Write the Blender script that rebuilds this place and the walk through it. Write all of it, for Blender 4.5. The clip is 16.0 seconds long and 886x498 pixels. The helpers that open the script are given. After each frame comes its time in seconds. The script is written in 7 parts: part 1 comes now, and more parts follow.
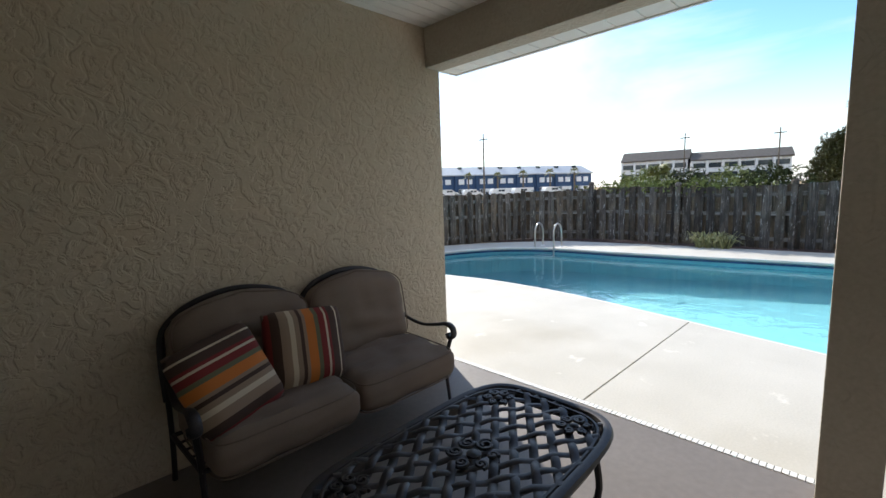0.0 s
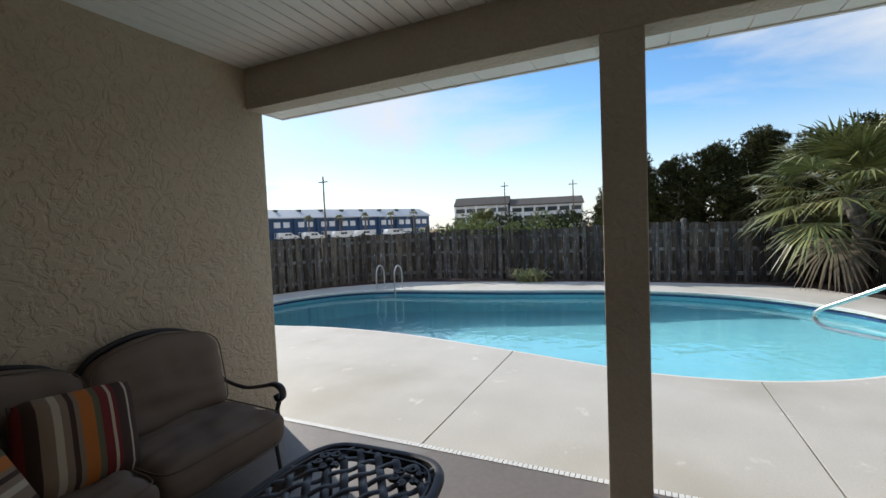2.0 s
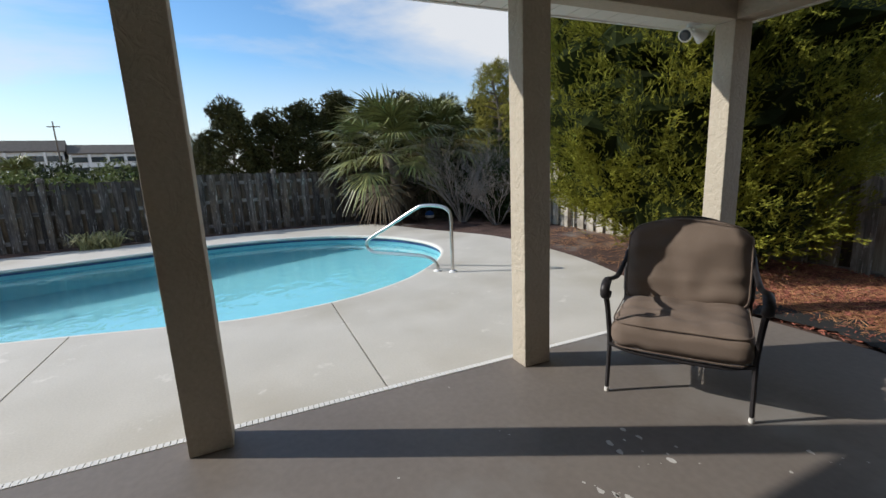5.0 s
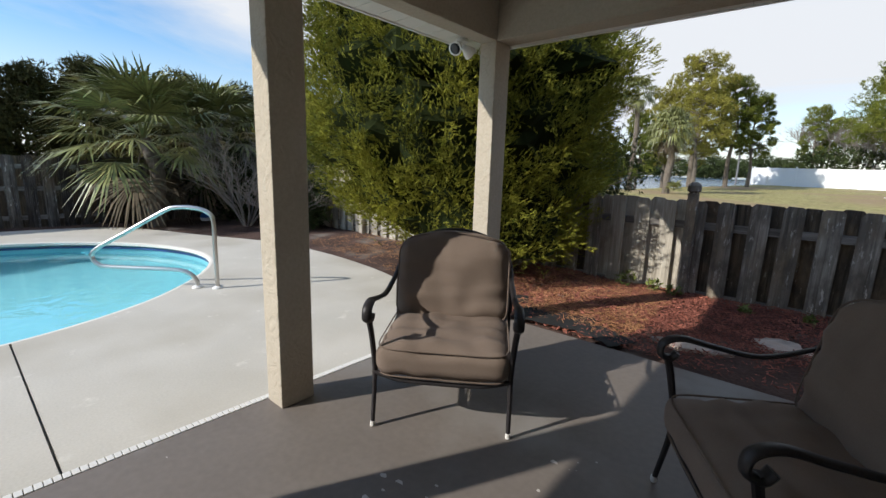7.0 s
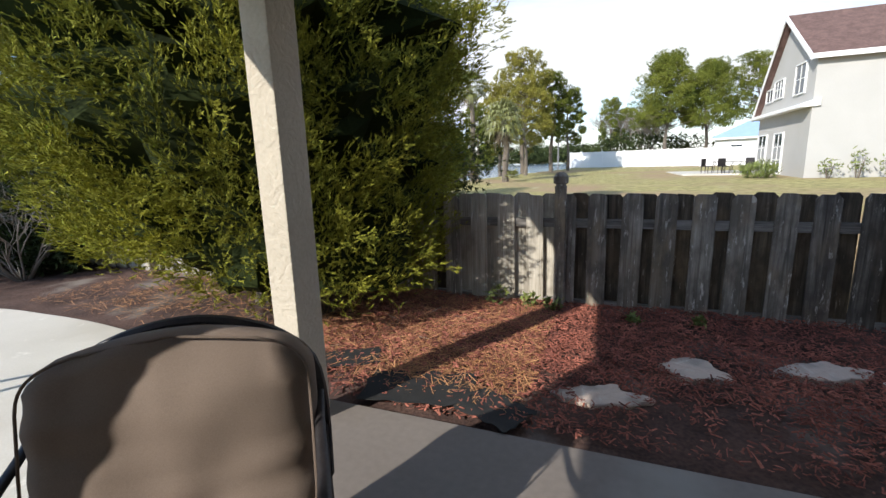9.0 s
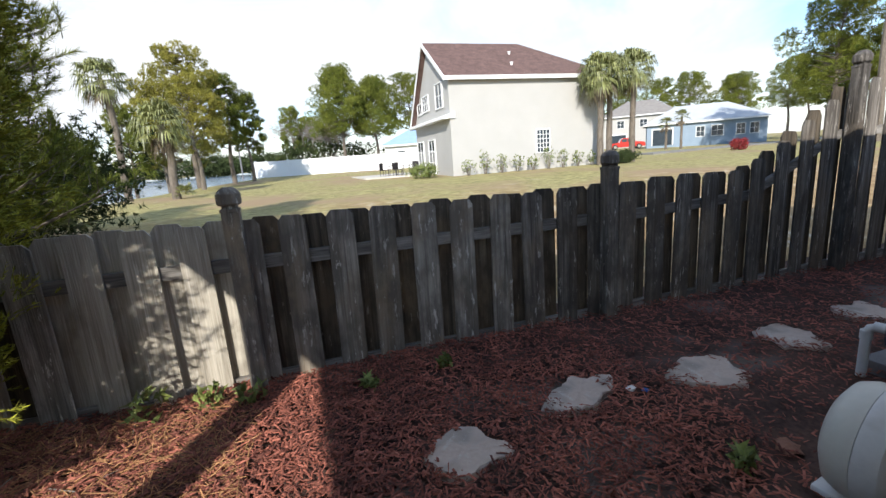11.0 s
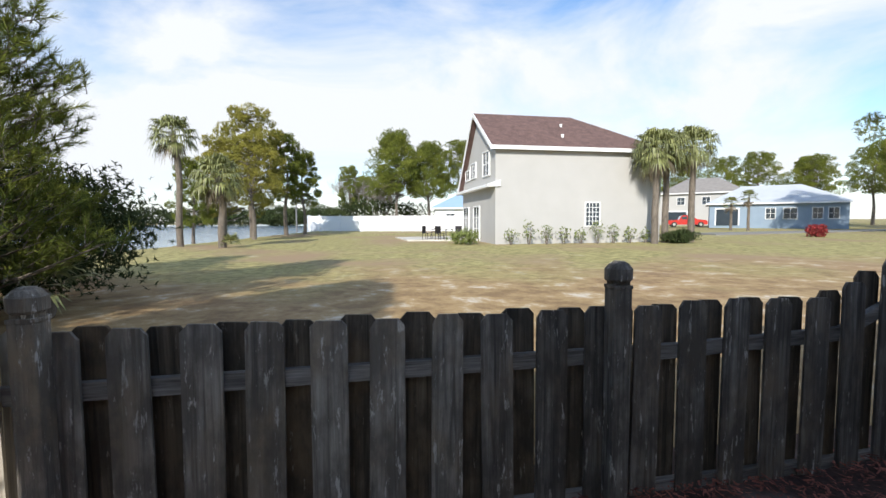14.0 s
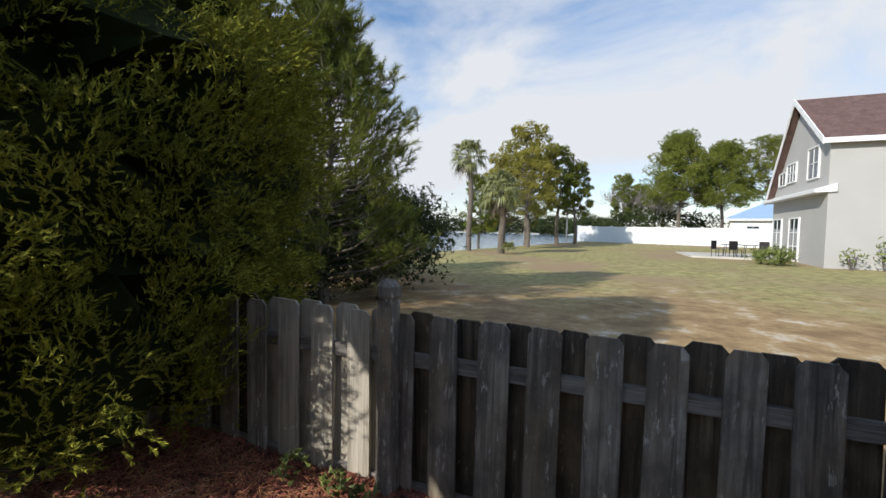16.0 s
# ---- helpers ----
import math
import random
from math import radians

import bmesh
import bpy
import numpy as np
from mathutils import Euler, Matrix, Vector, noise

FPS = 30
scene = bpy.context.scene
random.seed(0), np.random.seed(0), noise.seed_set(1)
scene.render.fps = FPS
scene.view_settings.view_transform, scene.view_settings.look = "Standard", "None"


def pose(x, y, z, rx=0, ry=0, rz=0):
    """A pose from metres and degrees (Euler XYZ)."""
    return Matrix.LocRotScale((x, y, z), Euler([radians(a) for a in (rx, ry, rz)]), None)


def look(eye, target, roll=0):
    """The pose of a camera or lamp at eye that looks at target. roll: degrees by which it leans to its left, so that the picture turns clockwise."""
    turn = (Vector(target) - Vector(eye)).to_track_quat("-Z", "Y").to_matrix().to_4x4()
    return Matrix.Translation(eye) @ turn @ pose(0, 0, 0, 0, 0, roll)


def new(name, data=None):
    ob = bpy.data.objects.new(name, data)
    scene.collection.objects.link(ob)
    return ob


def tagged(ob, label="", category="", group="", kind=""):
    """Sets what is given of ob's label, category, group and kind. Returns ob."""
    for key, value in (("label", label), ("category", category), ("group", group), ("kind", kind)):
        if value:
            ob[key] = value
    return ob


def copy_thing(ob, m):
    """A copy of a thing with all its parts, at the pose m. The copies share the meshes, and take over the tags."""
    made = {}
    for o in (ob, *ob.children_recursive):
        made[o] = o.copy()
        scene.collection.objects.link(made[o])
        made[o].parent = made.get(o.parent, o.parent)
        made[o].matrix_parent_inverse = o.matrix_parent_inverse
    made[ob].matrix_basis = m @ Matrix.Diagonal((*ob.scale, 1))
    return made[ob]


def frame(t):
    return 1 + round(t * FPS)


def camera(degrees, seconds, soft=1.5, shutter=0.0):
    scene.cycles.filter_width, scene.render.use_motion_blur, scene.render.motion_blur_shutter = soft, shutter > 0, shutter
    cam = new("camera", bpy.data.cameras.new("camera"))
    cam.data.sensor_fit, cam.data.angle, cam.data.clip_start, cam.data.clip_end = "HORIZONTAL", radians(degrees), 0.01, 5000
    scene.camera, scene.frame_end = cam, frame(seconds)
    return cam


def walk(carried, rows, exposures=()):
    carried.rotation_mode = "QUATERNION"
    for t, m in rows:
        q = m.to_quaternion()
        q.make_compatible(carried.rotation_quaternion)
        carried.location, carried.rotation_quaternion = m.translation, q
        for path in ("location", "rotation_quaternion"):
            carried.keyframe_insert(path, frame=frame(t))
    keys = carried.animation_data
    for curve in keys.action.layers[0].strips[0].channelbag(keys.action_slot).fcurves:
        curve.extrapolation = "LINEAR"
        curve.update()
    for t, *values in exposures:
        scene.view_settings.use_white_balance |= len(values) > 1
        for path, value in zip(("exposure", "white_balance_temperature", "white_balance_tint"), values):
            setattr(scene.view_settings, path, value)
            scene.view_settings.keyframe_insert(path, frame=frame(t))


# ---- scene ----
cam = camera(91.5, 16.0)
PATH = [
    (0, (-0.091, 0.0, 1.527), (1.297, 1.416, 1.266), -1.9),
    (0.5, (-0.067, -0.028, 1.536), (1.448, 1.264, 1.346), -2.0),
    (1, (-0.046, -0.031, 1.556), (1.563, 1.149, 1.415), -2.0),
    (1.5, (-0.021, -0.052, 1.565), (1.693, 0.974, 1.461), -2.1),
    (2, (-0.025, -0.062, 1.559), (1.787, 0.779, 1.464), -2.4),
    (2.5, (-0.015, -0.096, 1.563), (1.889, 0.5, 1.436), -3.2),
    (3, (0.001, -0.157, 1.562), (1.966, 0.175, 1.391), -3.0),
    (3.5, (0.016, -0.208, 1.547), (2.001, -0.139, 1.319), -2.6),
    (4, (0.017, -0.256, 1.533), (1.98, -0.49, 1.234), -2.2),
    (4.5, (-0.017, -0.292, 1.506), (1.873, -0.845, 1.157), -2.3),
    (5.1, (-0.019, -0.335, 1.489), (1.757, -1.169, 1.098), -2.5),
    (7.3, (0.279, -0.986, 1.475), (1.449, -2.562, 1.091), 0.0),
    (7.5, (0.371, -1.098, 1.494), (1.466, -2.721, 1.087), -1.6),
    (7.7, (0.438, -1.222, 1.482), (1.472, -2.879, 1.049), -2.1),
    (8, (0.565, -1.452, 1.494), (1.512, -3.166, 1.091), -1.9),
    (8.2, (0.634, -1.617, 1.501), (1.51, -3.376, 1.129), -1.8),
    (10.3, (0.93, -3.3, 1.481), (1.104, -5.246, 1.053), -2.4),
    (10.5, (0.921, -3.454, 1.488), (0.874, -5.415, 1.101), -3.0),
    (11, (0.847, -3.746, 1.47), (0.273, -5.615, 1.053), -4.1),
    (11.5, (0.632, -3.96, 1.474), (-0.237, -5.711, 1.055), -2.8),
    (12, (0.371, -4.125, 1.491), (-0.734, -5.746, 1.105), -1.6),
    (12.5, (0.16, -4.288, 1.514), (-1.025, -5.865, 1.185), -0.3),
    (13, (0.019, -4.454, 1.581), (-1.059, -6.118, 1.319), 0.1),
    (13.5, (-0.078, -4.524, 1.638), (-0.866, -6.351, 1.436), -1.6),
    (14, (-0.15, -4.586, 1.66), (-0.525, -6.546, 1.531), -0.3),
    (14.5, (-0.192, -4.603, 1.684), (-0.335, -6.597, 1.626), -0.2),
    (15, (-0.198, -4.591, 1.688), (-0.127, -6.589, 1.646), 0.6),
    (15.5, (-0.155, -4.544, 1.683), (0.301, -6.491, 1.644), 0.2),
    (16, (-0.097, -4.44, 1.705), (0.707, -6.269, 1.612), 1.1),
]
walk(cam, [(t, look(eye, target, roll)) for t, eye, target, roll in PATH],
     [(0.0, 0.7), (1.5, 0.35), (2.5, -0.05), (3.5, -0.4), (5.0, 0.05), (7.5, 0.27), (8.0, 0.4), (10.5, 0.6), (11.5, 0.55), (12.5, 0.55), (13.5, 0.5), (14.5, 0.25), (16.0, 0.1)])

# ---------- light ----------
SUN_EL, SUN_AZ = 29.5, 27.0
world = bpy.data.worlds.new("sky_world")
scene.world = world
world.use_nodes = True
wn, wl = world.node_tree.nodes, world.node_tree.links
sky = wn.new("ShaderNodeTexSky")
sky.sky_type = "NISHITA"
sky.sun_disc = False
sky.sun_elevation, sky.sun_rotation = radians(SUN_EL), radians(SUN_AZ)
sky.air_density, sky.dust_density, sky.ozone_density = 1.0, 0.2, 2.5
coord = wn.new("ShaderNodeTexCoord")
stretch = wn.new("ShaderNodeMapping")
stretch.inputs["Scale"].default_value = (1.3, 1.1, 3.2)
stretch.inputs["Rotation"].default_value = (0.25, 0.15, 0.9)
cloud = wn.new("ShaderNodeTexNoise")
cloud.inputs["Scale"].default_value = 1.35
cloud.inputs["Detail"].default_value = 7
cloud.inputs["Roughness"].default_value = 0.55
cloud.inputs["Distortion"].default_value = 0.5
ramp = wn.new("ShaderNodeValToRGB")
ramp.color_ramp.elements[0].position = 0.415
ramp.color_ramp.elements[1].position = 0.66
cmix = wn.new("ShaderNodeMixRGB")
cmix.inputs[2].default_value = (6.2, 6.45, 6.85, 1)
bg = wn["Background"]
bg.inputs[1].default_value = 0.118
wl.new(coord.outputs["Generated"], stretch.inputs["Vector"])
wl.new(stretch.outputs["Vector"], cloud.inputs["Vector"])
south = wn.new("ShaderNodeMath")
south.operation = "MULTIPLY_ADD"
south.inputs[1].default_value = -0.085
# thin white haze low over the horizon, then streaked cloud
split = wn.new("ShaderNodeSeparateXYZ")
wl.new(coord.outputs["Generated"], split.inputs[0])
wl.new(split.outputs["Y"], south.inputs[0])
wl.new(cloud.outputs["Fac"], south.inputs[2])
wl.new(south.outputs[0], ramp.inputs["Fac"])
low = wn.new("ShaderNodeMapRange")
low.inputs["From Min"].default_value, low.inputs["From Max"].default_value = 0.0, 0.22
low.inputs["To Min"].default_value, low.inputs["To Max"].default_value = 0.85, 0.0
wl.new(split.outputs["Z"], low.inputs["Value"])
both = wn.new("ShaderNodeMath")
both.operation = "MAXIMUM"
wl.new(low.outputs["Result"], both.inputs[0])
wl.new(ramp.outputs["Color"], both.inputs[1])
wl.new(both.outputs[0], cmix.inputs[0])
rich = wn.new("ShaderNodeHueSaturation")
rich.inputs["Saturation"].default_value = 1.2
rich.inputs["Value"].default_value = 1.45
wl.new(sky.outputs["Color"], rich.inputs["Color"])
wl.new(rich.outputs["Color"], cmix.inputs[1])
wl.new(cmix.outputs["Color"], bg.inputs[0])

sun_data = bpy.data.lights.new("sun", "SUN")
sun_data.energy, sun_data.angle, sun_data.color = 4.4, radians(0.6), (1.0, 0.95, 0.87)
sun = new("sun", sun_data)
_az, _el = radians(SUN_AZ), radians(SUN_EL)
SUN_DIR = Vector((math.sin(_az) * math.cos(_el), math.cos(_az) * math.cos(_el), math.sin(_el)))
sun.matrix_world = look(SUN_DIR * 60, (0, 0, 0))


# ---------- materials ----------
def material(name, low, high, rough=0.8, scale=6.0, stretch=(1, 1, 1), fine=60.0, bump=0.3, depth=0.01, metal=0.0, spots=None, rnd=0.0, coat=0.0, spot_scale=1.2, spot_edge=(0.56, 0.68), spec=0.5, island=False, edge=(0.32, 0.68), spots2=None, spot2_scale=0.4, spot2_edge=(0.6, 0.68), spot_iso=False):
    """Two-scale colour variation, optional stains, grain bump, brightness by object or by island."""
    m = bpy.data.materials.new(name)
    m.use_nodes = True
    n, l = m.node_tree.nodes, m.node_tree.links
    p = n["Principled BSDF"]
    tc = n.new("ShaderNodeTexCoord")
    mp = n.new("ShaderNodeMapping")
    mp.inputs["Scale"].default_value = stretch
    l.new(tc.outputs["Object"], mp.inputs["Vector"])
    big = n.new("ShaderNodeTexNoise")
    big.inputs["Scale"].default_value, big.inputs["Detail"].default_value = scale, 6
    small = n.new("ShaderNodeTexNoise")
    small.inputs["Scale"].default_value, small.inputs["Detail"].default_value = fine, 5
    info = n.new("ShaderNodeNewGeometry" if island else "ShaderNodeObjectInfo")
    rand = info.outputs["Random Per Island" if island else "Random"]
    shift = n.new("ShaderNodeVectorMath")
    shift.operation = "ADD"
    l.new(mp.outputs["Vector"], shift.inputs[0])
    if rnd and not island:
        mul = n.new("ShaderNodeMath")
        mul.operation = "MULTIPLY"
        mul.inputs[1].default_value = 37.0
        l.new(rand, mul.inputs[0])
        l.new(mul.outputs[0], shift.inputs[1])
    for t in (big, small):
        l.new(shift.outputs[0], t.inputs["Vector"])
    mixf = n.new("ShaderNodeMath")
    mixf.operation = "MULTIPLY_ADD"
    mixf.inputs[1].default_value = 0.45
    half = n.new("ShaderNodeMath")
    half.operation = "MULTIPLY"
    half.inputs[1].default_value = 0.55
    l.new(small.outputs["Fac"], mixf.inputs[0])
    l.new(big.outputs["Fac"], half.inputs[0])
    l.new(half.outputs[0], mixf.inputs[2])
    cr = n.new("ShaderNodeValToRGB")
    cr.color_ramp.elements[0].position, cr.color_ramp.elements[1].position = edge
    cr.color_ramp.elements[0].color, cr.color_ramp.elements[1].color = (*low, 1), (*high, 1)
    l.new(mixf.outputs[0], cr.inputs["Fac"])
    col = cr.outputs["Color"]
    if spots:
        st = n.new("ShaderNodeTexNoise")
        st.inputs["Scale"].default_value, st.inputs["Detail"].default_value = spot_scale, 8
        if spot_iso:
            iso = n.new("ShaderNodeVectorMath")
            iso.operation = "MULTIPLY_ADD"
            iso.inputs[1].default_value = (1, 1, 1)
            l.new(tc.outputs["Object"], iso.inputs[0])
            if rnd and not island:
                l.new(mul.outputs[0], iso.inputs[2])
            l.new(iso.outputs[0], st.inputs["Vector"])
        else:
            l.new(shift.outputs[0], st.inputs["Vector"])
        sr = n.new("ShaderNodeValToRGB")
        sr.color_ramp.elements[0].position, sr.color_ramp.elements[1].position = spot_edge
        l.new(st.outputs["Fac"], sr.inputs["Fac"])
        mx = n.new("ShaderNodeMixRGB")
        mx.inputs[2].default_value = (*spots, 1)
        l.new(sr.outputs["Color"], mx.inputs[0])
        l.new(col, mx.inputs[1])
        col = mx.outputs["Color"]
    if spots2:
        st = n.new("ShaderNodeTexNoise")
        st.inputs["Scale"].default_value, st.inputs["Detail"].default_value, st.inputs["Roughness"].default_value = spot2_scale, 9, 0.65
        l.new(shift.outputs[0], st.inputs["Vector"])
        sr = n.new("ShaderNodeValToRGB")
        sr.color_ramp.elements[0].position, sr.color_ramp.elements[1].position = spot2_edge
        l.new(st.outputs["Fac"], sr.inputs["Fac"])
        mx = n.new("ShaderNodeMixRGB")
        mx.inputs[2].default_value = (*spots2, 1)
        l.new(sr.outputs["Color"], mx.inputs[0])
        l.new(col, mx.inputs[1])
        col = mx.outputs["Color"]
    if rnd:
        mr = n.new("ShaderNodeMapRange")
        mr.inputs["To Min"].default_value, mr.inputs["To Max"].default_value = 1 - rnd, 1 + rnd
        l.new(rand, mr.inputs["Value"])
        hs = n.new("ShaderNodeHueSaturation")
        l.new(mr.outputs["Result"], hs.inputs["Value"])
        l.new(col, hs.inputs["Color"])
        col = hs.outputs["Color"]
    l.new(col, p.inputs["Base Color"])
    p.inputs["Roughness"].default_value = rough
    p.inputs["Metallic"].default_value = metal
    p.inputs["Coat Weight"].default_value = coat
    p.inputs["Specular IOR Level"].default_value = spec
    if bump:
        bp = n.new("ShaderNodeBump")
        bp.inputs["Strength"].default_value, bp.inputs["Distance"].default_value = bump, depth
        l.new(mixf.outputs[0], bp.inputs["Height"])
        l.new(bp.outputs["Normal"], p.inputs["Normal"])
    return m


def stucco_material(name, low, high, scale, ridge=0.6, relief=0.62):
    """Knock-down stucco: flat trowelled islands over a rough coat."""
    m = material(name, low, high, 0.9, 1.3, fine=45, bump=0)
    n, l = m.node_tree.nodes, m.node_tree.links
    tc = n.new("ShaderNodeTexCoord")
    warp = n.new("ShaderNodeTexNoise")
    warp.inputs["Scale"].default_value, warp.inputs["Detail"].default_value, warp.inputs["Distortion"].default_value = scale, 4, 1.6
    cut = n.new("ShaderNodeValToRGB")
    cut.color_ramp.elements[0].position, cut.color_ramp.elements[1].position = 0.42, 0.54
    grain = n.new("ShaderNodeTexNoise")
    grain.inputs["Scale"].default_value, grain.inputs["Detail"].default_value = scale * 7, 3
    add = n.new("ShaderNodeMath")
    add.operation = "MULTIPLY_ADD"
    add.inputs[1].default_value = 0.25
    l.new(tc.outputs["Object"], warp.inputs["Vector"])
    l.new(tc.outputs["Object"], grain.inputs["Vector"])
    l.new(warp.outputs["Fac"], cut.inputs["Fac"])
    l.new(grain.outputs["Fac"], add.inputs[0])
    l.new(cut.outputs["Color"], add.inputs[2])
    curl, patch = n.new("ShaderNodeTexNoise"), n.new("ShaderNodeTexNoise")
    curl.inputs["Scale"].default_value, curl.inputs["Detail"].default_value, curl.inputs["Distortion"].default_value = scale * 0.8, 2, 1.4
    patch.inputs["Scale"].default_value, patch.inputs["Detail"].default_value = scale * 0.55, 2
    off, mag, line, keep, both_, total = [n.new("ShaderNodeMath") for _ in range(3)] + [n.new("ShaderNodeMapRange")] + [n.new("ShaderNodeMath") for _ in range(2)]
    off.operation, mag.operation, line.operation, both_.operation, total.operation = "SUBTRACT", "ABSOLUTE", "LESS_THAN", "MULTIPLY", "MULTIPLY_ADD"
    off.inputs[1].default_value, line.inputs[1].default_value, total.inputs[1].default_value = 0.5, 0.022, ridge
    keep.inputs["From Min"].default_value, keep.inputs["From Max"].default_value = 0.50, 0.60
    for t in (curl, patch):
        l.new(tc.outputs["Object"], t.inputs["Vector"])
    l.new(curl.outputs["Fac"], off.inputs[0])
    l.new(off.outputs[0], mag.inputs[0])
    l.new(mag.outputs[0], line.inputs[0])
    l.new(patch.outputs["Fac"], keep.inputs["Value"])
    l.new(line.outputs[0], both_.inputs[0])
    l.new(keep.outputs["Result"], both_.inputs[1])
    l.new(both_.outputs[0], total.inputs[0])
    l.new(add.outputs[0], total.inputs[2])
    bp = n.new("ShaderNodeBump")
    bp.inputs["Strength"].default_value, bp.inputs["Distance"].default_value = relief, 0.012
    l.new(total.outputs[0], bp.inputs["Height"])
    l.new(bp.outputs["Normal"], n["Principled BSDF"].inputs["Normal"])
    return m


M_BROKEN = material("reddish brick", (0.20, 0.09, 0.06), (0.30, 0.15, 0.10), 0.9, 8, bump=0.4)
M_STUCCO = stucco_material("tan stucco", (0.455, 0.380, 0.286), (0.55, 0.466, 0.356), 11)
M_TRIM = stucco_material("tan column stucco", (0.40, 0.352, 0.28), (0.50, 0.446, 0.362), 9, 0.0, 0.34)
M_SOFFIT = material("white vinyl soffit", (0.76, 0.75, 0.72), (0.82, 0.81, 0.78), 0.45, 2, fine=20, bump=0.02)
M_FLOOR = material("grey painted porch floor", (0.160, 0.138, 0.122), (0.210, 0.184, 0.164), 0.52, 1.5, fine=25, bump=0.05, depth=0.004, spots=(0.24, 0.225, 0.21), spot_scale=0.9, spec=0.35)
M_CHIP = material("bare concrete chips", (0.5, 0.48, 0.45), (0.6, 0.58, 0.55), 0.9, 12)
M_DECK = material("pale sandy concrete deck", (0.50, 0.475, 0.42), (0.62, 0.59, 0.53), 0.85, 1.3, fine=70, bump=0.2, depth=0.004, spots=(0.42, 0.385, 0.315), spot_scale=0.6, spot_edge=(0.50, 0.78), spots2=(0.68, 0.65, 0.59), spot2_scale=3.5, spot2_edge=(0.62, 0.70))
M_JOINT = material("dark joint filler", (0.10, 0.09, 0.08), (0.16, 0.15, 0.13), 0.9)
M_STRIP = material("white drain strip", (0.70, 0.69, 0.66), (0.80, 0.79, 0.76), 0.5, 10)
M_TILE = material("navy waterline tile", (0.02, 0.05, 0.14), (0.05, 0.10, 0.25), 0.2, 25, rnd=0.25)
M_SHELL = material("pale blue pool plaster", (0.15, 0.41, 0.48), (0.19, 0.475, 0.545), 0.7, 0.8, fine=8, bump=0.02)
M_COPE = material("white pool coping", (0.66, 0.63, 0.57), (0.74, 0.71, 0.65), 0.7, 3)
def fence_wood(name, dark, mid, brown, pale, fleck=0.60, rnd=0.25):
    """Weathered board: grey grain, damp blotches, brown patches and bleached flakes."""
    m = bpy.data.materials.new(name)
    m.use_nodes = True
    n, l = m.node_tree.nodes, m.node_tree.links
    p = n["Principled BSDF"]
    tc, info = n.new("ShaderNodeTexCoord"), n.new("ShaderNodeObjectInfo")
    mul = n.new("ShaderNodeMath")
    mul.operation = "MULTIPLY"
    mul.inputs[1].default_value = 53.0
    l.new(info.outputs["Random"], mul.inputs[0])
    move = n.new("ShaderNodeVectorMath")
    l.new(tc.outputs["Object"], move.inputs[0])
    l.new(mul.outputs[0], move.inputs[1])

    def layer(stretch, scale, detail, rough, a, b, distort=0.0):
        mp, t, cr = n.new("ShaderNodeMapping"), n.new("ShaderNodeTexNoise"), n.new("ShaderNodeMapRange")
        mp.inputs["Scale"].default_value = stretch
        l.new(move.outputs[0], mp.inputs["Vector"])
        l.new(mp.outputs["Vector"], t.inputs["Vector"])
        t.inputs["Scale"].default_value, t.inputs["Detail"].default_value = scale, detail
        t.inputs["Roughness"].default_value, t.inputs["Distortion"].default_value = rough, distort
        cr.inputs["From Min"].default_value, cr.inputs["From Max"].default_value = a, b
        l.new(t.outputs["Fac"], cr.inputs["Value"])
        return cr.outputs["Result"]

    def blend(fac, first, colour):
        mx = n.new("ShaderNodeMixRGB")
        l.new(fac, mx.inputs[0])
        if isinstance(first, tuple):
            mx.inputs[1].default_value = (*first, 1)
        else:
            l.new(first, mx.inputs[1])
        mx.inputs[2].default_value = (*colour, 1)
        return mx.outputs["Color"]

    grain = layer((34, 34, 1.4), 1.0, 6, 0.6, 0.36, 0.66, 0.6)
    blotch = layer((1, 1, 0.55), 7.0, 7, 0.62, 0.42, 0.60)
    patch = layer((1, 1, 0.6), 2.6, 4, 0.55, 0.46, 0.66)
    flake = layer((26, 26, 6), 1.0, 8, 0.72, fleck, fleck + 0.05)
    col = blend(grain, dark, mid)
    col = blend(patch, col, brown)
    soft = n.new("ShaderNodeMath")
    soft.operation = "MULTIPLY"
    soft.inputs[1].default_value = 0.75
    l.new(blotch, soft.inputs[0])
    col = blend(soft.outputs[0], col, dark)
    col = blend(flake, col, pale)
    mr, hs = n.new("ShaderNodeMapRange"), n.new("ShaderNodeHueSaturation")
    mr.inputs["To Min"].default_value, mr.inputs["To Max"].default_value = 1 - rnd, 1 + rnd
    l.new(info.outputs["Random"], mr.inputs["Value"])
    l.new(mr.outputs["Result"], hs.inputs["Value"])
    l.new(col, hs.inputs["Color"])
    l.new(hs.outputs["Color"], p.inputs["Base Color"])
    p.inputs["Roughness"].default_value = 0.9
    p.inputs["Specular IOR Level"].default_value = 0.3
    bp = n.new("ShaderNodeBump")
    bp.inputs["Strength"].default_value, bp.inputs["Distance"].default_value = 0.8, 0.008
    l.new(grain, bp.inputs["Height"])
    l.new(bp.outputs["Normal"], p.inputs["Normal"])
    return m


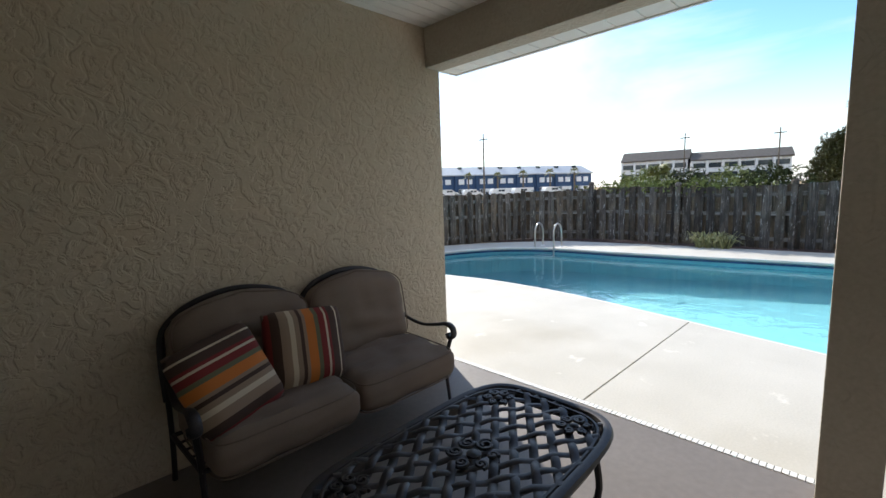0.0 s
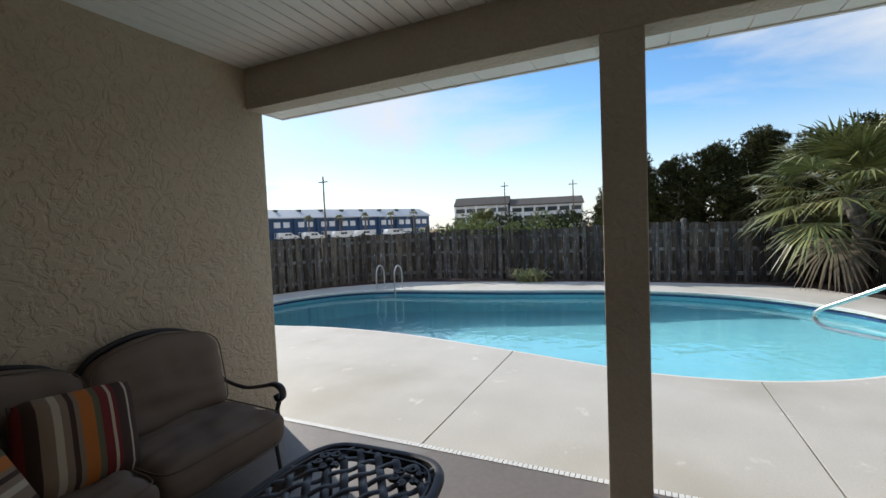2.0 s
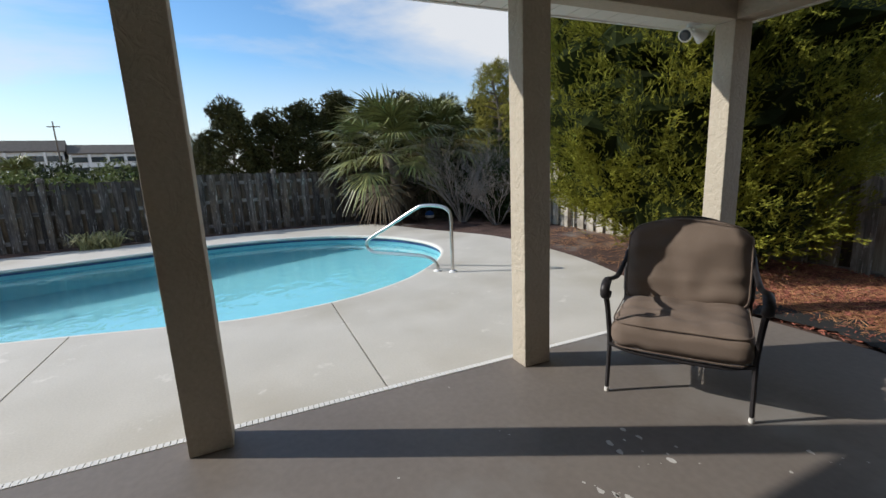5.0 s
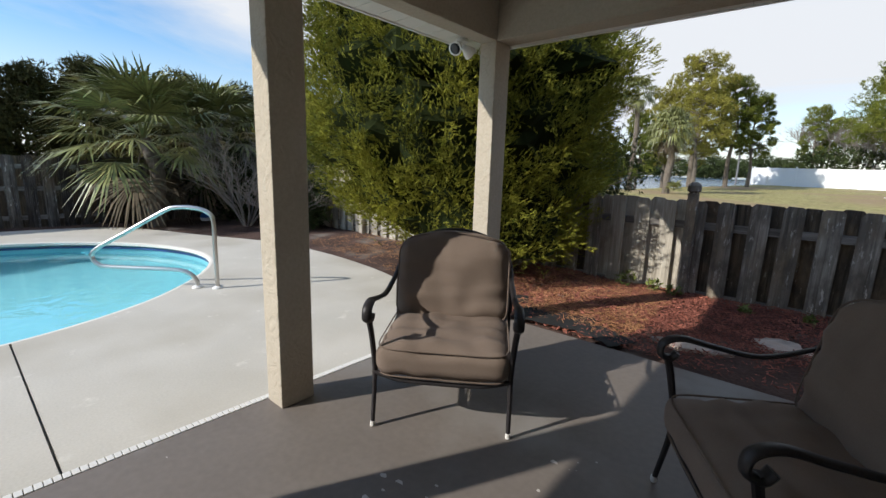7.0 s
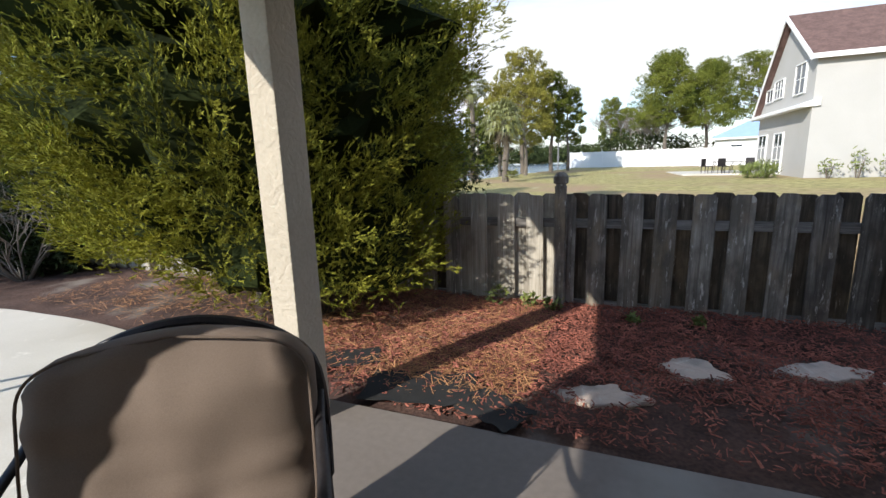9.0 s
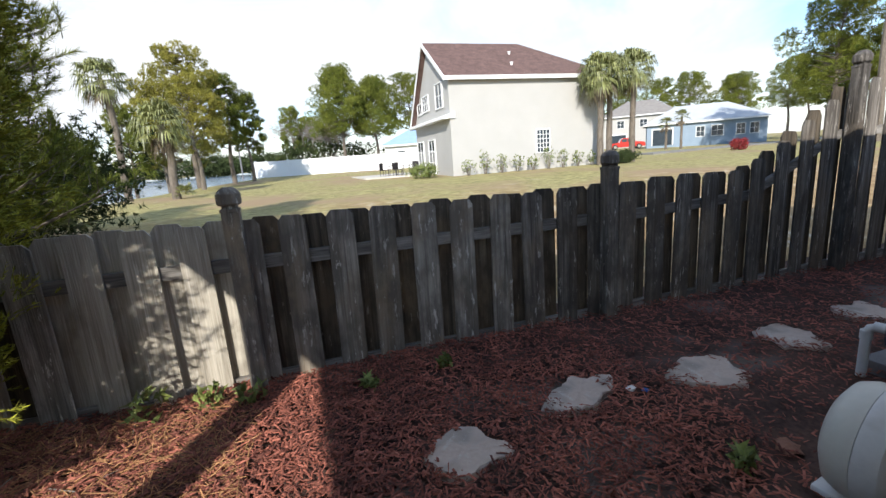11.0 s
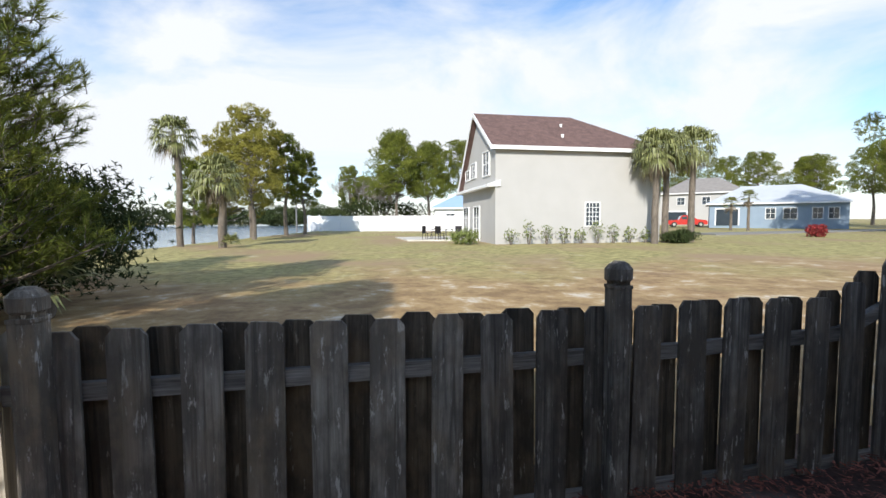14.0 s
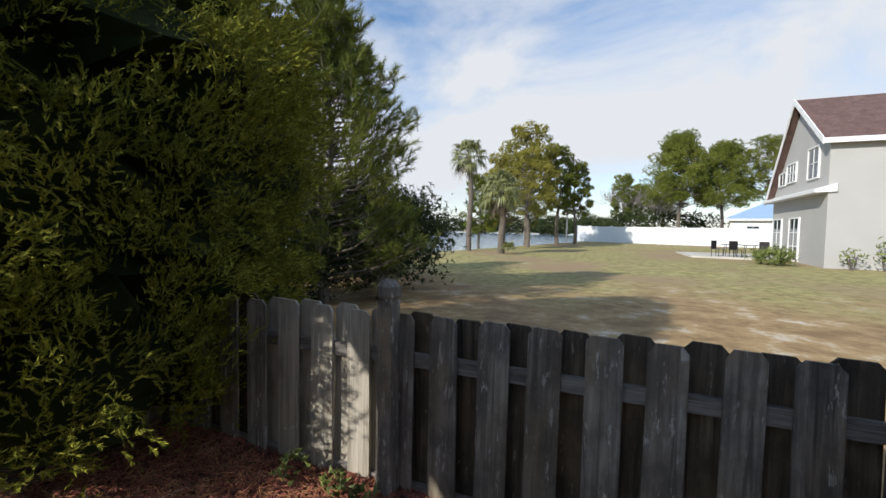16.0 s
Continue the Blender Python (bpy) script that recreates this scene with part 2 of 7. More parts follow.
M_WOOD = fence_wood("weathered grey fence wood", (0.046, 0.040, 0.036), (0.205, 0.186, 0.168), (0.14, 0.112, 0.082), (0.40, 0.38, 0.355), 0.585, 0.45)
# lighter and darker copies of one wood: brightness along the runs is painted in
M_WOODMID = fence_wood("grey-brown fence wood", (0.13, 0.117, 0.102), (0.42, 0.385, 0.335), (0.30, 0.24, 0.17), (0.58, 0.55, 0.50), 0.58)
M_WOODDARK = fence_wood("dark shade-toned fence wood", (0.070, 0.062, 0.054), (0.27, 0.245, 0.215), (0.19, 0.15, 0.11), (0.42, 0.39, 0.35), 0.59)
# darker brown copy for the back row, its shade put into the colour
M_WOODBACK = fence_wood("brown fence wood toned for shade", (0.050, 0.042, 0.033), (0.19, 0.155, 0.115), (0.15, 0.11, 0.07), (0.30, 0.26, 0.21), 0.62)
M_RAIL = material("pale grey fence rail", (0.09, 0.083, 0.076), (0.33, 0.31, 0.285), 0.9, 2.2, (0.55, 9, 9), 12, 0.7, 0.012, spots=(0.08, 0.07, 0.06), rnd=0.25, spot_scale=0.5, spot_edge=(0.52, 0.72), edge=(0.38, 0.66))
# bleached boards, made paler still: the sunlight on them is in the colour
M_WOODPALE = material("pale bleached fence wood toned for sun", (0.28, 0.25, 0.20), (0.58, 0.535, 0.45), 0.9, 1.6, (14, 14, 0.5), 9, 0.8, 0.012, spots=(0.12, 0.10, 0.08), rnd=0.2, spot_scale=3.2, spot_edge=(0.55, 0.75), edge=(0.36, 0.66), spot_iso=True, spots2=(0.56, 0.52, 0.45), spot2_scale=3.5, spot2_edge=(0.59, 0.645))
M_SOIL = material("dark sandy soil", (0.040, 0.020, 0.016), (0.115, 0.065, 0.050), 0.95, 2.2, fine=40, bump=0.7, depth=0.03, spots=(0.20, 0.175, 0.155), spot_scale=1.1, spot_edge=(0.57, 0.70), edge=(0.38, 0.64))
M_CHIPS = material("red-brown bark mulch", (0.080, 0.022, 0.017), (0.43, 0.148, 0.098), 0.85, 3, fine=60, bump=0.3, rnd=0.5, island=True)
M_STRAW = material("dry orange needles", (0.27, 0.115, 0.045), (0.52, 0.285, 0.135), 0.9, 3, fine=60, bump=0.2, rnd=0.4, island=True)
M_STONE = material("pale flagstone", (0.50, 0.395, 0.325), (0.66, 0.55, 0.47), 0.9, 4, fine=40, bump=0.4, depth=0.008, spots=(0.34, 0.295, 0.255), spot_scale=5, spot_edge=(0.48, 0.68), spots2=(0.60, 0.56, 0.50), spot2_scale=14)
M_LAWN = material("dormant yellow lawn", (0.16, 0.143, 0.046), (0.45, 0.392, 0.155), 0.95, 3.5, fine=22, bump=0.6, depth=0.05, spots=(0.31, 0.215, 0.12), spot_scale=0.16, spot_edge=(0.48, 0.64), spots2=(0.52, 0.46, 0.36), spot2_scale=0.35, spot2_edge=(0.63, 0.70), edge=(0.38, 0.62))


def wear_lawn(m):
    """Brown, thin grass with bare sand where the lawn runs up to the fence."""
    n, l = m.node_tree.nodes, m.node_tree.links
    target = n["Principled BSDF"].inputs["Base Color"]
    old = target.links[0].from_socket
    tc, xyz, rag, soil = n.new("ShaderNodeTexCoord"), n.new("ShaderNodeSeparateXYZ"), n.new("ShaderNodeTexNoise"), n.new("ShaderNodeTexNoise")
    l.new(tc.outputs["Object"], xyz.inputs[0])
    l.new(tc.outputs["Object"], rag.inputs["Vector"])
    l.new(tc.outputs["Object"], soil.inputs["Vector"])
    rag.inputs["Scale"].default_value, rag.inputs["Detail"].default_value = 0.35, 7
    soil.inputs["Scale"].default_value, soil.inputs["Detail"].default_value, soil.inputs["Roughness"].default_value = 1.1, 9, 0.7
    far = n.new("ShaderNodeMath")
    far.operation = "MULTIPLY_ADD"
    far.inputs[1].default_value = 14.0
    l.new(rag.outputs["Fac"], far.inputs[0])
    l.new(xyz.outputs["Y"], far.inputs[2])
    mask = n.new("ShaderNodeMapRange")
    mask.inputs["From Min"].default_value, mask.inputs["From Max"].default_value = -13.5, -7.5
    mask.inputs["To Max"].default_value = 0.9
    l.new(far.outputs[0], mask.inputs["Value"])
    cr = n.new("ShaderNodeValToRGB")
    cr.color_ramp.elements[0].position, cr.color_ramp.elements[0].color = 0.40, (0.22, 0.13, 0.06, 1)
    cr.color_ramp.elements[1].position, cr.color_ramp.elements[1].color = 0.56, (0.40, 0.27, 0.13, 1)
    e = cr.color_ramp.elements.new(0.66)
    e.color = (0.62, 0.55, 0.45, 1)
    l.new(soil.outputs["Fac"], cr.inputs["Fac"])
    mx = n.new("ShaderNodeMixRGB")
    l.new(mask.outputs["Result"], mx.inputs[0])
    l.new(old, mx.inputs[1])
    l.new(cr.outputs["Color"], mx.inputs[2])
    l.new(mx.outputs["Color"], target)


wear_lawn(M_LAWN)
M_CUSHION = material("brown woven cushion", (0.138, 0.102, 0.079), (0.198, 0.150, 0.120), 0.9, 3, fine=260, bump=0.35, depth=0.003)
M_PIPING = material("darker cushion piping", (0.12, 0.088, 0.068), (0.16, 0.12, 0.095), 0.9)
M_IRON = material("dark cast aluminium", (0.014, 0.012, 0.014), (0.034, 0.030, 0.032), 0.48, 10, fine=90, bump=0.15, depth=0.002, metal=0.3)
M_STEEL = material("brushed stainless rail", (0.52, 0.50, 0.47), (0.62, 0.60, 0.57), 0.28, 6, fine=60, bump=0.02, metal=1.0)
M_PVC = material("white pvc pipe", (0.62, 0.63, 0.64), (0.72, 0.73, 0.74), 0.4, 6, fine=40, bump=0.03, spots=(0.5, 0.49, 0.46), spot_scale=3)
M_TANK = material("cream plastic tank", (0.55, 0.55, 0.50), (0.62, 0.62, 0.57), 0.45, 2, fine=30, bump=0.03)
M_BLACKPL = material("black plastic", (0.012, 0.012, 0.013), (0.03, 0.03, 0.032), 0.4, 8)
M_BLUE = material("blue cloth", (0.02, 0.10, 0.38), (0.03, 0.14, 0.46), 0.7, 6, fine=120)
M_NAVY = material("navy valve plastic", (0.015, 0.03, 0.08), (0.03, 0.05, 0.12), 0.4, 8)
M_PAD = material("grey equipment pad", (0.15, 0.15, 0.16), (0.21, 0.21, 0.22), 0.9, 4)
M_GREYPL = material("dark grey plastic pump", (0.05, 0.05, 0.048), (0.09, 0.088, 0.08), 0.5, 6)
M_LEAF_CEDAR = material("cedar foliage", (0.064, 0.082, 0.010), (0.345, 0.335, 0.040), 0.85, 0.9, fine=9, bump=0, rnd=0.45, island=True, spec=0.25)
M_LEAF_CEDARDARK = material("inner cedar foliage with painted shade", (0.012, 0.018, 0.005), (0.030, 0.040, 0.010), 0.9, 2, bump=0, rnd=0.3, island=True, spec=0.1)
M_LEAF_PINE = material("pine needles", (0.060, 0.092, 0.013), (0.225, 0.235, 0.036), 0.75, 0.3, fine=4, bump=0, rnd=0.4, island=True, spec=0.25)
M_LEAF_PINEGOLD = material("yellowing pine needles", (0.15, 0.155, 0.028), (0.33, 0.29, 0.055), 0.75, 0.3, fine=4, bump=0, rnd=0.4, island=True, spec=0.25)
M_LEAF_DARK = material("dark far foliage", (0.022, 0.038, 0.012), (0.062, 0.078, 0.026), 0.8, 0.3, fine=4, bump=0, rnd=0.4, island=True, spec=0.2)
M_LEAF_WOOD = material("coastal pine foliage", (0.020, 0.030, 0.009), (0.085, 0.082, 0.026), 0.8, 0.3, fine=4, bump=0, rnd=0.45, island=True, spec=0.2)
M_LEAF_PALM = material("palm frond green", (0.10, 0.12, 0.036), (0.27, 0.275, 0.105), 0.45, 2, fine=12, bump=0, rnd=0.45, island=True)
M_DEADLEAF = material("dry hanging frond", (0.10, 0.078, 0.05), (0.19, 0.15, 0.10), 0.9, 2, bump=0, rnd=0.3, island=True)
M_BARK = material("grey-brown bark", (0.08, 0.065, 0.05), (0.22, 0.185, 0.15), 0.95, 4, (3, 3, 0.8), 25, 0.8, 0.03)
M_TWIG = material("bare grey twigs", (0.16, 0.14, 0.12), (0.30, 0.27, 0.24), 0.9, 4)
M_HOUSE = material("cream house stucco", (0.415, 0.405, 0.385), (0.46, 0.45, 0.43), 0.9, 0.8, fine=20, bump=0.1)
M_ROOF = material("red-brown shingles", (0.085, 0.050, 0.043), (0.175, 0.105, 0.09), 0.9, 2.5, fine=9, bump=0.3, depth=0.02)
M_WHITE = material("white painted trim", (0.74, 0.74, 0.73), (0.82, 0.82, 0.81), 0.5, 2, bump=0.02)
M_VINYL = material("white vinyl fence", (0.76, 0.77, 0.78), (0.84, 0.85, 0.86), 0.4, 0.5, bump=0.02)
M_BLUEROOF = material("pale blue metal roof", (0.26, 0.38, 0.55), (0.32, 0.45, 0.62), 0.4, 1.5, bump=0.03)
M_BLUEWALL = material("slate blue siding", (0.20, 0.265, 0.34), (0.25, 0.32, 0.40), 0.8, 1, bump=0.05)
M_BROWNROOF = material("brown-grey shingles", (0.085, 0.075, 0.066), (0.14, 0.125, 0.11), 0.9, 2, fine=12, bump=0.3)
M_DEEPBLUE = material("deep blue townhouse wall", (0.035, 0.075, 0.155), (0.05, 0.10, 0.195), 0.8, 0.6, bump=0.05)
M_GREYROOF = material("grey shingles", (0.20, 0.185, 0.17), (0.28, 0.26, 0.24), 0.9, 2, fine=12, bump=0.3)
M_CLUMP = material("pale strappy grass", (0.20, 0.20, 0.07), (0.42, 0.40, 0.19), 0.7, 4, bump=0, rnd=0.3, island=True)
M_DARKROOF = material("dark brown shingles", (0.05, 0.045, 0.042), (0.09, 0.08, 0.075), 0.9, 2, fine=12, bump=0.3)
M_CLUMP = material("pale strappy grass", (0.20, 0.20, 0.07), (0.42, 0.40, 0.19), 0.7, 4, bump=0, rnd=0.3, island=True)
M_PALEROOF = material("pale grey roof", (0.42, 0.45, 0.48), (0.50, 0.53, 0.56), 0.6, 1, bump=0.05)
M_RED = material("red car paint", (0.42, 0.018, 0.014), (0.50, 0.03, 0.02), 0.25, 3, bump=0, coat=0.6)
M_ASPHALT = material("grey road", (0.17, 0.165, 0.16), (0.24, 0.235, 0.225), 0.9, 1, fine=20)
M_DARKGLASS = material("dark window glass", (0.03, 0.04, 0.05), (0.05, 0.065, 0.08), 0.06, 1, bump=0)
M_RUBBER = material("black rubber", (0.012, 0.012, 0.012), (0.02, 0.02, 0.02), 0.8, 10)
M_REDLEAF = material("red shrub leaves", (0.16, 0.012, 0.015), (0.30, 0.03, 0.03), 0.7, 4, bump=0, rnd=0.4, island=True)
M_LIMELEAF = material("light green shrub leaves", (0.10, 0.14, 0.03), (0.22, 0.25, 0.07), 0.7, 4, bump=0, rnd=0.4, island=True)
M_CABLE = material("black cable", (0.01, 0.01, 0.01), (0.02, 0.02, 0.02), 0.5)


def water_material(name, tint, wave, strength):
    m = bpy.data.materials.new(name)
    m.use_nodes = True
    n, l = m.node_tree.nodes, m.node_tree.links
    p = n["Principled BSDF"]
    p.inputs["Base Color"].default_value = (*tint, 1)
    p.inputs["Roughness"].default_value = 0.02
    p.inputs["IOR"].default_value = 1.33
    p.inputs["Transmission Weight"].default_value = 1.0
    tc = n.new("ShaderNodeTexCoord")
    a = n.new("ShaderNodeTexNoise")
    a.inputs["Scale"].default_value, a.inputs["Detail"].default_value, a.inputs["Distortion"].default_value = wave, 3, 0.6
    bp = n.new("ShaderNodeBump")
    bp.inputs["Strength"].default_value, bp.inputs["Distance"].default_value = strength, 0.05
    l.new(tc.outputs["Object"], a.inputs["Vector"])
    l.new(a.outputs["Fac"], bp.inputs["Height"])
    l.new(bp.outputs["Normal"], p.inputs["Normal"])
    return m


M_WATER = water_material("pool water", (0.72, 0.90, 0.95), 3.2, 0.16)
M_LAKE = material("lake water", (0.10, 0.17, 0.25), (0.14, 0.22, 0.31), 0.15, 0.2, fine=3, bump=0.15, depth=0.05)


def stripe_material(name, axis):
    """Striped pillow cloth: bands across one axis."""
    m = material(name, (0.5, 0.5, 0.5), (0.5, 0.5, 0.5), 0.9, fine=300, bump=0.2, depth=0.002)
    n, l = m.node_tree.nodes, m.node_tree.links
    tc = n.new("ShaderNodeTexCoord")
    sp = n.new("ShaderNodeSeparateXYZ")
    l.new(tc.outputs["Object"], sp.inputs[0])
    mr = n.new("ShaderNodeMapRange")
    mr.inputs["From Min"].default_value, mr.inputs["From Max"].default_value = -0.24, 0.24
    l.new(sp.outputs[axis], mr.inputs["Value"])
    cr = n.new("ShaderNodeValToRGB")
    cr.color_ramp.interpolation = "CONSTANT"
    brown, red, cream, orange, green, tan = (0.055, 0.03, 0.022), (0.17, 0.02, 0.02), (0.50, 0.42, 0.32), (0.48, 0.15, 0.03), (0.12, 0.12, 0.07), (0.25, 0.18, 0.13)
    bands = [(0.0, red), (0.08, brown), (0.17, tan), (0.27, cream), (0.33, tan), (0.39, brown), (0.43, tan), (0.47, orange), (0.58, green), (0.63, red), (0.71, cream), (0.735, red), (0.77, brown), (0.86, cream), (0.885, brown)]
    e = cr.color_ramp.elements
    while len(e) < len(bands):
        e.new(0.5)
    for el, (pos, c) in zip(e, bands):
        el.position, el.color = pos, (*c, 1)
    l.new(mr.outputs["Result"], cr.inputs["Fac"])
    l.new(cr.outputs["Color"], n["Principled BSDF"].inputs["Base Color"])
    return m


# ---------- mesh helpers ----------
def mesh_object(name, bm, mat, smooth=False):
    bmesh.ops.recalc_face_normals(bm, faces=bm.faces)
    me = bpy.data.meshes.new(name)
    bm.to_mesh(me)
    bm.free()
    for mt in (mat if isinstance(mat, (list, tuple)) else [mat]):
        me.materials.append(mt)
    if smooth:
        me.polygons.foreach_set("use_smooth", [True] * len(me.polygons))
        me.set_sharp_from_angle(angle=radians(40))
    return new(name, me)


def part(name, bm, mat, parent, label="", smooth=False):
    ob = mesh_object(name, bm, mat, smooth)
    ob.parent = parent
    if label:
        ob["label"] = label
    return ob


def array_object(name, verts, faces, mat, parent=None):
    me = bpy.data.meshes.new(name)
    me.from_pydata([tuple(v) for v in verts], [], [tuple(f) for f in faces])
    me.materials.append(mat)
    ob = new(name, me)
    ob.parent = parent
    return ob


def thing(name, label, category, m=None, group="", kind=""):
    ob = new(name)
    ob.empty_display_size = 0.1
    if m is not None:
        ob.matrix_basis = m
    return tagged(ob, label, category, group, kind)


def box(bm, x0, y0, z0, x1, y1, z1, bevel=0.0, m=None):
    made = bmesh.ops.create_cube(bm, size=1.0)["verts"]
    t = Matrix.LocRotScale(((x0 + x1) / 2, (y0 + y1) / 2, (z0 + z1) / 2), None, (abs(x1 - x0), abs(y1 - y0), abs(z1 - z0)))
    bmesh.ops.transform(bm, matrix=(m @ t) if m is not None else t, verts=made)
    if bevel:
        es = list({e for v in made for e in v.link_edges})
        bmesh.ops.bevel(bm, geom=es, offset=bevel, segments=2, affect="EDGES", profile=0.6)
    return bm


def B(*a, **k):
    return box(bmesh.new(), *a, **k)


def tube(bm, pts, r, sides=10, caps=True, flat=1.0):
    """Sweep a round or flattened section along points; r may be a list."""
    pts = [Vector(p) for p in pts]
    rs = r if isinstance(r, (list, tuple)) else [r] * len(pts)
    rings, side = [], None
    for i, p in enumerate(pts):
        d = (pts[min(i + 1, len(pts) - 1)] - pts[max(i - 1, 0)]).normalized()
        if side is None:
            side = d.cross(Vector((0, 0, 1)) if abs(d.z) < 0.95 else Vector((1, 0, 0))).normalized()
        else:
            side = (side - d * side.dot(d)).normalized()
        up = d.cross(side)
        rings.append([bm.verts.new(p + side * math.cos(2 * math.pi * k / sides) * rs[i] + up * math.sin(2 * math.pi * k / sides) * rs[i] * flat) for k in range(sides)])
    for a, b in zip(rings, rings[1:]):
        for k in range(sides):
            bm.faces.new((a[k], a[(k + 1) % sides], b[(k + 1) % sides], b[k]))
    if caps:
        bm.faces.new(rings[0])
        bm.faces.new(rings[-1][::-1])
    return bm


def smooth_path(pts, n=6, closed=False):
    """Catmull-Rom through points."""
    P = [Vector(p) for p in pts]
    out, m = [], len(P)
    for i in range(m if closed else m - 1):
        g = (lambda j: P[j % m]) if closed else (lambda j: P[min(max(j, 0), m - 1)])
        a, b, c, d = g(i - 1), g(i), g(i + 1), g(i + 2)
        for k in range(n):
            t = k / n
            out.append(0.5 * ((2 * b) + (c - a) * t + (2 * a - 5 * b + 4 * c - d) * t * t + (3 * b - a - 3 * c + d) * t ** 3))
    if not closed:
        out.append(P[-1])
    return out


def lathe(bm, profile, m=None, sides=24):
    """Turn (radius, z) pairs round z."""
    rings = []
    for r, z in profile:
        ring = [bm.verts.new((r * math.cos(2 * math.pi * k / sides), r * math.sin(2 * math.pi * k / sides), z)) for k in range(sides)]
        rings.append(ring)
    for a, b in zip(rings, rings[1:]):
        for k in range(sides):
            bm.faces.new((a[k], a[(k + 1) % sides], b[(k + 1) % sides], b[k]))
    bm.faces.new(rings[0][::-1])
    bm.faces.new(rings[-1])
    if m is not None:
        bmesh.ops.transform(bm, matrix=m, verts=[v for ring in rings for v in ring])
    return bm


def prism(bm, poly, z0, z1):
    """Straight prism over a plan polygon."""
    lo = [bm.verts.new((x, y, z0)) for x, y in poly]
    hi = [bm.verts.new((x, y, z1)) for x, y in poly]
    bm.faces.new(lo[::-1])
    bm.faces.new(hi)
    for i in range(len(poly)):
        j = (i + 1) % len(poly)
        bm.faces.new((lo[i], lo[j], hi[j], hi[i]))
    return bm


def structure(name, bm, mat, label, category, smooth=False):
    return tagged(mesh_object(name, bm, mat, smooth), label, category, kind="structure")


# ---------- ground, lake, road ----------
def ground_z(x, y):
    """Level yard, lawn rising gently to the south, a basin for the lake and a pit under the pool."""
    z = -0.07 + 0.011 * min(max(0.0, -6.6 - y), 80)
    if 2.9 < x < 12.2 and -4.3 < y < 8.6:
        return -3.0
    if -8 < x < 13.2 and -7.3 < y < 12:
        z -= 0.12
    shore = 12.0 + 0.22 * (y + 30)
    if y < -28 and x > shore and x < 420 and y > -330:
        z -= 1.6 * min(1.0, (x - shore) / 3.0) * min(1.0, (-28 - y) / 3.0)
    return z


gx = sorted(set([-3000, -1200, -500, -250, -150, -100, -80] + [-60 + 2.5 * i for i in range(13)] + [-28 + 1.0 * i for i in range(22)] + [-6 + 0.5 * i for i in range(45)] + [16.5 + 1.5 * i for i in range(23)] + [55, 70, 90, 120, 160, 220, 300, 415, 430, 700, 1500, 3000]))
gy = sorted(set([-3000, -1200, -600, -345, -325, -250, -180, -140, -125, -118, -100, -85] + [-78 + 1.5 * i for i in range(45)] + [-10.5 + 0.5 * i for i in range(43)] + [11.5, 14, 18, 25, 40, 60, 100, 160, 300, 600, 1500, 3000]))
gv = [(x, y, ground_z(x, y)) for y in gy for x in gx]
gw = len(gx)
gf = [(j * gw + i, j * gw + i + 1, (j + 1) * gw + i + 1, (j + 1) * gw + i) for j in range(len(gy) - 1) for i in range(gw - 1)]
ground = tagged(array_object("ground", gv, gf, M_LAWN), "dormant yellow-green lawn with bare sandy patches", "ground", kind="structure")
ground.data.polygons.foreach_set("use_smooth", [False] * len(ground.data.polygons))

bm = bmesh.new()
bmesh.ops.create_grid(bm, x_segments=1, y_segments=1, size=1, matrix=Matrix.LocRotScale((213, -180, 0.02), None, (207, 150, 1)))
structure("water", bm, M_LAKE, "calm grey-blue lake beyond the lawn", "lake")
structure("road", prism(bmesh.new(), [(-150, -57), (-31, -37.5), (-31, -40.5), (-150, -62)], 0.2, 0.42), M_ASPHALT, "pale grey asphalt road across the lawn", "road")
structure("pavement", prism(bmesh.new(), [(-8.4, -34.2), (-3.4, -35), (-3.0, -40.5), (-8.4, -41)], 0.2, 0.36), M_DECK, "pale concrete patio slab beside the house", "patio")

# ---------- pool and deck ----------
POOL = [(5.45, 5.9), (5.6, 4.7), (5.52, 3.2), (5.2, 1.7), (4.9, 0.5), (4.76, -0.2), (4.83, -1.05), (5.11, -1.78), (5.55, -2.4), (6.3, -3.05), (7.1, -3.42), (8.0, -3.42), (9.0, -3.0),
        (9.9, -2.1), (10.4, -0.8), (10.45, 0.8), (10.15, 2.6), (9.9, 4.4), (9.75, 5.9), (9.2, 7.0), (8.3, 7.65), (7.3, 7.9), (6.3, 7.6), (5.65, 6.9)]
DECK = [(2.673, -4.41), (3.6, -4.47), (4.6, -4.74), (5.6, -4.88), (6.6, -4.90), (7.7, -4.80), (9.2, -4.15), (10.5, -3.65), (11.4, -3.05), (11.75, -2.0), (11.9, 0.0), (11.75, 2.2), (11.5, 4.5), (11.2, 6.3), (10.5, 7.3), (9.4, 8.3), (8.0, 8.9), (6.0, 9.2), (2.673, 9.2)]
pool_loop = [(p.x, p.y) for p in smooth_path([(x, y, 0) for x, y in POOL], 5, True)]
deck_loop = [(p.x, p.y) for p in smooth_path([(x, y, 0) for x, y in DECK], 4)]


def offset_loop(loop, d):
    """Move a closed plan loop outwards by d."""
    n, out = len(loop), []
    area = sum(loop[i][0] * loop[(i + 1) % n][1] - loop[(i + 1) % n][0] * loop[i][1] for i in range(n))
    s = 1 if area > 0 else -1
    for i in range(n):
        (ax, ay), (bx, by) = loop[i - 1], loop[(i + 1) % n]
        t = Vector((bx - ax, by - ay)).normalized()
        out.append((loop[i][0] + s * t.y * d, loop[i][1] - s * t.x * d))
    return out


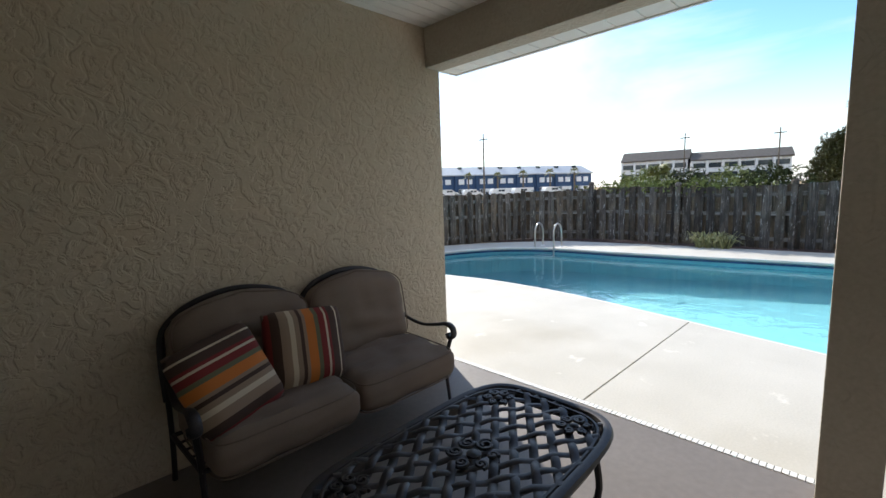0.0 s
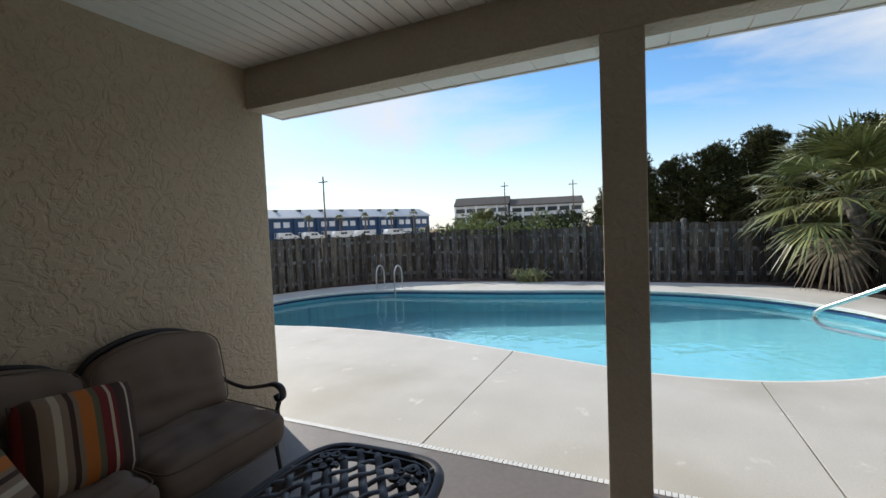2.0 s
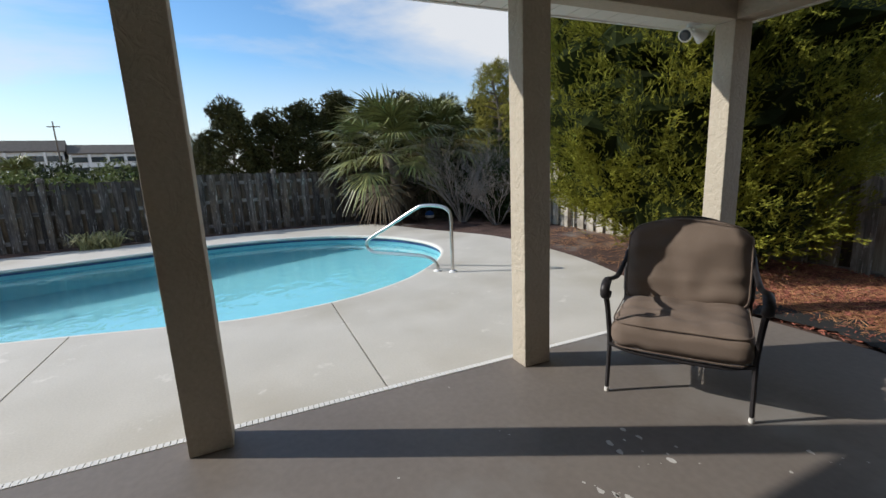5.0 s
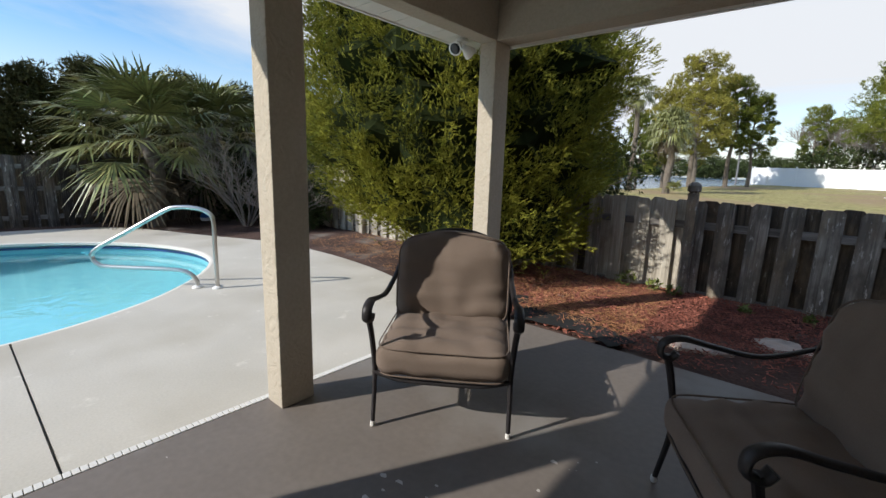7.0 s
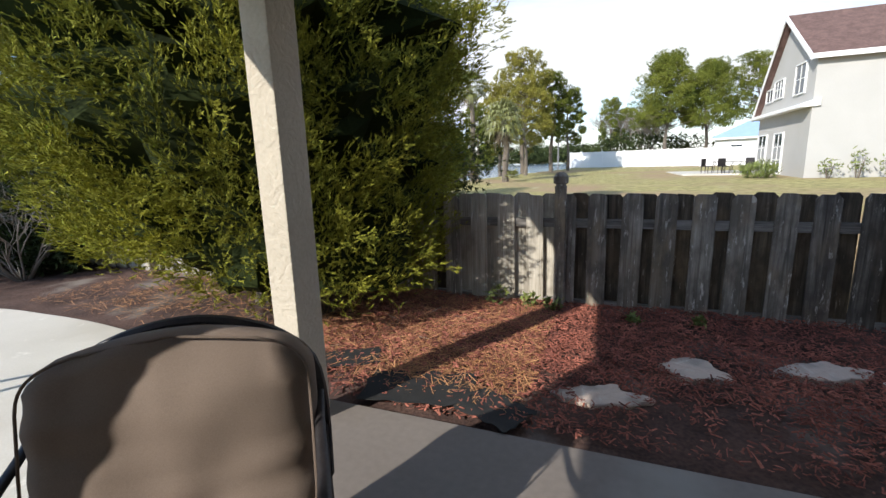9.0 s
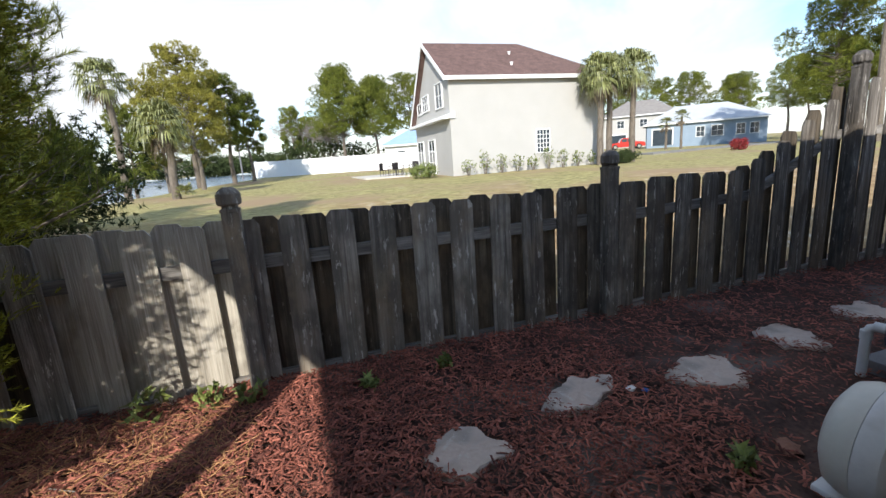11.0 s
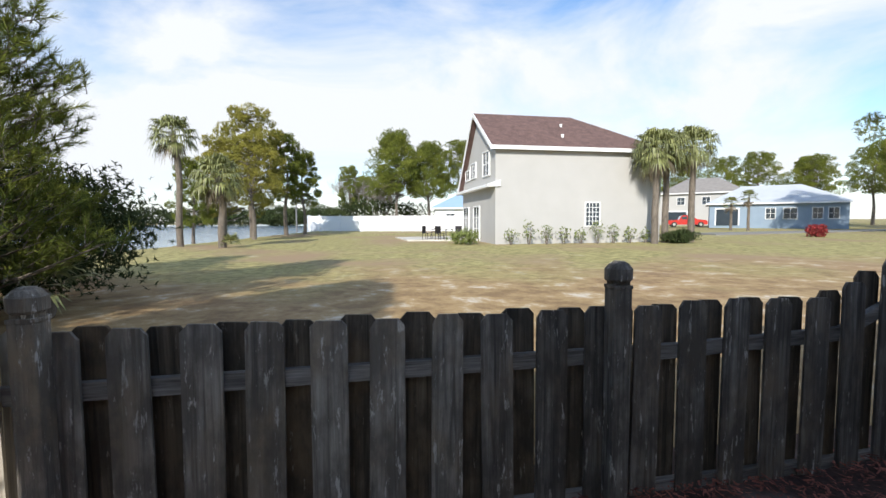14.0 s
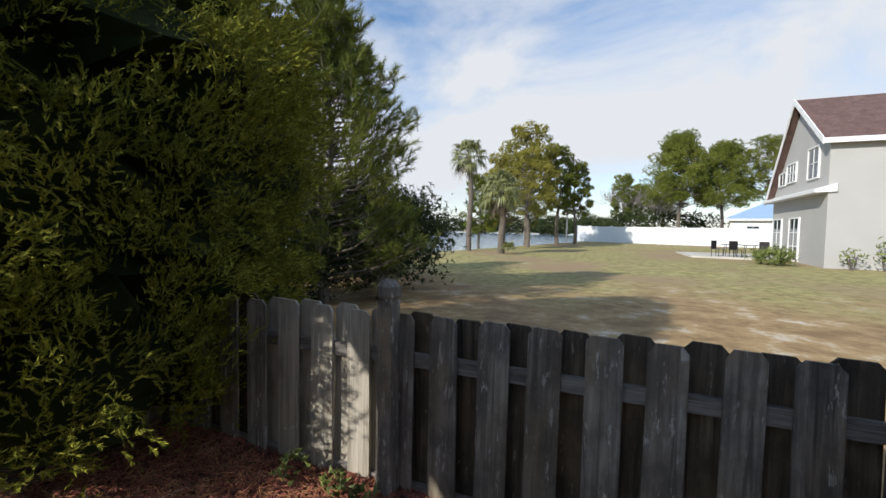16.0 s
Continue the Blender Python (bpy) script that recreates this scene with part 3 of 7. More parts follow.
def ring_faces(bm, a, b):
    n = len(a)
    for i in range(n):
        j = (i + 1) % n
        bm.faces.new((a[i], a[j], b[j], b[i]))


def slab_with_hole(outer, hole, top, thick, gaps):
    """Flat slab with a hole and open joints given as (y, x0, x1)."""
    bm = bmesh.new()
    for loop in (outer, hole):
        vs = [bm.verts.new((x, y, top)) for x, y in loop]
        for i in range(len(vs)):
            bm.edges.new((vs[i], vs[(i + 1) % len(vs)]))
    bmesh.ops.triangle_fill(bm, use_beauty=True, edges=list(bm.edges))
    for y, x0, x1 in gaps:
        for yy in (y - 0.007, y + 0.007):
            bmesh.ops.bisect_plane(bm, geom=list(bm.verts) + list(bm.edges) + list(bm.faces), plane_co=(0, yy, 0), plane_no=(0, 1, 0))
        kill = [f for f in bm.faces if abs(f.calc_center_median().y - y) < 0.007 and x0 < f.calc_center_median().x < x1]
        bmesh.ops.delete(bm, geom=kill, context="FACES")
    made = bmesh.ops.extrude_face_region(bm, geom=list(bm.faces))["geom"]
    bmesh.ops.translate(bm, vec=(0, 0, -thick), verts=[v for v in made if isinstance(v, bmesh.types.BMVert)])
    return bm


COPE_OUT = offset_loop(pool_loop, 0.02)
pavement = structure("pavement_deck", slab_with_hole(deck_loop, COPE_OUT, 0.0, 0.11, [(1.425, 2, 5.35), (-1.045, 2, 5.0)]), M_DECK, "pale sandy concrete pool deck with cut joints", "deck")
structure("joint_base", B(2.69, 1.385, -0.10, 5.15, 1.465, -0.025), M_JOINT, "dark filler in the deck joint", "joint filler")
structure("joint_base", B(2.69, -1.085, -0.10, 4.8, -1.005, -0.025), M_JOINT, "dark filler in the deck joint", "joint filler")

bm = bmesh.new()
inner = offset_loop(pool_loop, -0.03)
prof = [(COPE_OUT, 0.0), (offset_loop(pool_loop, -0.015), 0.0), (inner, -0.012), (inner, -0.05), (pool_loop, -0.062), (COPE_OUT, -0.062)]
rings = [[bm.verts.new((x, y, z)) for x, y in loop] for loop, z in prof]
for a, b in zip(rings, rings[1:]):
    ring_faces(bm, a, b)
structure("pool_coping", bm, M_COPE, "rounded white concrete lip of the pool", "coping", True)

bm = bmesh.new()
wall_top = [bm.verts.new((x, y, -0.061)) for x, y in COPE_OUT]
wall_low = [bm.verts.new((x, y, -1.0)) for x, y in COPE_OUT]
ring_faces(bm, wall_top, wall_low)
foot = [bm.verts.new((7.6 + (x - 7.6) * 0.86, 2.2 + (y - 2.2) * 0.9, -1.15 - 0.11 * max(0.0, y + 2))) for x, y in COPE_OUT]
ring_faces(bm, wall_low, foot)
bm.faces.new(foot)
structure("pool_shell", bm, M_SHELL, "pale blue plaster pool basin", "pool", True)

bm = bmesh.new()
bm.faces.new([bm.verts.new((x, y, -0.15)) for x, y in offset_loop(pool_loop, 0.015)])
water = structure("water_pool", bm, M_WATER, "clear turquoise pool water with small ripples", "water")
water.visible_shadow = False
if water.data.polygons[0].normal.z < 0:
    water.data.flip_normals()

# ---------- porch ----------
structure("floor", prism(bmesh.new(), [(-0.62, -4.40), (2.617, -4.40), (2.617, 2.95), (-0.62, 2.95)], -0.12, 0.0), M_FLOOR, "grey painted concrete porch floor with worn spots", "floor")
strip = thing("drain_strip", "slotted white plastic drain strip along the porch edge", "drain", kind="structure")
part("channel", B(2.617, -4.3, -0.1, 2.673, 9.0, -0.006), M_JOINT, strip, "dark drain slot")
slat_bm = B(-0.024, -0.0145, -0.012, 0.024, 0.0145, 0.004, bevel=0.002)
slat_me = mesh_object("slat", slat_bm, M_STRIP)
slat_me.parent = strip
slat_me.location = (2.645, 2.9, 0)
for i in range(1, 218):
    o = new("slat", slat_me.data)
    o.parent, o.location = strip, (2.645, 2.9 - i * 0.033, 0)
structure("wall_north", B(-0.9, 2.72, -0.1, 2.60, 2.97, 2.86, bevel=0.012), M_STUCCO, "tan knock-down stucco wall", "wall")
structure("wall_west", B(-0.85, -4.32, -0.1, -0.60, 2.72, 2.86, bevel=0.012), M_STUCCO, "tan stucco house wall along the porch", "wall")
structure("wall_side", B(-7.2, -4.32, -0.1, -0.85, -4.07, 2.86), M_STUCCO, "tan stucco side wall of the house", "wall")
structure("wall_rear", B(-7.2, -4.07, -0.1, -6.95, 7.0, 2.86), M_STUCCO, "tan stucco house wall", "wall")
structure("wall_far", B(-7.2, 7.0, -0.1, 2.60, 7.25, 2.86), M_STUCCO, "tan stucco house wall", "wall")
structure("wall_east", B(2.36, 2.97, -0.1, 2.60, 7.0, 2.86), M_STUCCO, "tan stucco house wall", "wall")
for y0, y1 in ((-0.09, 0.13), (-2.25, -2.03), (-4.32, -4.10)):
    c = thing("porch_column", "square tan stucco porch column with rough edges", "column", pose(2.525, (y0 + y1) / 2, 0), "porch columns")
    part("shaft", B(-0.085, -0.11, 0.0, 0.085, 0.11, 2.54, bevel=0.008), M_TRIM, c)
beam = thing("porch_beam", "long tan stucco beam over the porch columns", "beam")
part("front_beam", B(2.44, -4.32, 2.541, 2.61, 2.72, 2.86, bevel=0.008), M_TRIM, beam)
part("side_beam", B(-0.60, -4.315, 2.542, 2.44, -4.105, 2.86, bevel=0.008), M_TRIM, beam)

bm = bmesh.new()
for i in range(68):
    y0 = -4.06 + i * 0.1
    y1 = min(y0 + 0.090, 2.72)
    if y1 > y0:
        box(bm, -0.6, y0, 2.855, 2.44, y1, 2.874)
box(bm, -0.6, -4.06, 2.870, 2.44, 2.72, 2.885)
structure("ceiling", bm, M_SOFFIT, "white vinyl plank porch ceiling", "ceiling")
bm = bmesh.new()
for i in range(38):
    y0 = -4.62 + i * 0.2
    box(bm, 2.611, y0, 2.62, 3.0, min(y0 + 0.190, 2.90), 2.632)
box(bm, 2.611, -4.62, 2.629, 3.0, 2.90, 2.645)
for i in range(17):
    x0 = -0.5 + i * 0.2
    box(bm, x0, -4.62, 2.62, min(x0 + 0.19, 2.611), -4.325, 2.632)
box(bm, -7.4, -4.62, 2.629, 2.611, -4.325, 2.645)
structure("ceiling_soffit", bm, M_SOFFIT, "white vinyl soffit strips under the eaves", "soffit")
bm = bmesh.new()
box(bm, 3.0, -4.66, 2.61, 3.025, 2.92, 2.76)
box(bm, -7.4, -4.645, 2.61, 3.0, -4.62, 2.76)
box(bm, 2.611, 2.90, 2.61, 3.0, 2.92, 2.76)
structure("trim_fascia", bm, M_WHITE, "white fascia board along the eaves", "trim")
roof = thing("roof", "grey shingled low hip roof of the house", "roof", kind="structure")
bm = bmesh.new()
a = [bm.verts.new(p) for p in ((3.04, -4.68, 2.77), (3.04, 7.5, 2.77), (-7.5, 7.5, 2.77), (-7.5, -4.68, 2.77), (-1.5, -0.2, 4.5), (-1.5, 3.0, 4.5))]
for f in ((0, 1, 5, 4), (1, 2, 5), (2, 3, 4, 5), (3, 0, 4), ):
    bm.faces.new([a[i] for i in f])
part("slope", bm, M_GREYROOF, roof)


# ---------- yard beds ----------
def bed(name, x0, x1, y0, y1, step, mat, label, skip=None, base=-0.03):
    nx, ny = int((x1 - x0) / step) + 1, int((y1 - y0) / step) + 1
    v = [(x0 + i * step, y0 + j * step, base + 0.035 * noise.noise((x0 + i * step, y0 + j * step, 1.3)) + 0.02 * noise.noise(((x0 + i * step) * 4, (y0 + j * step) * 4, 4.3))) for j in range(ny) for i in range(nx)]
    f = [(j * nx + i, j * nx + i + 1, (j + 1) * nx + i + 1, (j + 1) * nx + i) for j in range(ny - 1) for i in range(nx - 1)]
    ob = tagged(array_object(name, v, f, mat), label, "soil bed", kind="structure")
    ob.data.polygons.foreach_set("use_smooth", [True] * len(f))
    return ob


bed("soil_side_yard", -7.5, 12.9, -7.3, -3.9, 0.1, M_SOIL, "dark sandy soil of the side yard", base=-0.045)
bed("soil_back_strip", 11.0, 13.2, -4.0, 9.5, 0.15, M_SOIL, "bare sandy soil below the back fence", base=-0.035)
bed("soil_corner", 2.0, 11.1, 8.7, 12.0, 0.15, M_SOIL, "bare soil in the fence corner", base=-0.045)
bed("soil_corner_east", 10.2, 11.1, 6.9, 8.8, 0.15, M_SOIL, "bare soil in the fence corner", base=-0.045)


# ---------- timber fences ----------
def picket_mesh(name, w, h, seed, mat):
    r = random.Random(seed)
    bm = bmesh.new()
    ear, t = 0.03 + r.random() * 0.012, 0.009
    prof = [(-w / 2, 0), (w / 2 + r.uniform(-0.004, 0.004), 0), (w / 2, h * 0.5), (w / 2 - 0.003 * r.random(), h - ear), (w / 2 - ear * 0.9, h - 0.006 * r.random()), (-w / 2 + ear, h), (-w / 2 + 0.003 * r.random(), h - ear * r.uniform(0.8, 1.3)), (-w / 2, h * 0.5)]
    fr = [bm.verts.new((x, -t, z)) for x, z in prof]
    bk = [bm.verts.new((x, t, z)) for x, z in prof]
    bm.faces.new(fr)
    bm.faces.new(bk[::-1])
    for i in range(len(prof)):
        j = (i + 1) % len(prof)
        bm.faces.new((fr[j], fr[i], bk[i], bk[j]))
    ob = mesh_object(name, bm, mat)
    me = ob.data
    bpy.data.objects.remove(ob)
    return me


def post_bm(h, w=0.108):
    bm = B(-w / 2, -w / 2, -0.1, w / 2, w / 2, h - 0.14, bevel=0.006)
    box(bm, -w * 0.53, -w * 0.53, h - 0.14, w * 0.53, w * 0.53, h - 0.118, bevel=0.004)
    box(bm, -w * 0.42, -w * 0.42, h - 0.118, w * 0.42, w * 0.42, h - 0.10)
    ring = [(0.0, h - 0.10), (w * 0.62, h - 0.098), (w * 0.72, h - 0.085), (w * 0.72, h - 0.026), (w * 0.50, h + 0.003), (w * 0.28, h + 0.018), (0.0, h + 0.02)]
    levels = [[bm.verts.new((rr * math.cos(math.pi / 8 + math.pi / 4 * q), rr * math.sin(math.pi / 8 + math.pi / 4 * q), z)) for q in range(8)] for rr, z in ring[1:-1]]
    for lo_, hi_ in zip(levels, levels[1:]):
        for q in range(8):
            bm.faces.new((lo_[q], lo_[(q + 1) % 8], hi_[(q + 1) % 8], hi_[q]))
    bm.faces.new(levels[0][::-1])
    bm.faces.new(levels[-1])
    return bm


def fence_run(label, p0, p1, height, mat, step=0.283, w=0.188, phase=0.05, posts=(), rails=(0.12, 0.62, 0.92), both=True, seed=1, pale=None, pale_range=None, mid=None, mid_range=(0, 0)):
    """Shadow-box fence from p0 to p1; height is a function of the distance along it."""
    a, b = Vector((*p0, 0)), Vector((*p1, 0))
    d = b - a
    L = d.length
    ang = math.atan2(d.y, d.x)
    f = thing("fence", label, "fence", pose(p0[0], p0[1], -0.05, 0, 0, math.degrees(ang)))
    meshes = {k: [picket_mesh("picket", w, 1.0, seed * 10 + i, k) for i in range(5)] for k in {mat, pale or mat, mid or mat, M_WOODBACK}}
    r = random.Random(seed)
    for rz in rails:
        n = max(1, round(L / 1.2))
        for i in range(n):
            u0, u1 = i * L / n, (i + 1) * L / n
            z0, z1 = rz * height(u0) , rz * height(u1)
            bm = bmesh.new()
            vs = [bm.verts.new((u, y, z + dz)) for u, z in ((u0 + 0.001, z0), (u1 - 0.001, z1)) for y in (-0.02, 0.02) for dz in (-0.045, 0.045)]
            for q in ((0, 1, 3, 2), (4, 6, 7, 5), (0, 4, 5, 1), (2, 3, 7, 6), (1, 5, 7, 3), (0, 2, 6, 4)):
                bm.faces.new([vs[k] for k in q])
            part("rail", bm, M_RAIL, f)
    n = int(L / step)
    for side in ((0, 1) if both else (0,)):
        for i in range(n + 1):
            u = (i + (0.5 if side else 0.0)) * step + r.uniform(-0.012, 0.012) + phase
            if u > L - 0.03:
                continue
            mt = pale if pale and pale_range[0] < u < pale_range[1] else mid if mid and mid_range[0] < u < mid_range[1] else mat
            # back row takes the shade-toned copy, except in the pale stretch
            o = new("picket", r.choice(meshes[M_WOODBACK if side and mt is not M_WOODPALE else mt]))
            o.parent = f
            o.location = (u, (0.032 if side else -0.032), 0.0)
            o.rotation_euler = (0, r.uniform(-0.012, 0.012), 0)
            o.scale = (r.uniform(0.94, 1.03) * (1.12 if side else 1.0), 1, height(u) + r.uniform(-0.02, 0.012))
    for u, h in posts:
        mt = pale if pale and pale_range[0] < u < pale_range[1] else mid if mid and mid_range[0] < u < mid_range[1] else mat
        o = part("post", post_bm(h), mt, f)
        o.location = (u, -0.098, 0)
    return f


def side_height(u):
    """Low by the lawn, sweeping up to the gate post."""
    x = 4.0 - u
    if x > -3.2:
        return 1.21
    if x > -4.6:
        k = (-3.2 - x) / 1.4
        return 1.21 + 0.80 * (0.7 * k + 0.3 * k * k)
    return 2.01


# pale, mid and dark stretches carry sun and shade in the board colour
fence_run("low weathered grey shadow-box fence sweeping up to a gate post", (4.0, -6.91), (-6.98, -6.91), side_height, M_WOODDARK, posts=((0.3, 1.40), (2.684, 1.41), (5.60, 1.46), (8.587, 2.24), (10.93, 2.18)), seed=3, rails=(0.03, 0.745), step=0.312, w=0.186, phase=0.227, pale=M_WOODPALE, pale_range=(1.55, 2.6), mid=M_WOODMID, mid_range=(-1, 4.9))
fence_run("dark weathered tall board fence beside the pool equipment", (-7.03, -6.93), (-7.03, -4.33), lambda u: 2.0, M_WOODDARK, step=0.24, posts=((0.86, 2.24),), seed=5)
# pale_range here is the sunlit stretch, painted with the pale wood
fence_run("weathered grey shadow-box fence behind the pool planting", (12.45, -6.91), (4.1, -6.91), lambda u: 1.45, M_WOOD, seed=7, posts=((2.4, 1.6), (4.8, 1.6), (7.2, 1.6)), pale=M_WOODPALE, pale_range=(2.5, 6.5))
fence_run("weathered grey shadow-box fence behind the pool", (12.45, 6.2), (12.5, -6.87), lambda u: 1.52 + 0.03 * math.sin(u * 1.3), M_WOOD, seed=8, posts=((0.0, 1.72), (2.4, 1.62), (4.8, 1.6), (7.2, 1.6), (9.6, 1.6)), rails=(0.15, 0.55, 0.85))
fence_run("weathered grey shadow-box fence in the pool corner", (11.45, 8.1), (12.45, 6.25), lambda u: 1.50, M_WOODDARK, seed=9, posts=((0.05, 1.55),), rails=(0.15, 0.55, 0.85))
fence_run("dark weathered shadow-box fence beyond the deep end", (3.0, 10.6), (11.4, 8.15), lambda u: 1.48, M_WOODDARK, seed=10, posts=((2.0, 1.55), (4.4, 1.55), (6.8, 1.55)), rails=(0.15, 0.55, 0.85))


# ---------- plants ----------
def leaf_arrays(base, along, side, length, width):
    """One narrow triangle per row: base points, directions, side vectors."""
    n = len(base)
    a = base - side * width[:, None] * 0.5
    b = base + side * width[:, None] * 0.5
    c = base + along * length[:, None]
    v = np.stack([a, b, c], 1).reshape(-1, 3)
    f = np.arange(3 * n).reshape(-1, 3)
    return v, f


def unit(v):
    return v / np.maximum(np.linalg.norm(v, axis=1, keepdims=True), 1e-6)


def sprays(points, normals, rng, length, leaves, leaf, width, droop=0.2):
    """Feathery flat sprays: a stem of paired narrow leaflets at each point."""
    n = len(points)
    d = unit(normals + rng.normal(0, 0.45, (n, 3)) + np.array([0, 0, 0.35 - droop]))
    s = unit(np.cross(d, rng.normal(0, 1, (n, 3))))
    L = length * rng.uniform(0.6, 1.3, n)
    vs, fs, off = [], [], 0
    for k in range(leaves * 2):
        t = rng.uniform(0.1, 1.0, n)
        base = points + d * (L * t)[:, None]
        along = unit(d * 1.1 + s * rng.normal(0, 0.55, n)[:, None] + rng.normal(0, 0.28, (n, 3)))
        side = unit(np.cross(along, rng.normal(0, 1, (n, 3))))
        v, f = leaf_arrays(base, along, side, leaf * rng.uniform(0.6, 1.5, n), width * rng.uniform(0.7, 1.3, n))
        vs.append(v), fs.append(f + off)
        off += len(v)
    return np.concatenate(vs), np.concatenate(fs)


def tufts(centres, rng, size, needles, width, up=0.2):
    """Round tufts of needles."""
    n = len(centres) * needles
    base = np.repeat(centres, needles, 0)
    d = unit(rng.normal(0, 1, (n, 3)) + np.array([0, 0, up]))
    s = unit(np.cross(d, rng.normal(0, 1, (n, 3))))
    return leaf_arrays(base, d, s, size * rng.uniform(0.6, 1.3, n), np.full(n, width))


def trunk_bm(h, r0, r1, rng, bend=0.3, sides=8):
    pts = [(bend * math.sin(k * 0.9 + rng.random()) * k / 8, bend * math.cos(k * 0.7) * k / 8 - 0.0, -0.15 + (h + 0.15) * k / 8) for k in range(9)]
    return tube(bmesh.new(), pts, [r0 + (r1 - r0) * (k / 8) ** 0.8 for k in range(9)], sides), [Vector(p) for p in pts]


def pine(label, h, spread, seed, leaf_mat, first=0.5, clumps=34, per=42, size=0.38, width=0.07, needles=5, flat=0.45, puff=0.24, taper=0.62):
    rng = np.random.default_rng(seed)
    r = random.Random(seed)
    t = thing("pine_tree", label, "tree")
    bm, pts = trunk_bm(h * 0.97, 0.02 * h + 0.04, 0.03, r, 0.04 * h)
    part("trunk", bm, M_BARK, t, smooth=True)
    cs, limb = [], bmesh.new()
    for i in range(clumps):
        k = first + (1 - first) * ((i + r.random()) / clumps)
        out = spread * (1.0 - taper * ((k - first) / (1 - first)) ** 1.6) * (0.35 + 0.65 * r.random())
        if k - first < 0.1:
            out *= 0.8
        a = i * 2.4 + r.uniform(-0.5, 0.5)
        z = h * k
        o = pts[min(8, int(k * 8))]
        c = Vector((o.x + out * math.cos(a), o.y + out * math.sin(a), z + 0.1 * out))
        tube(limb, [(o.x, o.y, z - 0.18 * out), ((o.x + c.x) / 2, (o.y + c.y) / 2, z - 0.02 * out), c], [0.03 + 0.012 * out, 0.03, 0.012], 4)
        rad = spread * puff * r.uniform(0.7, 1.25)
        q = rng.normal(0, 1, (per, 3))
        q = q / np.linalg.norm(q, axis=1, keepdims=True) * rng.uniform(0.35, 1.0, (per, 1)) ** 0.5
        cs.append(np.array(c) + q * np.array([rad, rad, rad * (flat + 0.25)]))
    part("limb_tangle", limb, M_BARK, t)
    v, f = tufts(np.concatenate(cs), rng, size, needles, width)
    array_object("crown", v, f, leaf_mat, t)
    return t


def brush_pine(label, h, spread, seed, leaf_mat, clumps=90, shoots=9, needles=64, needle=0.17, first=0.08):
    """Young long-needled pine: limbs ending in clusters of bottle-brush shoots."""
    rng = np.random.default_rng(seed)
    r = random.Random(seed)
    t = thing("pine_tree", label, "tree")
    bm, pts = trunk_bm(h * 0.96, 0.015 * h + 0.04, 0.02, r, 0.03 * h)
    part("trunk", bm, M_BARK, t, smooth=True)
    base, way, limb = [], [], bmesh.new()
    for i in range(clumps):
        k = first + (1 - first) * ((i + r.random()) / clumps)
        reach = spread * (1.0 - 0.85 * ((k - first) / (1 - first)) ** 1.3) * (0.5 + 0.5 * r.random())
        a = i * 2.4 + r.uniform(-0.5, 0.5)
        o = pts[min(8, int(k * 8))]
        z = h * k
        c = Vector((o.x + reach * math.cos(a), o.y + reach * math.sin(a), z + 0.22 * reach))
        tube(limb, [(o.x, o.y, z - 0.1 * reach), ((o.x + c.x) / 2, (o.y + c.y) / 2, z), c], [0.012 + 0.012 * reach, 0.018, 0.008], 4)
        for q in range(shoots):
            back = r.uniform(0.0, 0.45) if q > 2 else 0.0
            s0 = c.lerp(Vector((o.x, o.y, z)), back) + Vector((r.gauss(0, 0.16), r.gauss(0, 0.16), r.gauss(0, 0.1)))
            d = Vector((math.cos(a) * 0.6 + r.gauss(0, 0.45), math.sin(a) * 0.6 + r.gauss(0, 0.45), r.uniform(0.35, 1.1))).normalized()
            length = r.uniform(0.18, 0.36)
            tube(limb, [s0 - d * 0.12, s0 + d * length], [0.008, 0.005], 3, False)
            u = np.linspace(0, 1, needles)
            base.append(np.array(s0) + np.outer(u * length, np.array(d)))
            round_ = unit(np.cross(rng.normal(0, 1, (needles, 3)), np.array(d)))
            way.append(unit(round_ * (1.0 - 0.45 * u[:, None]) + np.array(d) * (0.45 + 0.75 * u[:, None])))
    part("limb_tangle", limb, M_BARK, t)
    base, way = np.concatenate(base), np.concatenate(way)
    side = unit(np.cross(way, rng.normal(0, 1, (len(way), 3))))
    v, f = leaf_arrays(base, way, side, needle * rng.uniform(0.75, 1.2, len(way)), np.full(len(way), 0.011))
    array_object("crown", v, f, leaf_mat, t)
    return t


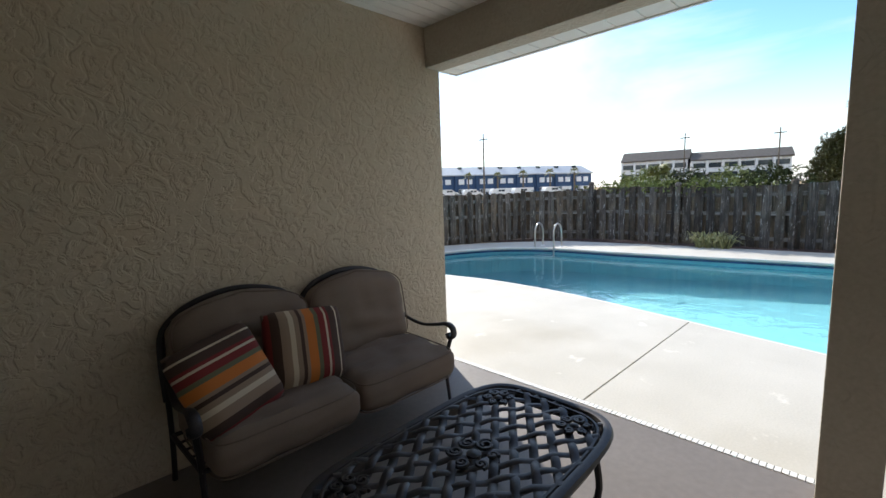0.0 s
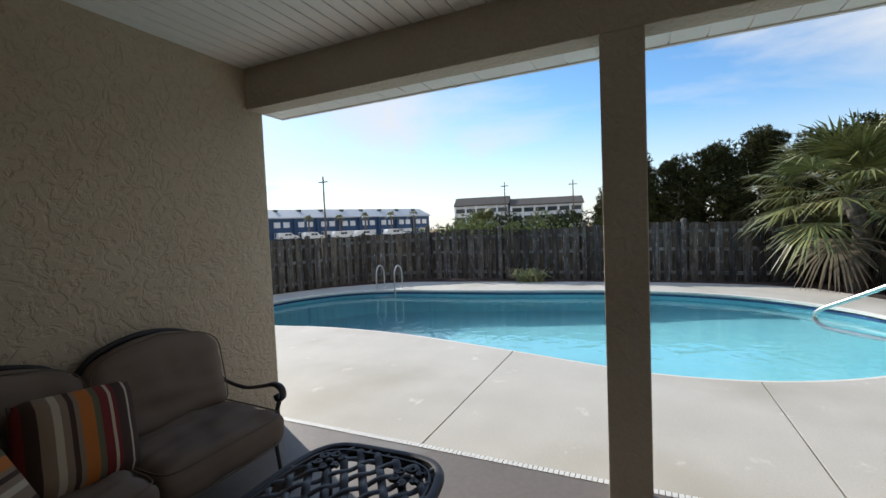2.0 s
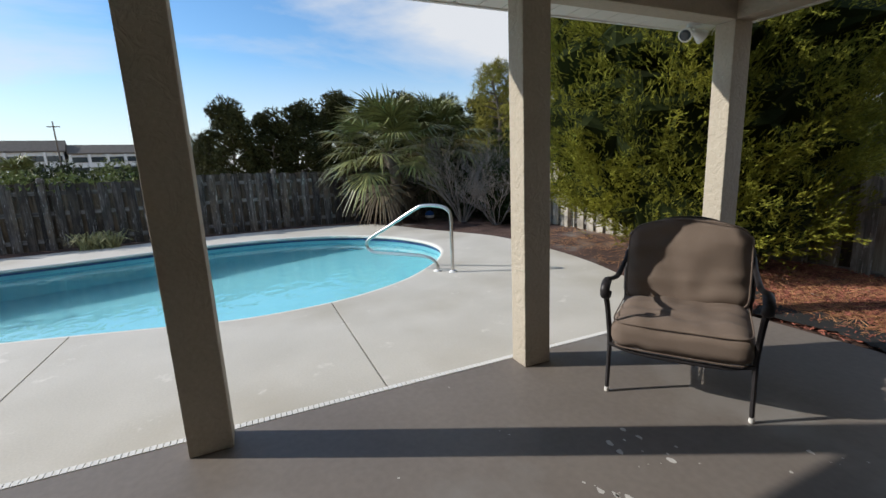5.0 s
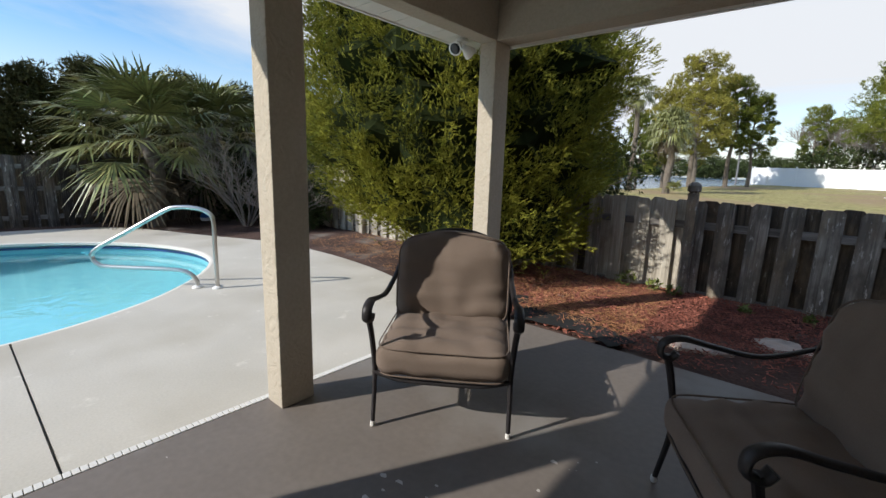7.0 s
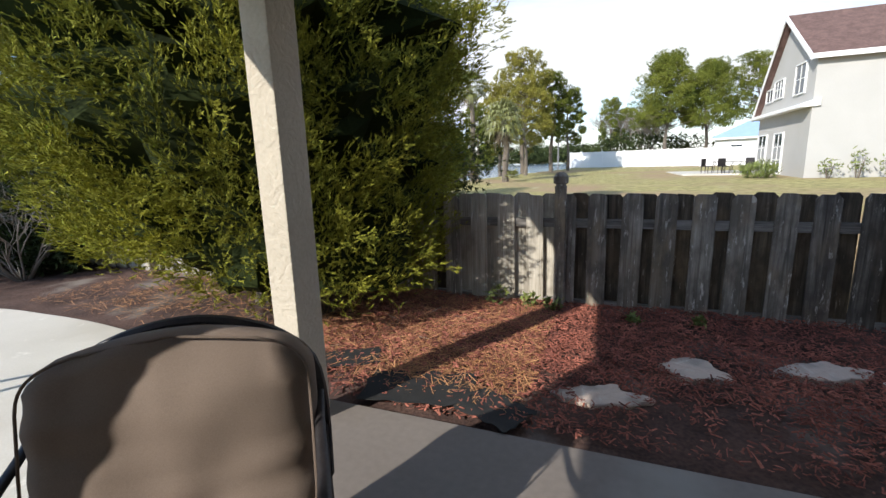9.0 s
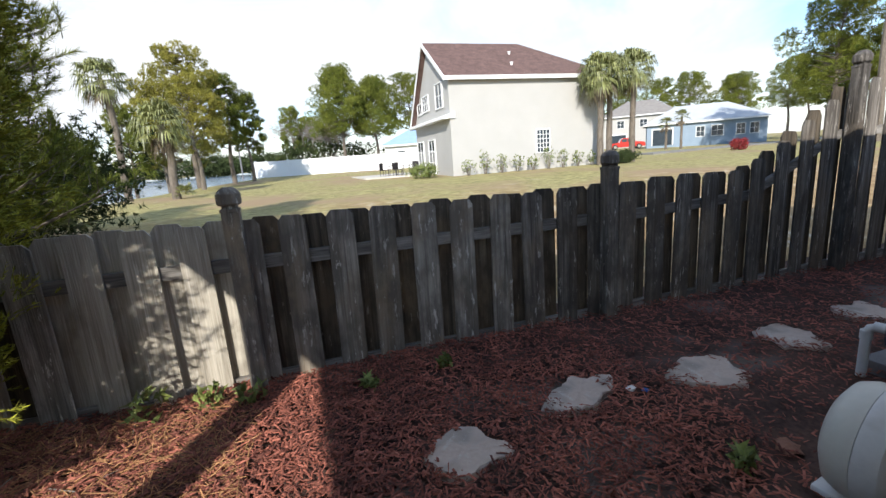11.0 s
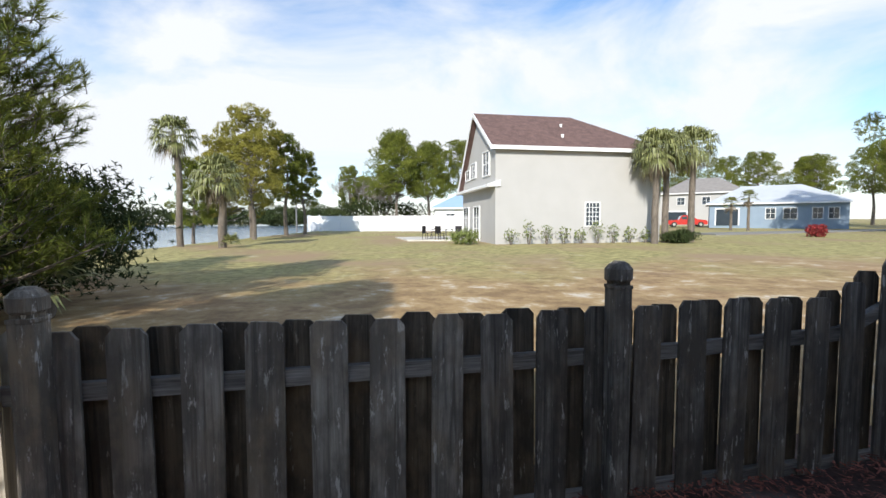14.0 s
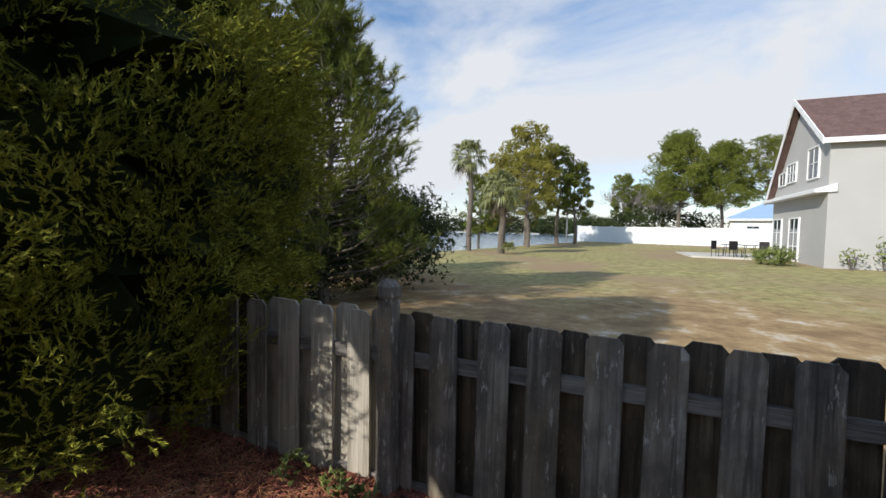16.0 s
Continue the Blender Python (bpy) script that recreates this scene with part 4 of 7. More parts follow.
def fan_palm(label, h, fronds, size, seed, skirt=0, trunk_r=0.17, blades=15, low=-0.35, droop=0.33):
    r = random.Random(seed)
    t = thing("palm_tree", label, "palm tree")
    if h > 0.3:
        bm, pts = trunk_bm(h, trunk_r * 1.15, trunk_r * 0.9, r, 0.12, 10)
        part("trunk", bm, M_BARK, t, smooth=True)
        top = pts[-1]
    else:
        top = Vector((0, 0, h))
    for dead in ((0, 1) if skirt else (0,)):
        V, F = [], []
        for i in range(skirt if dead else fronds):
            az = i * 2.399 + r.uniform(-0.3, 0.3)
            el = r.uniform(-1.2, -0.7) if dead else low + (1.45 - low) * ((i + r.random()) / fronds) ** 0.75
            out = Vector((math.cos(az) * math.cos(el), math.sin(az) * math.cos(el), math.sin(el)))
            side = Vector((-math.sin(az), math.cos(az), 0))
            up = out.cross(side) * -1
            pl = size * r.uniform(0.5, 0.75)
            p0, p1 = top + out * 0.05, top + out * pl + Vector((0, 0, -0.10 * pl))
            b = len(V)
            w = 0.018
            V += [p0 - side * w, p0 + side * w, p1 + side * w * 0.6, p1 - side * w * 0.6]
            F.append((b, b + 1, b + 2, b + 3))
            for k in range(blades):
                u = (k + 0.5) / blades * 2 - 1
                ang = u * 1.75 + r.uniform(-0.05, 0.05)
                d = (out * math.cos(ang) + side * math.sin(ang) + up * 0.25 * (1 - abs(u))).normalized()
                bl = size * r.uniform(0.6, 0.8) * (1 - 0.28 * abs(u))
                c = (d.cross(up)).normalized() * 0.42 / blades * size
                q0 = p1
                q1 = p1 + d * bl * 0.55 + Vector((0, 0, -0.05 * bl))
                q2 = p1 + d * bl * (1.1 - 0.55 * droop) + Vector((0, 0, -bl * droop * r.uniform(0.45, 1.5)))
                b = len(V)
                V += [q0 - c * 0.4, q0 + c * 0.4, q1 + c, q1 - c, q2]
                F += [(b, b + 1, b + 2, b + 3), (b + 3, b + 2, b + 4)]
        array_object("frond_skirt" if dead else "crown", V, F, M_DEADLEAF if dead else M_LEAF_PALM, t)
    return t


def bush(name, label, category, rx, ry, h, seed, mat, n=700, leaf=0.12, width=0.05, needles=4, lift=0.0):
    rng = np.random.default_rng(seed)
    q = rng.normal(0, 1, (n, 3))
    q = q / np.linalg.norm(q, axis=1, keepdims=True) * rng.uniform(0.3, 1.0, (n, 1)) ** 0.4
    lump = 1 + 0.25 * np.sin(q[:, :1] * 5 + seed) * np.cos(q[:, 1:2] * 4) + 0.12 * rng.normal(0, 1, (n, 1))
    c = q * lump * np.array([rx, ry, h / 2]) + np.array([0, 0, h / 2 + lift])
    c[:, 2] = np.maximum(c[:, 2], 0.03)
    t = thing(name, label, category)
    v, f = tufts(c, rng, leaf, needles, width)
    array_object("foliage", v, f, mat, t)
    if h < 0.3:
        return t
    stem = bmesh.new()
    r = random.Random(seed)
    for i in range(6):
        a = i * 1.05 + r.random()
        tube(stem, [(0.05 * math.cos(a), 0.05 * math.sin(a), -0.08), (rx * 0.3 * math.cos(a), ry * 0.3 * math.sin(a), h * 0.4 + lift * 0.5), (rx * 0.5 * math.cos(a), ry * 0.5 * math.sin(a), h * 0.7 + lift)], [0.02, 0.014, 0.006], 4)
    part("stem_cluster", stem, M_BARK, t)
    return t


def bare_shrub(name, label, h, spread, seed, stems=9, depth=4, r0=0.02, mat=None):
    """Leafless branching shrub or tree crown."""
    r = random.Random(seed)
    bm = bmesh.new()

    def grow(p, d, length, rad, level):
        mid = p + d * length * 0.5 + Vector((r.uniform(-1, 1), r.uniform(-1, 1), r.uniform(-0.5, 0.5))) * length * 0.10
        end = p + d * length
        tube(bm, [p, mid, end], [rad, rad * 0.8, rad * 0.6], 4, False)
        if level:
            for _ in range(3 if level > 1 else 2):
                nd = (d + Vector((r.uniform(-1, 1), r.uniform(-1, 1), r.uniform(-0.5, 0.8))) * 0.75).normalized()
                grow(p + d * length * r.uniform(0.55, 1.0), nd, length * r.uniform(0.55, 0.8), rad * 0.6, level - 1)

    for i in range(stems):
        a = i * 2.4
        d = Vector((math.cos(a) * spread / h * 0.5, math.sin(a) * spread / h * 0.5, 1)).normalized()
        grow(Vector((0.05 * math.cos(a), 0.05 * math.sin(a), -0.05)), d, h * 0.38, r0, depth)
    t = thing(name, label, "shrub")
    part("branch_tangle", bm, mat or M_TWIG, t)
    return t


def put(t, x, y, z=None, rz=0.0, s=1.0):
    t.matrix_basis = Matrix.LocRotScale((x, y, ground_z(x, y) if z is None else z), Euler((0, 0, rz)), (s, s, s))
    return t


def again(t, x, y, rz, s, label=""):
    c = copy_thing(t, Matrix.LocRotScale((x, y, ground_z(x, y)), Euler((0, 0, rz)), None))
    c.scale = (s, s, s)
    if label:
        c["label"] = label
    return c


# big cedar over the side fence
CEDAR_PROFILE = [(0.25, 0.5), (0.6, 1.2), (1.1, 1.88), (1.8, 2.27), (2.7, 2.28), (3.6, 2.05), (4.6, 1.6), (5.6, 0.95), (6.4, 0.25)]


def cedar_radius(z, a):
    zs, rs = [p[0] for p in CEDAR_PROFILE], [p[1] for p in CEDAR_PROFILE]
    lump = 1 + 0.13 * noise.noise((math.cos(a) * 1.7, math.sin(a) * 1.7, z * 0.9)) + 0.17 * noise.noise((math.cos(a) * 4.5, math.sin(a) * 4.5, z * 2.2 + 7))
    west = max(0.0, -math.cos(a))
    return float(np.interp(z + 0.9 * west * max(0.0, 1.6 - z), zs, rs)) * lump * (1 - 0.06 * west)


cedar = thing("cedar_tree", "large dense green cedar bush with feathery sprays beside the fence", "tree", pose(4.61, -6.37, -0.04))
bm, _ = trunk_bm(5.5, 0.16, 0.03, random.Random(4), 0.1)
part("trunk", bm, M_BARK, cedar, smooth=True).location = (0, 0.25, 0)
rng = np.random.default_rng(11)
# closed dark shell behind the sprays: the shade in their gaps is its colour
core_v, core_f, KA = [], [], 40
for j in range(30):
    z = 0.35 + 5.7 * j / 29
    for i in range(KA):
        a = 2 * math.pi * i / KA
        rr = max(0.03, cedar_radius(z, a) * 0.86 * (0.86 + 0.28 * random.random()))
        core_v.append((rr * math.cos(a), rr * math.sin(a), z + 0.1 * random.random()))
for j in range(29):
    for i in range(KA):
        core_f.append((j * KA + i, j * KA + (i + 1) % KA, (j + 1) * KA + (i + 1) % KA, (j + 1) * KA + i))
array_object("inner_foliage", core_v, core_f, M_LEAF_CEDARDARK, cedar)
pts, nrm = [], []
while len(pts) < 62000:
    z, a = random.uniform(0.3, 6.2), random.uniform(0, 2 * math.pi)
    rr = cedar_radius(z, a)
    if random.random() > rr / 2.6:
        continue
    k = random.uniform(0.86, 1.03)
    c = Vector((rr * k * math.cos(a), rr * k * math.sin(a), z))
    plume = random.uniform(0.10, 0.24)
    lean = Vector((math.cos(a) * 0.7 + random.gauss(0, 0.35), math.sin(a) * 0.7 + random.gauss(0, 0.35), random.uniform(-0.1, 0.9))).normalized()
    for _ in range(30):
        run = random.uniform(-1.0, 1.4) * plume
        thin = plume * 0.5 * max(0.15, 1.0 - max(0.0, run / plume) * 0.65)
        g = lean * run + Vector((random.gauss(0, thin), random.gauss(0, thin), random.gauss(0, thin)))
        p = c + g
        pts.append(p)
        nrm.append(lean * 1.2 + g.normalized() * 0.5)
v, f = sprays(np.array(pts), np.array(nrm), rng, 0.11, 8, 0.030, 0.0095)
array_object("outer_foliage", v, f, M_LEAF_CEDAR, cedar)
bm = bmesh.new()
r = random.Random(8)
for i in range(26):
    a, z = r.uniform(0, 6.28), r.uniform(2.5, 6.2)
    rr = cedar_radius(z, a)
    p = Vector((rr * 0.8 * math.cos(a), rr * 0.8 * math.sin(a), z))
    tube(bm, [p, p + Vector((0.35 * math.cos(a), 0.35 * math.sin(a), 0.25)), p + Vector((0.55 * math.cos(a), 0.55 * math.sin(a), 0.55))], [0.008, 0.006, 0.002], 4)
part("dry_tip", bm, M_TWIG, cedar, "thin dry twigs")

# palm and bare shrub in the pool corner
put(fan_palm("low fan palm with long drooping fronds by the fence", 1.9, 46, 1.62, 5, 4, 0.16, 30, -0.5, 0.27), 11.3, -3.95, -0.05)
put(fan_palm("low fan palm with drooping fronds behind the shrub", 2.15, 38, 1.5, 6, 4, 0.16, 28, -0.5, 0.27), 11.75, -5.5, -0.05)
put(bush("scrub_bush", "dark tangled scrub below the pool palms", "shrub", 0.8, 1.1, 1.9, 36, M_LEAF_DARK, 1500, 0.16, 0.04, 6), 11.6, -6.1, -0.05)
put(bush("scrub_bush", "dark low scrub against the side fence", "shrub", 1.1, 0.45, 1.5, 37, M_LEAF_DARK, 1300, 0.16, 0.04, 6), 9.6, -6.35, -0.05)
put(bare_shrub("bare_shrub", "bare grey leafless shrub beside the pool palms", 2.7, 3.2, 3, 16, 4, 0.022), 10.3, -5.5, -0.05)
put(bare_shrub("bare_shrub", "low tangle of bare grey branches", 1.9, 2.8, 4, 15, 4, 0.018), 9.2, -5.9, -0.05)
# strappy clump on the back strip
cl = thing("grass_clump", "pale strappy grass clump on the soil strip", "plant", pose(11.7, 2.8, -0.03))
r, V, F = random.Random(2), [], []
for i in range(150):
    a, L, lean = r.uniform(0, 6.28), r.uniform(0.35, 0.75), r.uniform(0.3, 1.1)
    p0 = Vector((r.uniform(-0.22, 0.22), r.uniform(-0.35, 0.35), 0))
    d = Vector((math.cos(a), math.sin(a) * 1.4, 0))
    s = Vector((-math.sin(a), math.cos(a), 0)) * 0.012
    p1, p2 = p0 + d * L * 0.4 * lean + Vector((0, 0, L * 0.55)), p0 + d * L * lean + Vector((0, 0, L * 0.35))
    b = len(V)
    V += [p0 - s, p0 + s, p1 + s, p1 - s, p2]
    F += [(b, b + 1, b + 2, b + 3), (b + 3, b + 2, b + 4)]
array_object("leaf_tuft", V, F, M_CLUMP, cl)

# near pine and scrub south of the fence
put(brush_pine("broad green pine with long needle tufts beyond the fence", 6.4, 2.9, 21, M_LEAF_PINE, 170, 12), 6.2, -12.2)
put(brush_pine("bushy pine with long needle tufts beside the lawn", 6.2, 2.6, 22, M_LEAF_PINE, 90, 9), 10.4, -15.2)
put(bush("scrub_bush", "dark green scrub below the pine", "shrub", 2.1, 2.0, 3.0, 31, M_LEAF_DARK, 4200, 0.12, 0.03, 7), 6.6, -14.6)
put(bush("scrub_bush", "dense dark scrub beside the lawn", "shrub", 2.2, 2.4, 3.2, 32, M_LEAF_DARK, 4200, 0.12, 0.03, 7), 8.2, -17.4)
put(bush("scrub_bush", "dark scrub along the outside of the fence", "shrub", 2.0, 1.6, 2.6, 33, M_LEAF_DARK, 3400, 0.12, 0.03, 7), 7.6, -9.6)
put(bush("scrub_bush", "dark scrub along the outside of the fence", "shrub", 2.2, 1.6, 2.8, 34, M_LEAF_DARK, 3400, 0.12, 0.03, 7), 11.5, -9.0)
put(bush("scrub_bush", "dark green scrub round the pine trunk", "shrub", 1.3, 1.3, 2.4, 35, M_LEAF_DARK, 2800, 0.12, 0.03, 7), 7.0, -11.9)
put(fan_palm("low saw palmetto at the lawn's edge", 0.5, 16, 0.9, 9, 0, 0.14, 14, -0.2), 5.3, -13.2)

# trees on the lawn and round the lake
tall = put(fan_palm("tall cabbage palm on the lawn by the lake", 6.6, 40, 1.3, 41, 4, 0.17, 16, -0.8, 0.5), 10.4, -32.8)
put(fan_palm("short cabbage palm with a full crown by the lake", 4.0, 44, 1.4, 42, 5, 0.2, 16, -0.8, 0.5), 7.6, -31.2)
put(fan_palm("low agave-like palm clump beside the trunk", 0.2, 14, 0.7, 43, 0, 0.1, 10, 0.1), 7.1, -31.0)
gold = put(pine("yellow-green pine by the lake", 11.0, 3.6, 51, M_LEAF_PINEGOLD, 0.32, 62, 62, 0.26, 0.05, 8, 0.35, 0.19), 9.0, -44.5)
dome = put(pine("dense domed green pine behind the white fence", 14.6, 6.0, 57, M_LEAF_PINE, 0.36, 120, 90, 0.30, 0.055, 8, 0.4, 0.19, 0.8), -6.0, -73.8)
again(dome, -11.4, -76.0, 2.0, 0.92)
green = put(pine("round-topped green pine behind the white fence", 14.2, 5.4, 52, M_LEAF_PINE, 0.42, 74, 78, 0.30, 0.05, 8, 0.35, 0.185), -17.4, -77.0)
dark = put(pine("slender green pine by the lake", 9.5, 2.6, 53, M_LEAF_PINE, 0.35, 46, 60, 0.26, 0.05, 8, 0.35, 0.21), 6.8, -48.0)
again(gold, 11.6, -46.0, 1.0, 0.92)
again(dark, 5.4, -50.5, 2.0, 0.85)
again(gold, 8.0, -40.5, 2.4, 0.72)
again(dark, 12.5, -41.0, 0.7, 0.8)
again(green, -23.5, -79.0, 1.2, 0.9)
again(dark, 1.5, -83.0, 1.2, 1.15)
again(green, -4.5, -86.0, 0.4, 0.7)
again(dark, -1.0, -88.0, 2.2, 0.95)
put(bare_shrub("bare_tree", "bare pale winter tree behind the white fence", 11.0, 8.0, 61, 7, 5, 0.12), 0.2, -84.0)
put(bare_shrub("bare_tree", "bare pale winter tree behind the white fence", 10.0, 8.0, 62, 7, 5, 0.12), -4.0, -82.0)
put(bush("far_scrub", "grey-green scrub behind the white fence", "shrub", 9, 3, 4.5, 63, M_LEAF_DARK, 1500, 0.6, 0.16, 4), -3.0, -80)
far_wood = [(30, -190), (48, -200), (66, -205), (86, -205), (110, -200), (14, -180), (135, -195)]
shore_bush = put(bush("far_woods", "dim line of trees on the far lake shore", "woods", 14, 5, 7.5, 64, M_LEAF_DARK, 1600, 1.1, 0.3, 4), 30, -195, 0.0)
tagged(shore_bush, kind="stuff")
for i, (x, y) in enumerate(far_wood):
    c = again(shore_bush, x, y, i * 0.2, 1.0)
    c.location.z = 0.0
# pines south-west, beyond the road
tallpine = put(pine("very tall thin pine with a sparse crown", 20.5, 4.2, 54, M_LEAF_PINE, 0.56, 52, 64, 0.28, 0.05, 8, 0.4, 0.2), -46.0, -28.6)
for x, y, s, q in ((-50.2, -34.4, 0.98, 0.3), (-56.6, -20.4, 1.12, 1.4), (-60.5, -24.8, 1.0, 2.2), (-52.5, -29.5, 0.86, 3.0), (-63, -33, 0.95, 4.0), (-70, -45, 0.9, 5.0), (-82, -54, 0.95, 0.9), (-90, -66, 0.95, 1.9), (-76, -38, 1.05, 2.9), (-68, -18, 1.1, 3.4), (-98, -84, 1.0, 0.2), (-105, -72, 1.05, 1.2), (-89, -88, 1.1, 0.1), (-96, -81, 1.0, 1.1), (-84, -92, 1.05, 2.1), (-78, -97, 1.0, 3.1), (-72, -101, 0.95, 4.1)):
    again(green, x, y, q, s * 1.0, "green pine with a rounded crown beyond the houses")
for x, y, s, q in ((-58, -30, 1.1, 0.6), (-66, -28, 1.2, 1.6), (-74, -48, 1.1, 2.0), (-61, -15, 1.1, 4.0)):
    again(dark, x, y, q, s, "slender dark pine beyond the houses")
put(bare_shrub("bare_tree", "bare branching tree beyond the tall fence", 6.5, 6.0, 65, 6, 5, 0.06), -24.0, -6.0)
# woods behind the pool fence
wood = put(pine("dark dense coastal pine behind the pool fence", 6.6, 2.7, 55, M_LEAF_WOOD, 0.04, 44, 110, 0.30, 0.075, 6, 0.6, 0.31, 0.7), 38.5, 0.4)
for x, y, s, q in ((40, -2.6, 0.92, 1), (41, -5.5, 1.05, 2), (42.5, -8.8, 1.2, 3), (42, -12.4, 1.1, 4), (42.8, -15.7, 1.2, 5), (40, -18.8, 1.1, 0.5), (37, -21.5, 1.05, 1.5), (32, -20, 0.9, 2.5), (27, -17.5, 0.8, 3.5), (45, 2.8, 0.7, 5.5), (36, -9.5, 0.75, 0.9), (35, -14.5, 0.8, 1.9), (24, -12.2, 0.6, 2.2), (20, -9.5, 0.5, 4.2)):
    again(wood, x, y, q, s)
put(pine("small ragged pine beside the cedar", 5.0, 1.5, 23, M_LEAF_PINEGOLD, 0.1, 40, 46, 0.24, 0.02, 10, 0.6), 14.6, -9.2)
for x, y, s, q, lab in ((24.5, 9.6, 0.9, 0, "leafy green scrub above the fence"), (26, 7.6, 0.85, 1, "leafy green scrub above the fence"), (27, 5.6, 0.8, 2, "leafy green scrub above the fence"), (25, 3.6, 0.8, 3, "leafy green scrub above the fence")):
    put(bush("scrub_bush", lab, "shrub", 1.6, 1.6, 2.3, 70 + q, M_LEAF_DARK if q % 2 else M_LIMELEAF, 900, 0.22, 0.06, 5), x, y)
put(fan_palm("dark round cabbage palm behind the fence", 1.7, 30, 1.25, 45, 6), 26.5, 9.2)
put(bush("fence_vine", "green vine spilling over the fence top", "vine", 0.35, 2.2, 0.5, 75, M_LIMELEAF, 420, 0.09, 0.05, 4, 0.0), 12.65, 4.4, 1.2)
for i, (x, y) in enumerate(((80, 72), (84, 66), (86, 60), (88, 54), (90, 49))):
    put(fan_palm("distant street palm before the blue building", 5.0, 16, 1.3, 80 + i, 0, 0.2, 10), x, y)


# ---------- porch furniture ----------
def cushion_bm(w, d, h, rad=0.06, puff=0.25, cuts=7, seed=1, wrinkle=0.006, arch=0.0):
    """Soft rounded box: w along x, d along y, h along z; arch lifts the middle of the +y edge."""
    bm = bmesh.new()
    bmesh.ops.create_cube(bm, size=2)
    bmesh.ops.subdivide_edges(bm, edges=list(bm.edges), cuts=cuts, use_grid_fill=True)
    half = Vector((w / 2, d / 2, h / 2))
    rad = min(rad, min(half) * 0.98)
    for v in bm.verts:
        u = v.co.copy()
        p = Vector((u.x * half.x, u.y * half.y, u.z * half.z))
        core = Vector([max(-(half[i] - rad), min(half[i] - rad, p[i])) for i in range(3)])
        off = p - core
        if off.length > 1e-6:
            p = core + off.normalized() * rad
        p.z *= 1 + puff * (1 - u.x ** 4) * (1 - u.y ** 4)
        p.x *= 1 - 0.035 * (1 - u.x ** 2) - 0.02 * abs(u.y) ** 3
        if arch:
            p.y += arch * max(0.0, u.y) * (1 - 1.3 * u.x ** 2)
        p += Vector((0, 0, wrinkle * noise.noise((p.x * 9 + seed, p.y * 5, p.z * 3)) + wrinkle * 1.5 * noise.noise((p.x * 3, p.y * 14 + seed, 2.0)) * (u.z > 0)))
        v.co = p
    return bm


def cushion(parent, name, m, w, d, h, seed, arch=0.0, puff=0.25, label=""):
    bm = cushion_bm(w, d, h, 0.07, puff, 19, seed, 0.016, arch)
    ob = part(name, bm, M_CUSHION, parent, label, True)
    ob.matrix_basis = m
    loop = [(math.copysign(abs(math.cos(t)) ** 0.25, math.cos(t)) * (w / 2 - 0.012), math.copysign(abs(math.sin(t)) ** 0.25, math.sin(t)) * (d / 2 - 0.012)) for t in [k * math.pi / 20 for k in range(41)]]
    for sg in (-1, 1):
        ring = [Vector((x, y + (arch * max(0.0, y / (d / 2)) * (1 - 1.3 * (x / (w / 2)) ** 2) if arch else 0), sg * (h / 2 - 0.008))) for x, y in loop]
        part("piping", tube(bmesh.new(), ring, 0.0045, 6, False), M_PIPING, ob)
    return ob


def scroll_arm(parent, x, out, lift=0.0):
    """Curved cast arm: from the back frame forward, scrolled at the front, with its post."""
    way = [(0.0, 0.30, 0.66 + lift * 0.3), (0.0, 0.20, 0.61 + lift * 0.3), (0.015, 0.0, 0.575), (0.02, -0.20, 0.60), (0.02, -0.33, 0.625), (0.02, -0.405, 0.60), (0.02, -0.415, 0.545), (0.02, -0.37, 0.525), (0.02, -0.345, 0.555)]
    pts = smooth_path([(x + out * a, b, c + lift) for a, b, c in way], 5)
    n = len(pts)
    arm = part("arm", tube(bmesh.new(), pts, [0.012 + 0.016 * min(1, k / (n * 0.55)) for k in range(n)], 10, True, 0.55), M_IRON, parent, smooth=True)
    post = smooth_path([(x + out * 0.02, -0.385, 0.54 + lift), (x + out * 0.01, -0.36, 0.46 + lift * 0.8), (x, -0.33, 0.36), (x, -0.335, 0.24), (x, -0.36, 0.10), (x, -0.375, 0.02)], 5)
    part("leg", tube(bmesh.new(), post, [0.018 - 0.006 * k / len(post) for k in range(len(post))], 8), M_IRON, parent, smooth=True)
    ft = part("foot_glide", lathe(bmesh.new(), [(0.012, 0.0), (0.015, 0.004), (0.014, 0.03)], Matrix.Translation((x, -0.377, 0.0)), 10), M_STRIP, parent, "pale plastic foot glide")
    back = smooth_path([(x, 0.30, 0.68), (x, 0.29, 0.45), (x, 0.30, 0.25), (x, 0.36, 0.01)], 5)
    part("leg", tube(bmesh.new(), back, 0.014, 8), M_IRON, parent, smooth=True)


def seat_frame(parent, w):
    bm = bmesh.new()
    x = w / 2
    tube(bm, smooth_path([(-x, -0.335, 0.315), (-x * 0.6, -0.35, 0.285), (0, -0.352, 0.28), (x * 0.6, -0.35, 0.285), (x, -0.335, 0.315)], 5), 0.014, 8)
    for s in (-1, 1):
        tube(bm, [(s * x, -0.34, 0.315), (s * x, 0.30, 0.30)], 0.013, 8)
    tube(bm, [(-x, 0.29, 0.30), (x, 0.29, 0.30)], 0.013, 8)
    for k in range(5):
        tube(bm, [(-x, -0.22 + k * 0.12, 0.305), (x, -0.22 + k * 0.12, 0.305)], 0.007, 6)
    part("seat_frame", bm, M_IRON, parent, smooth=True)


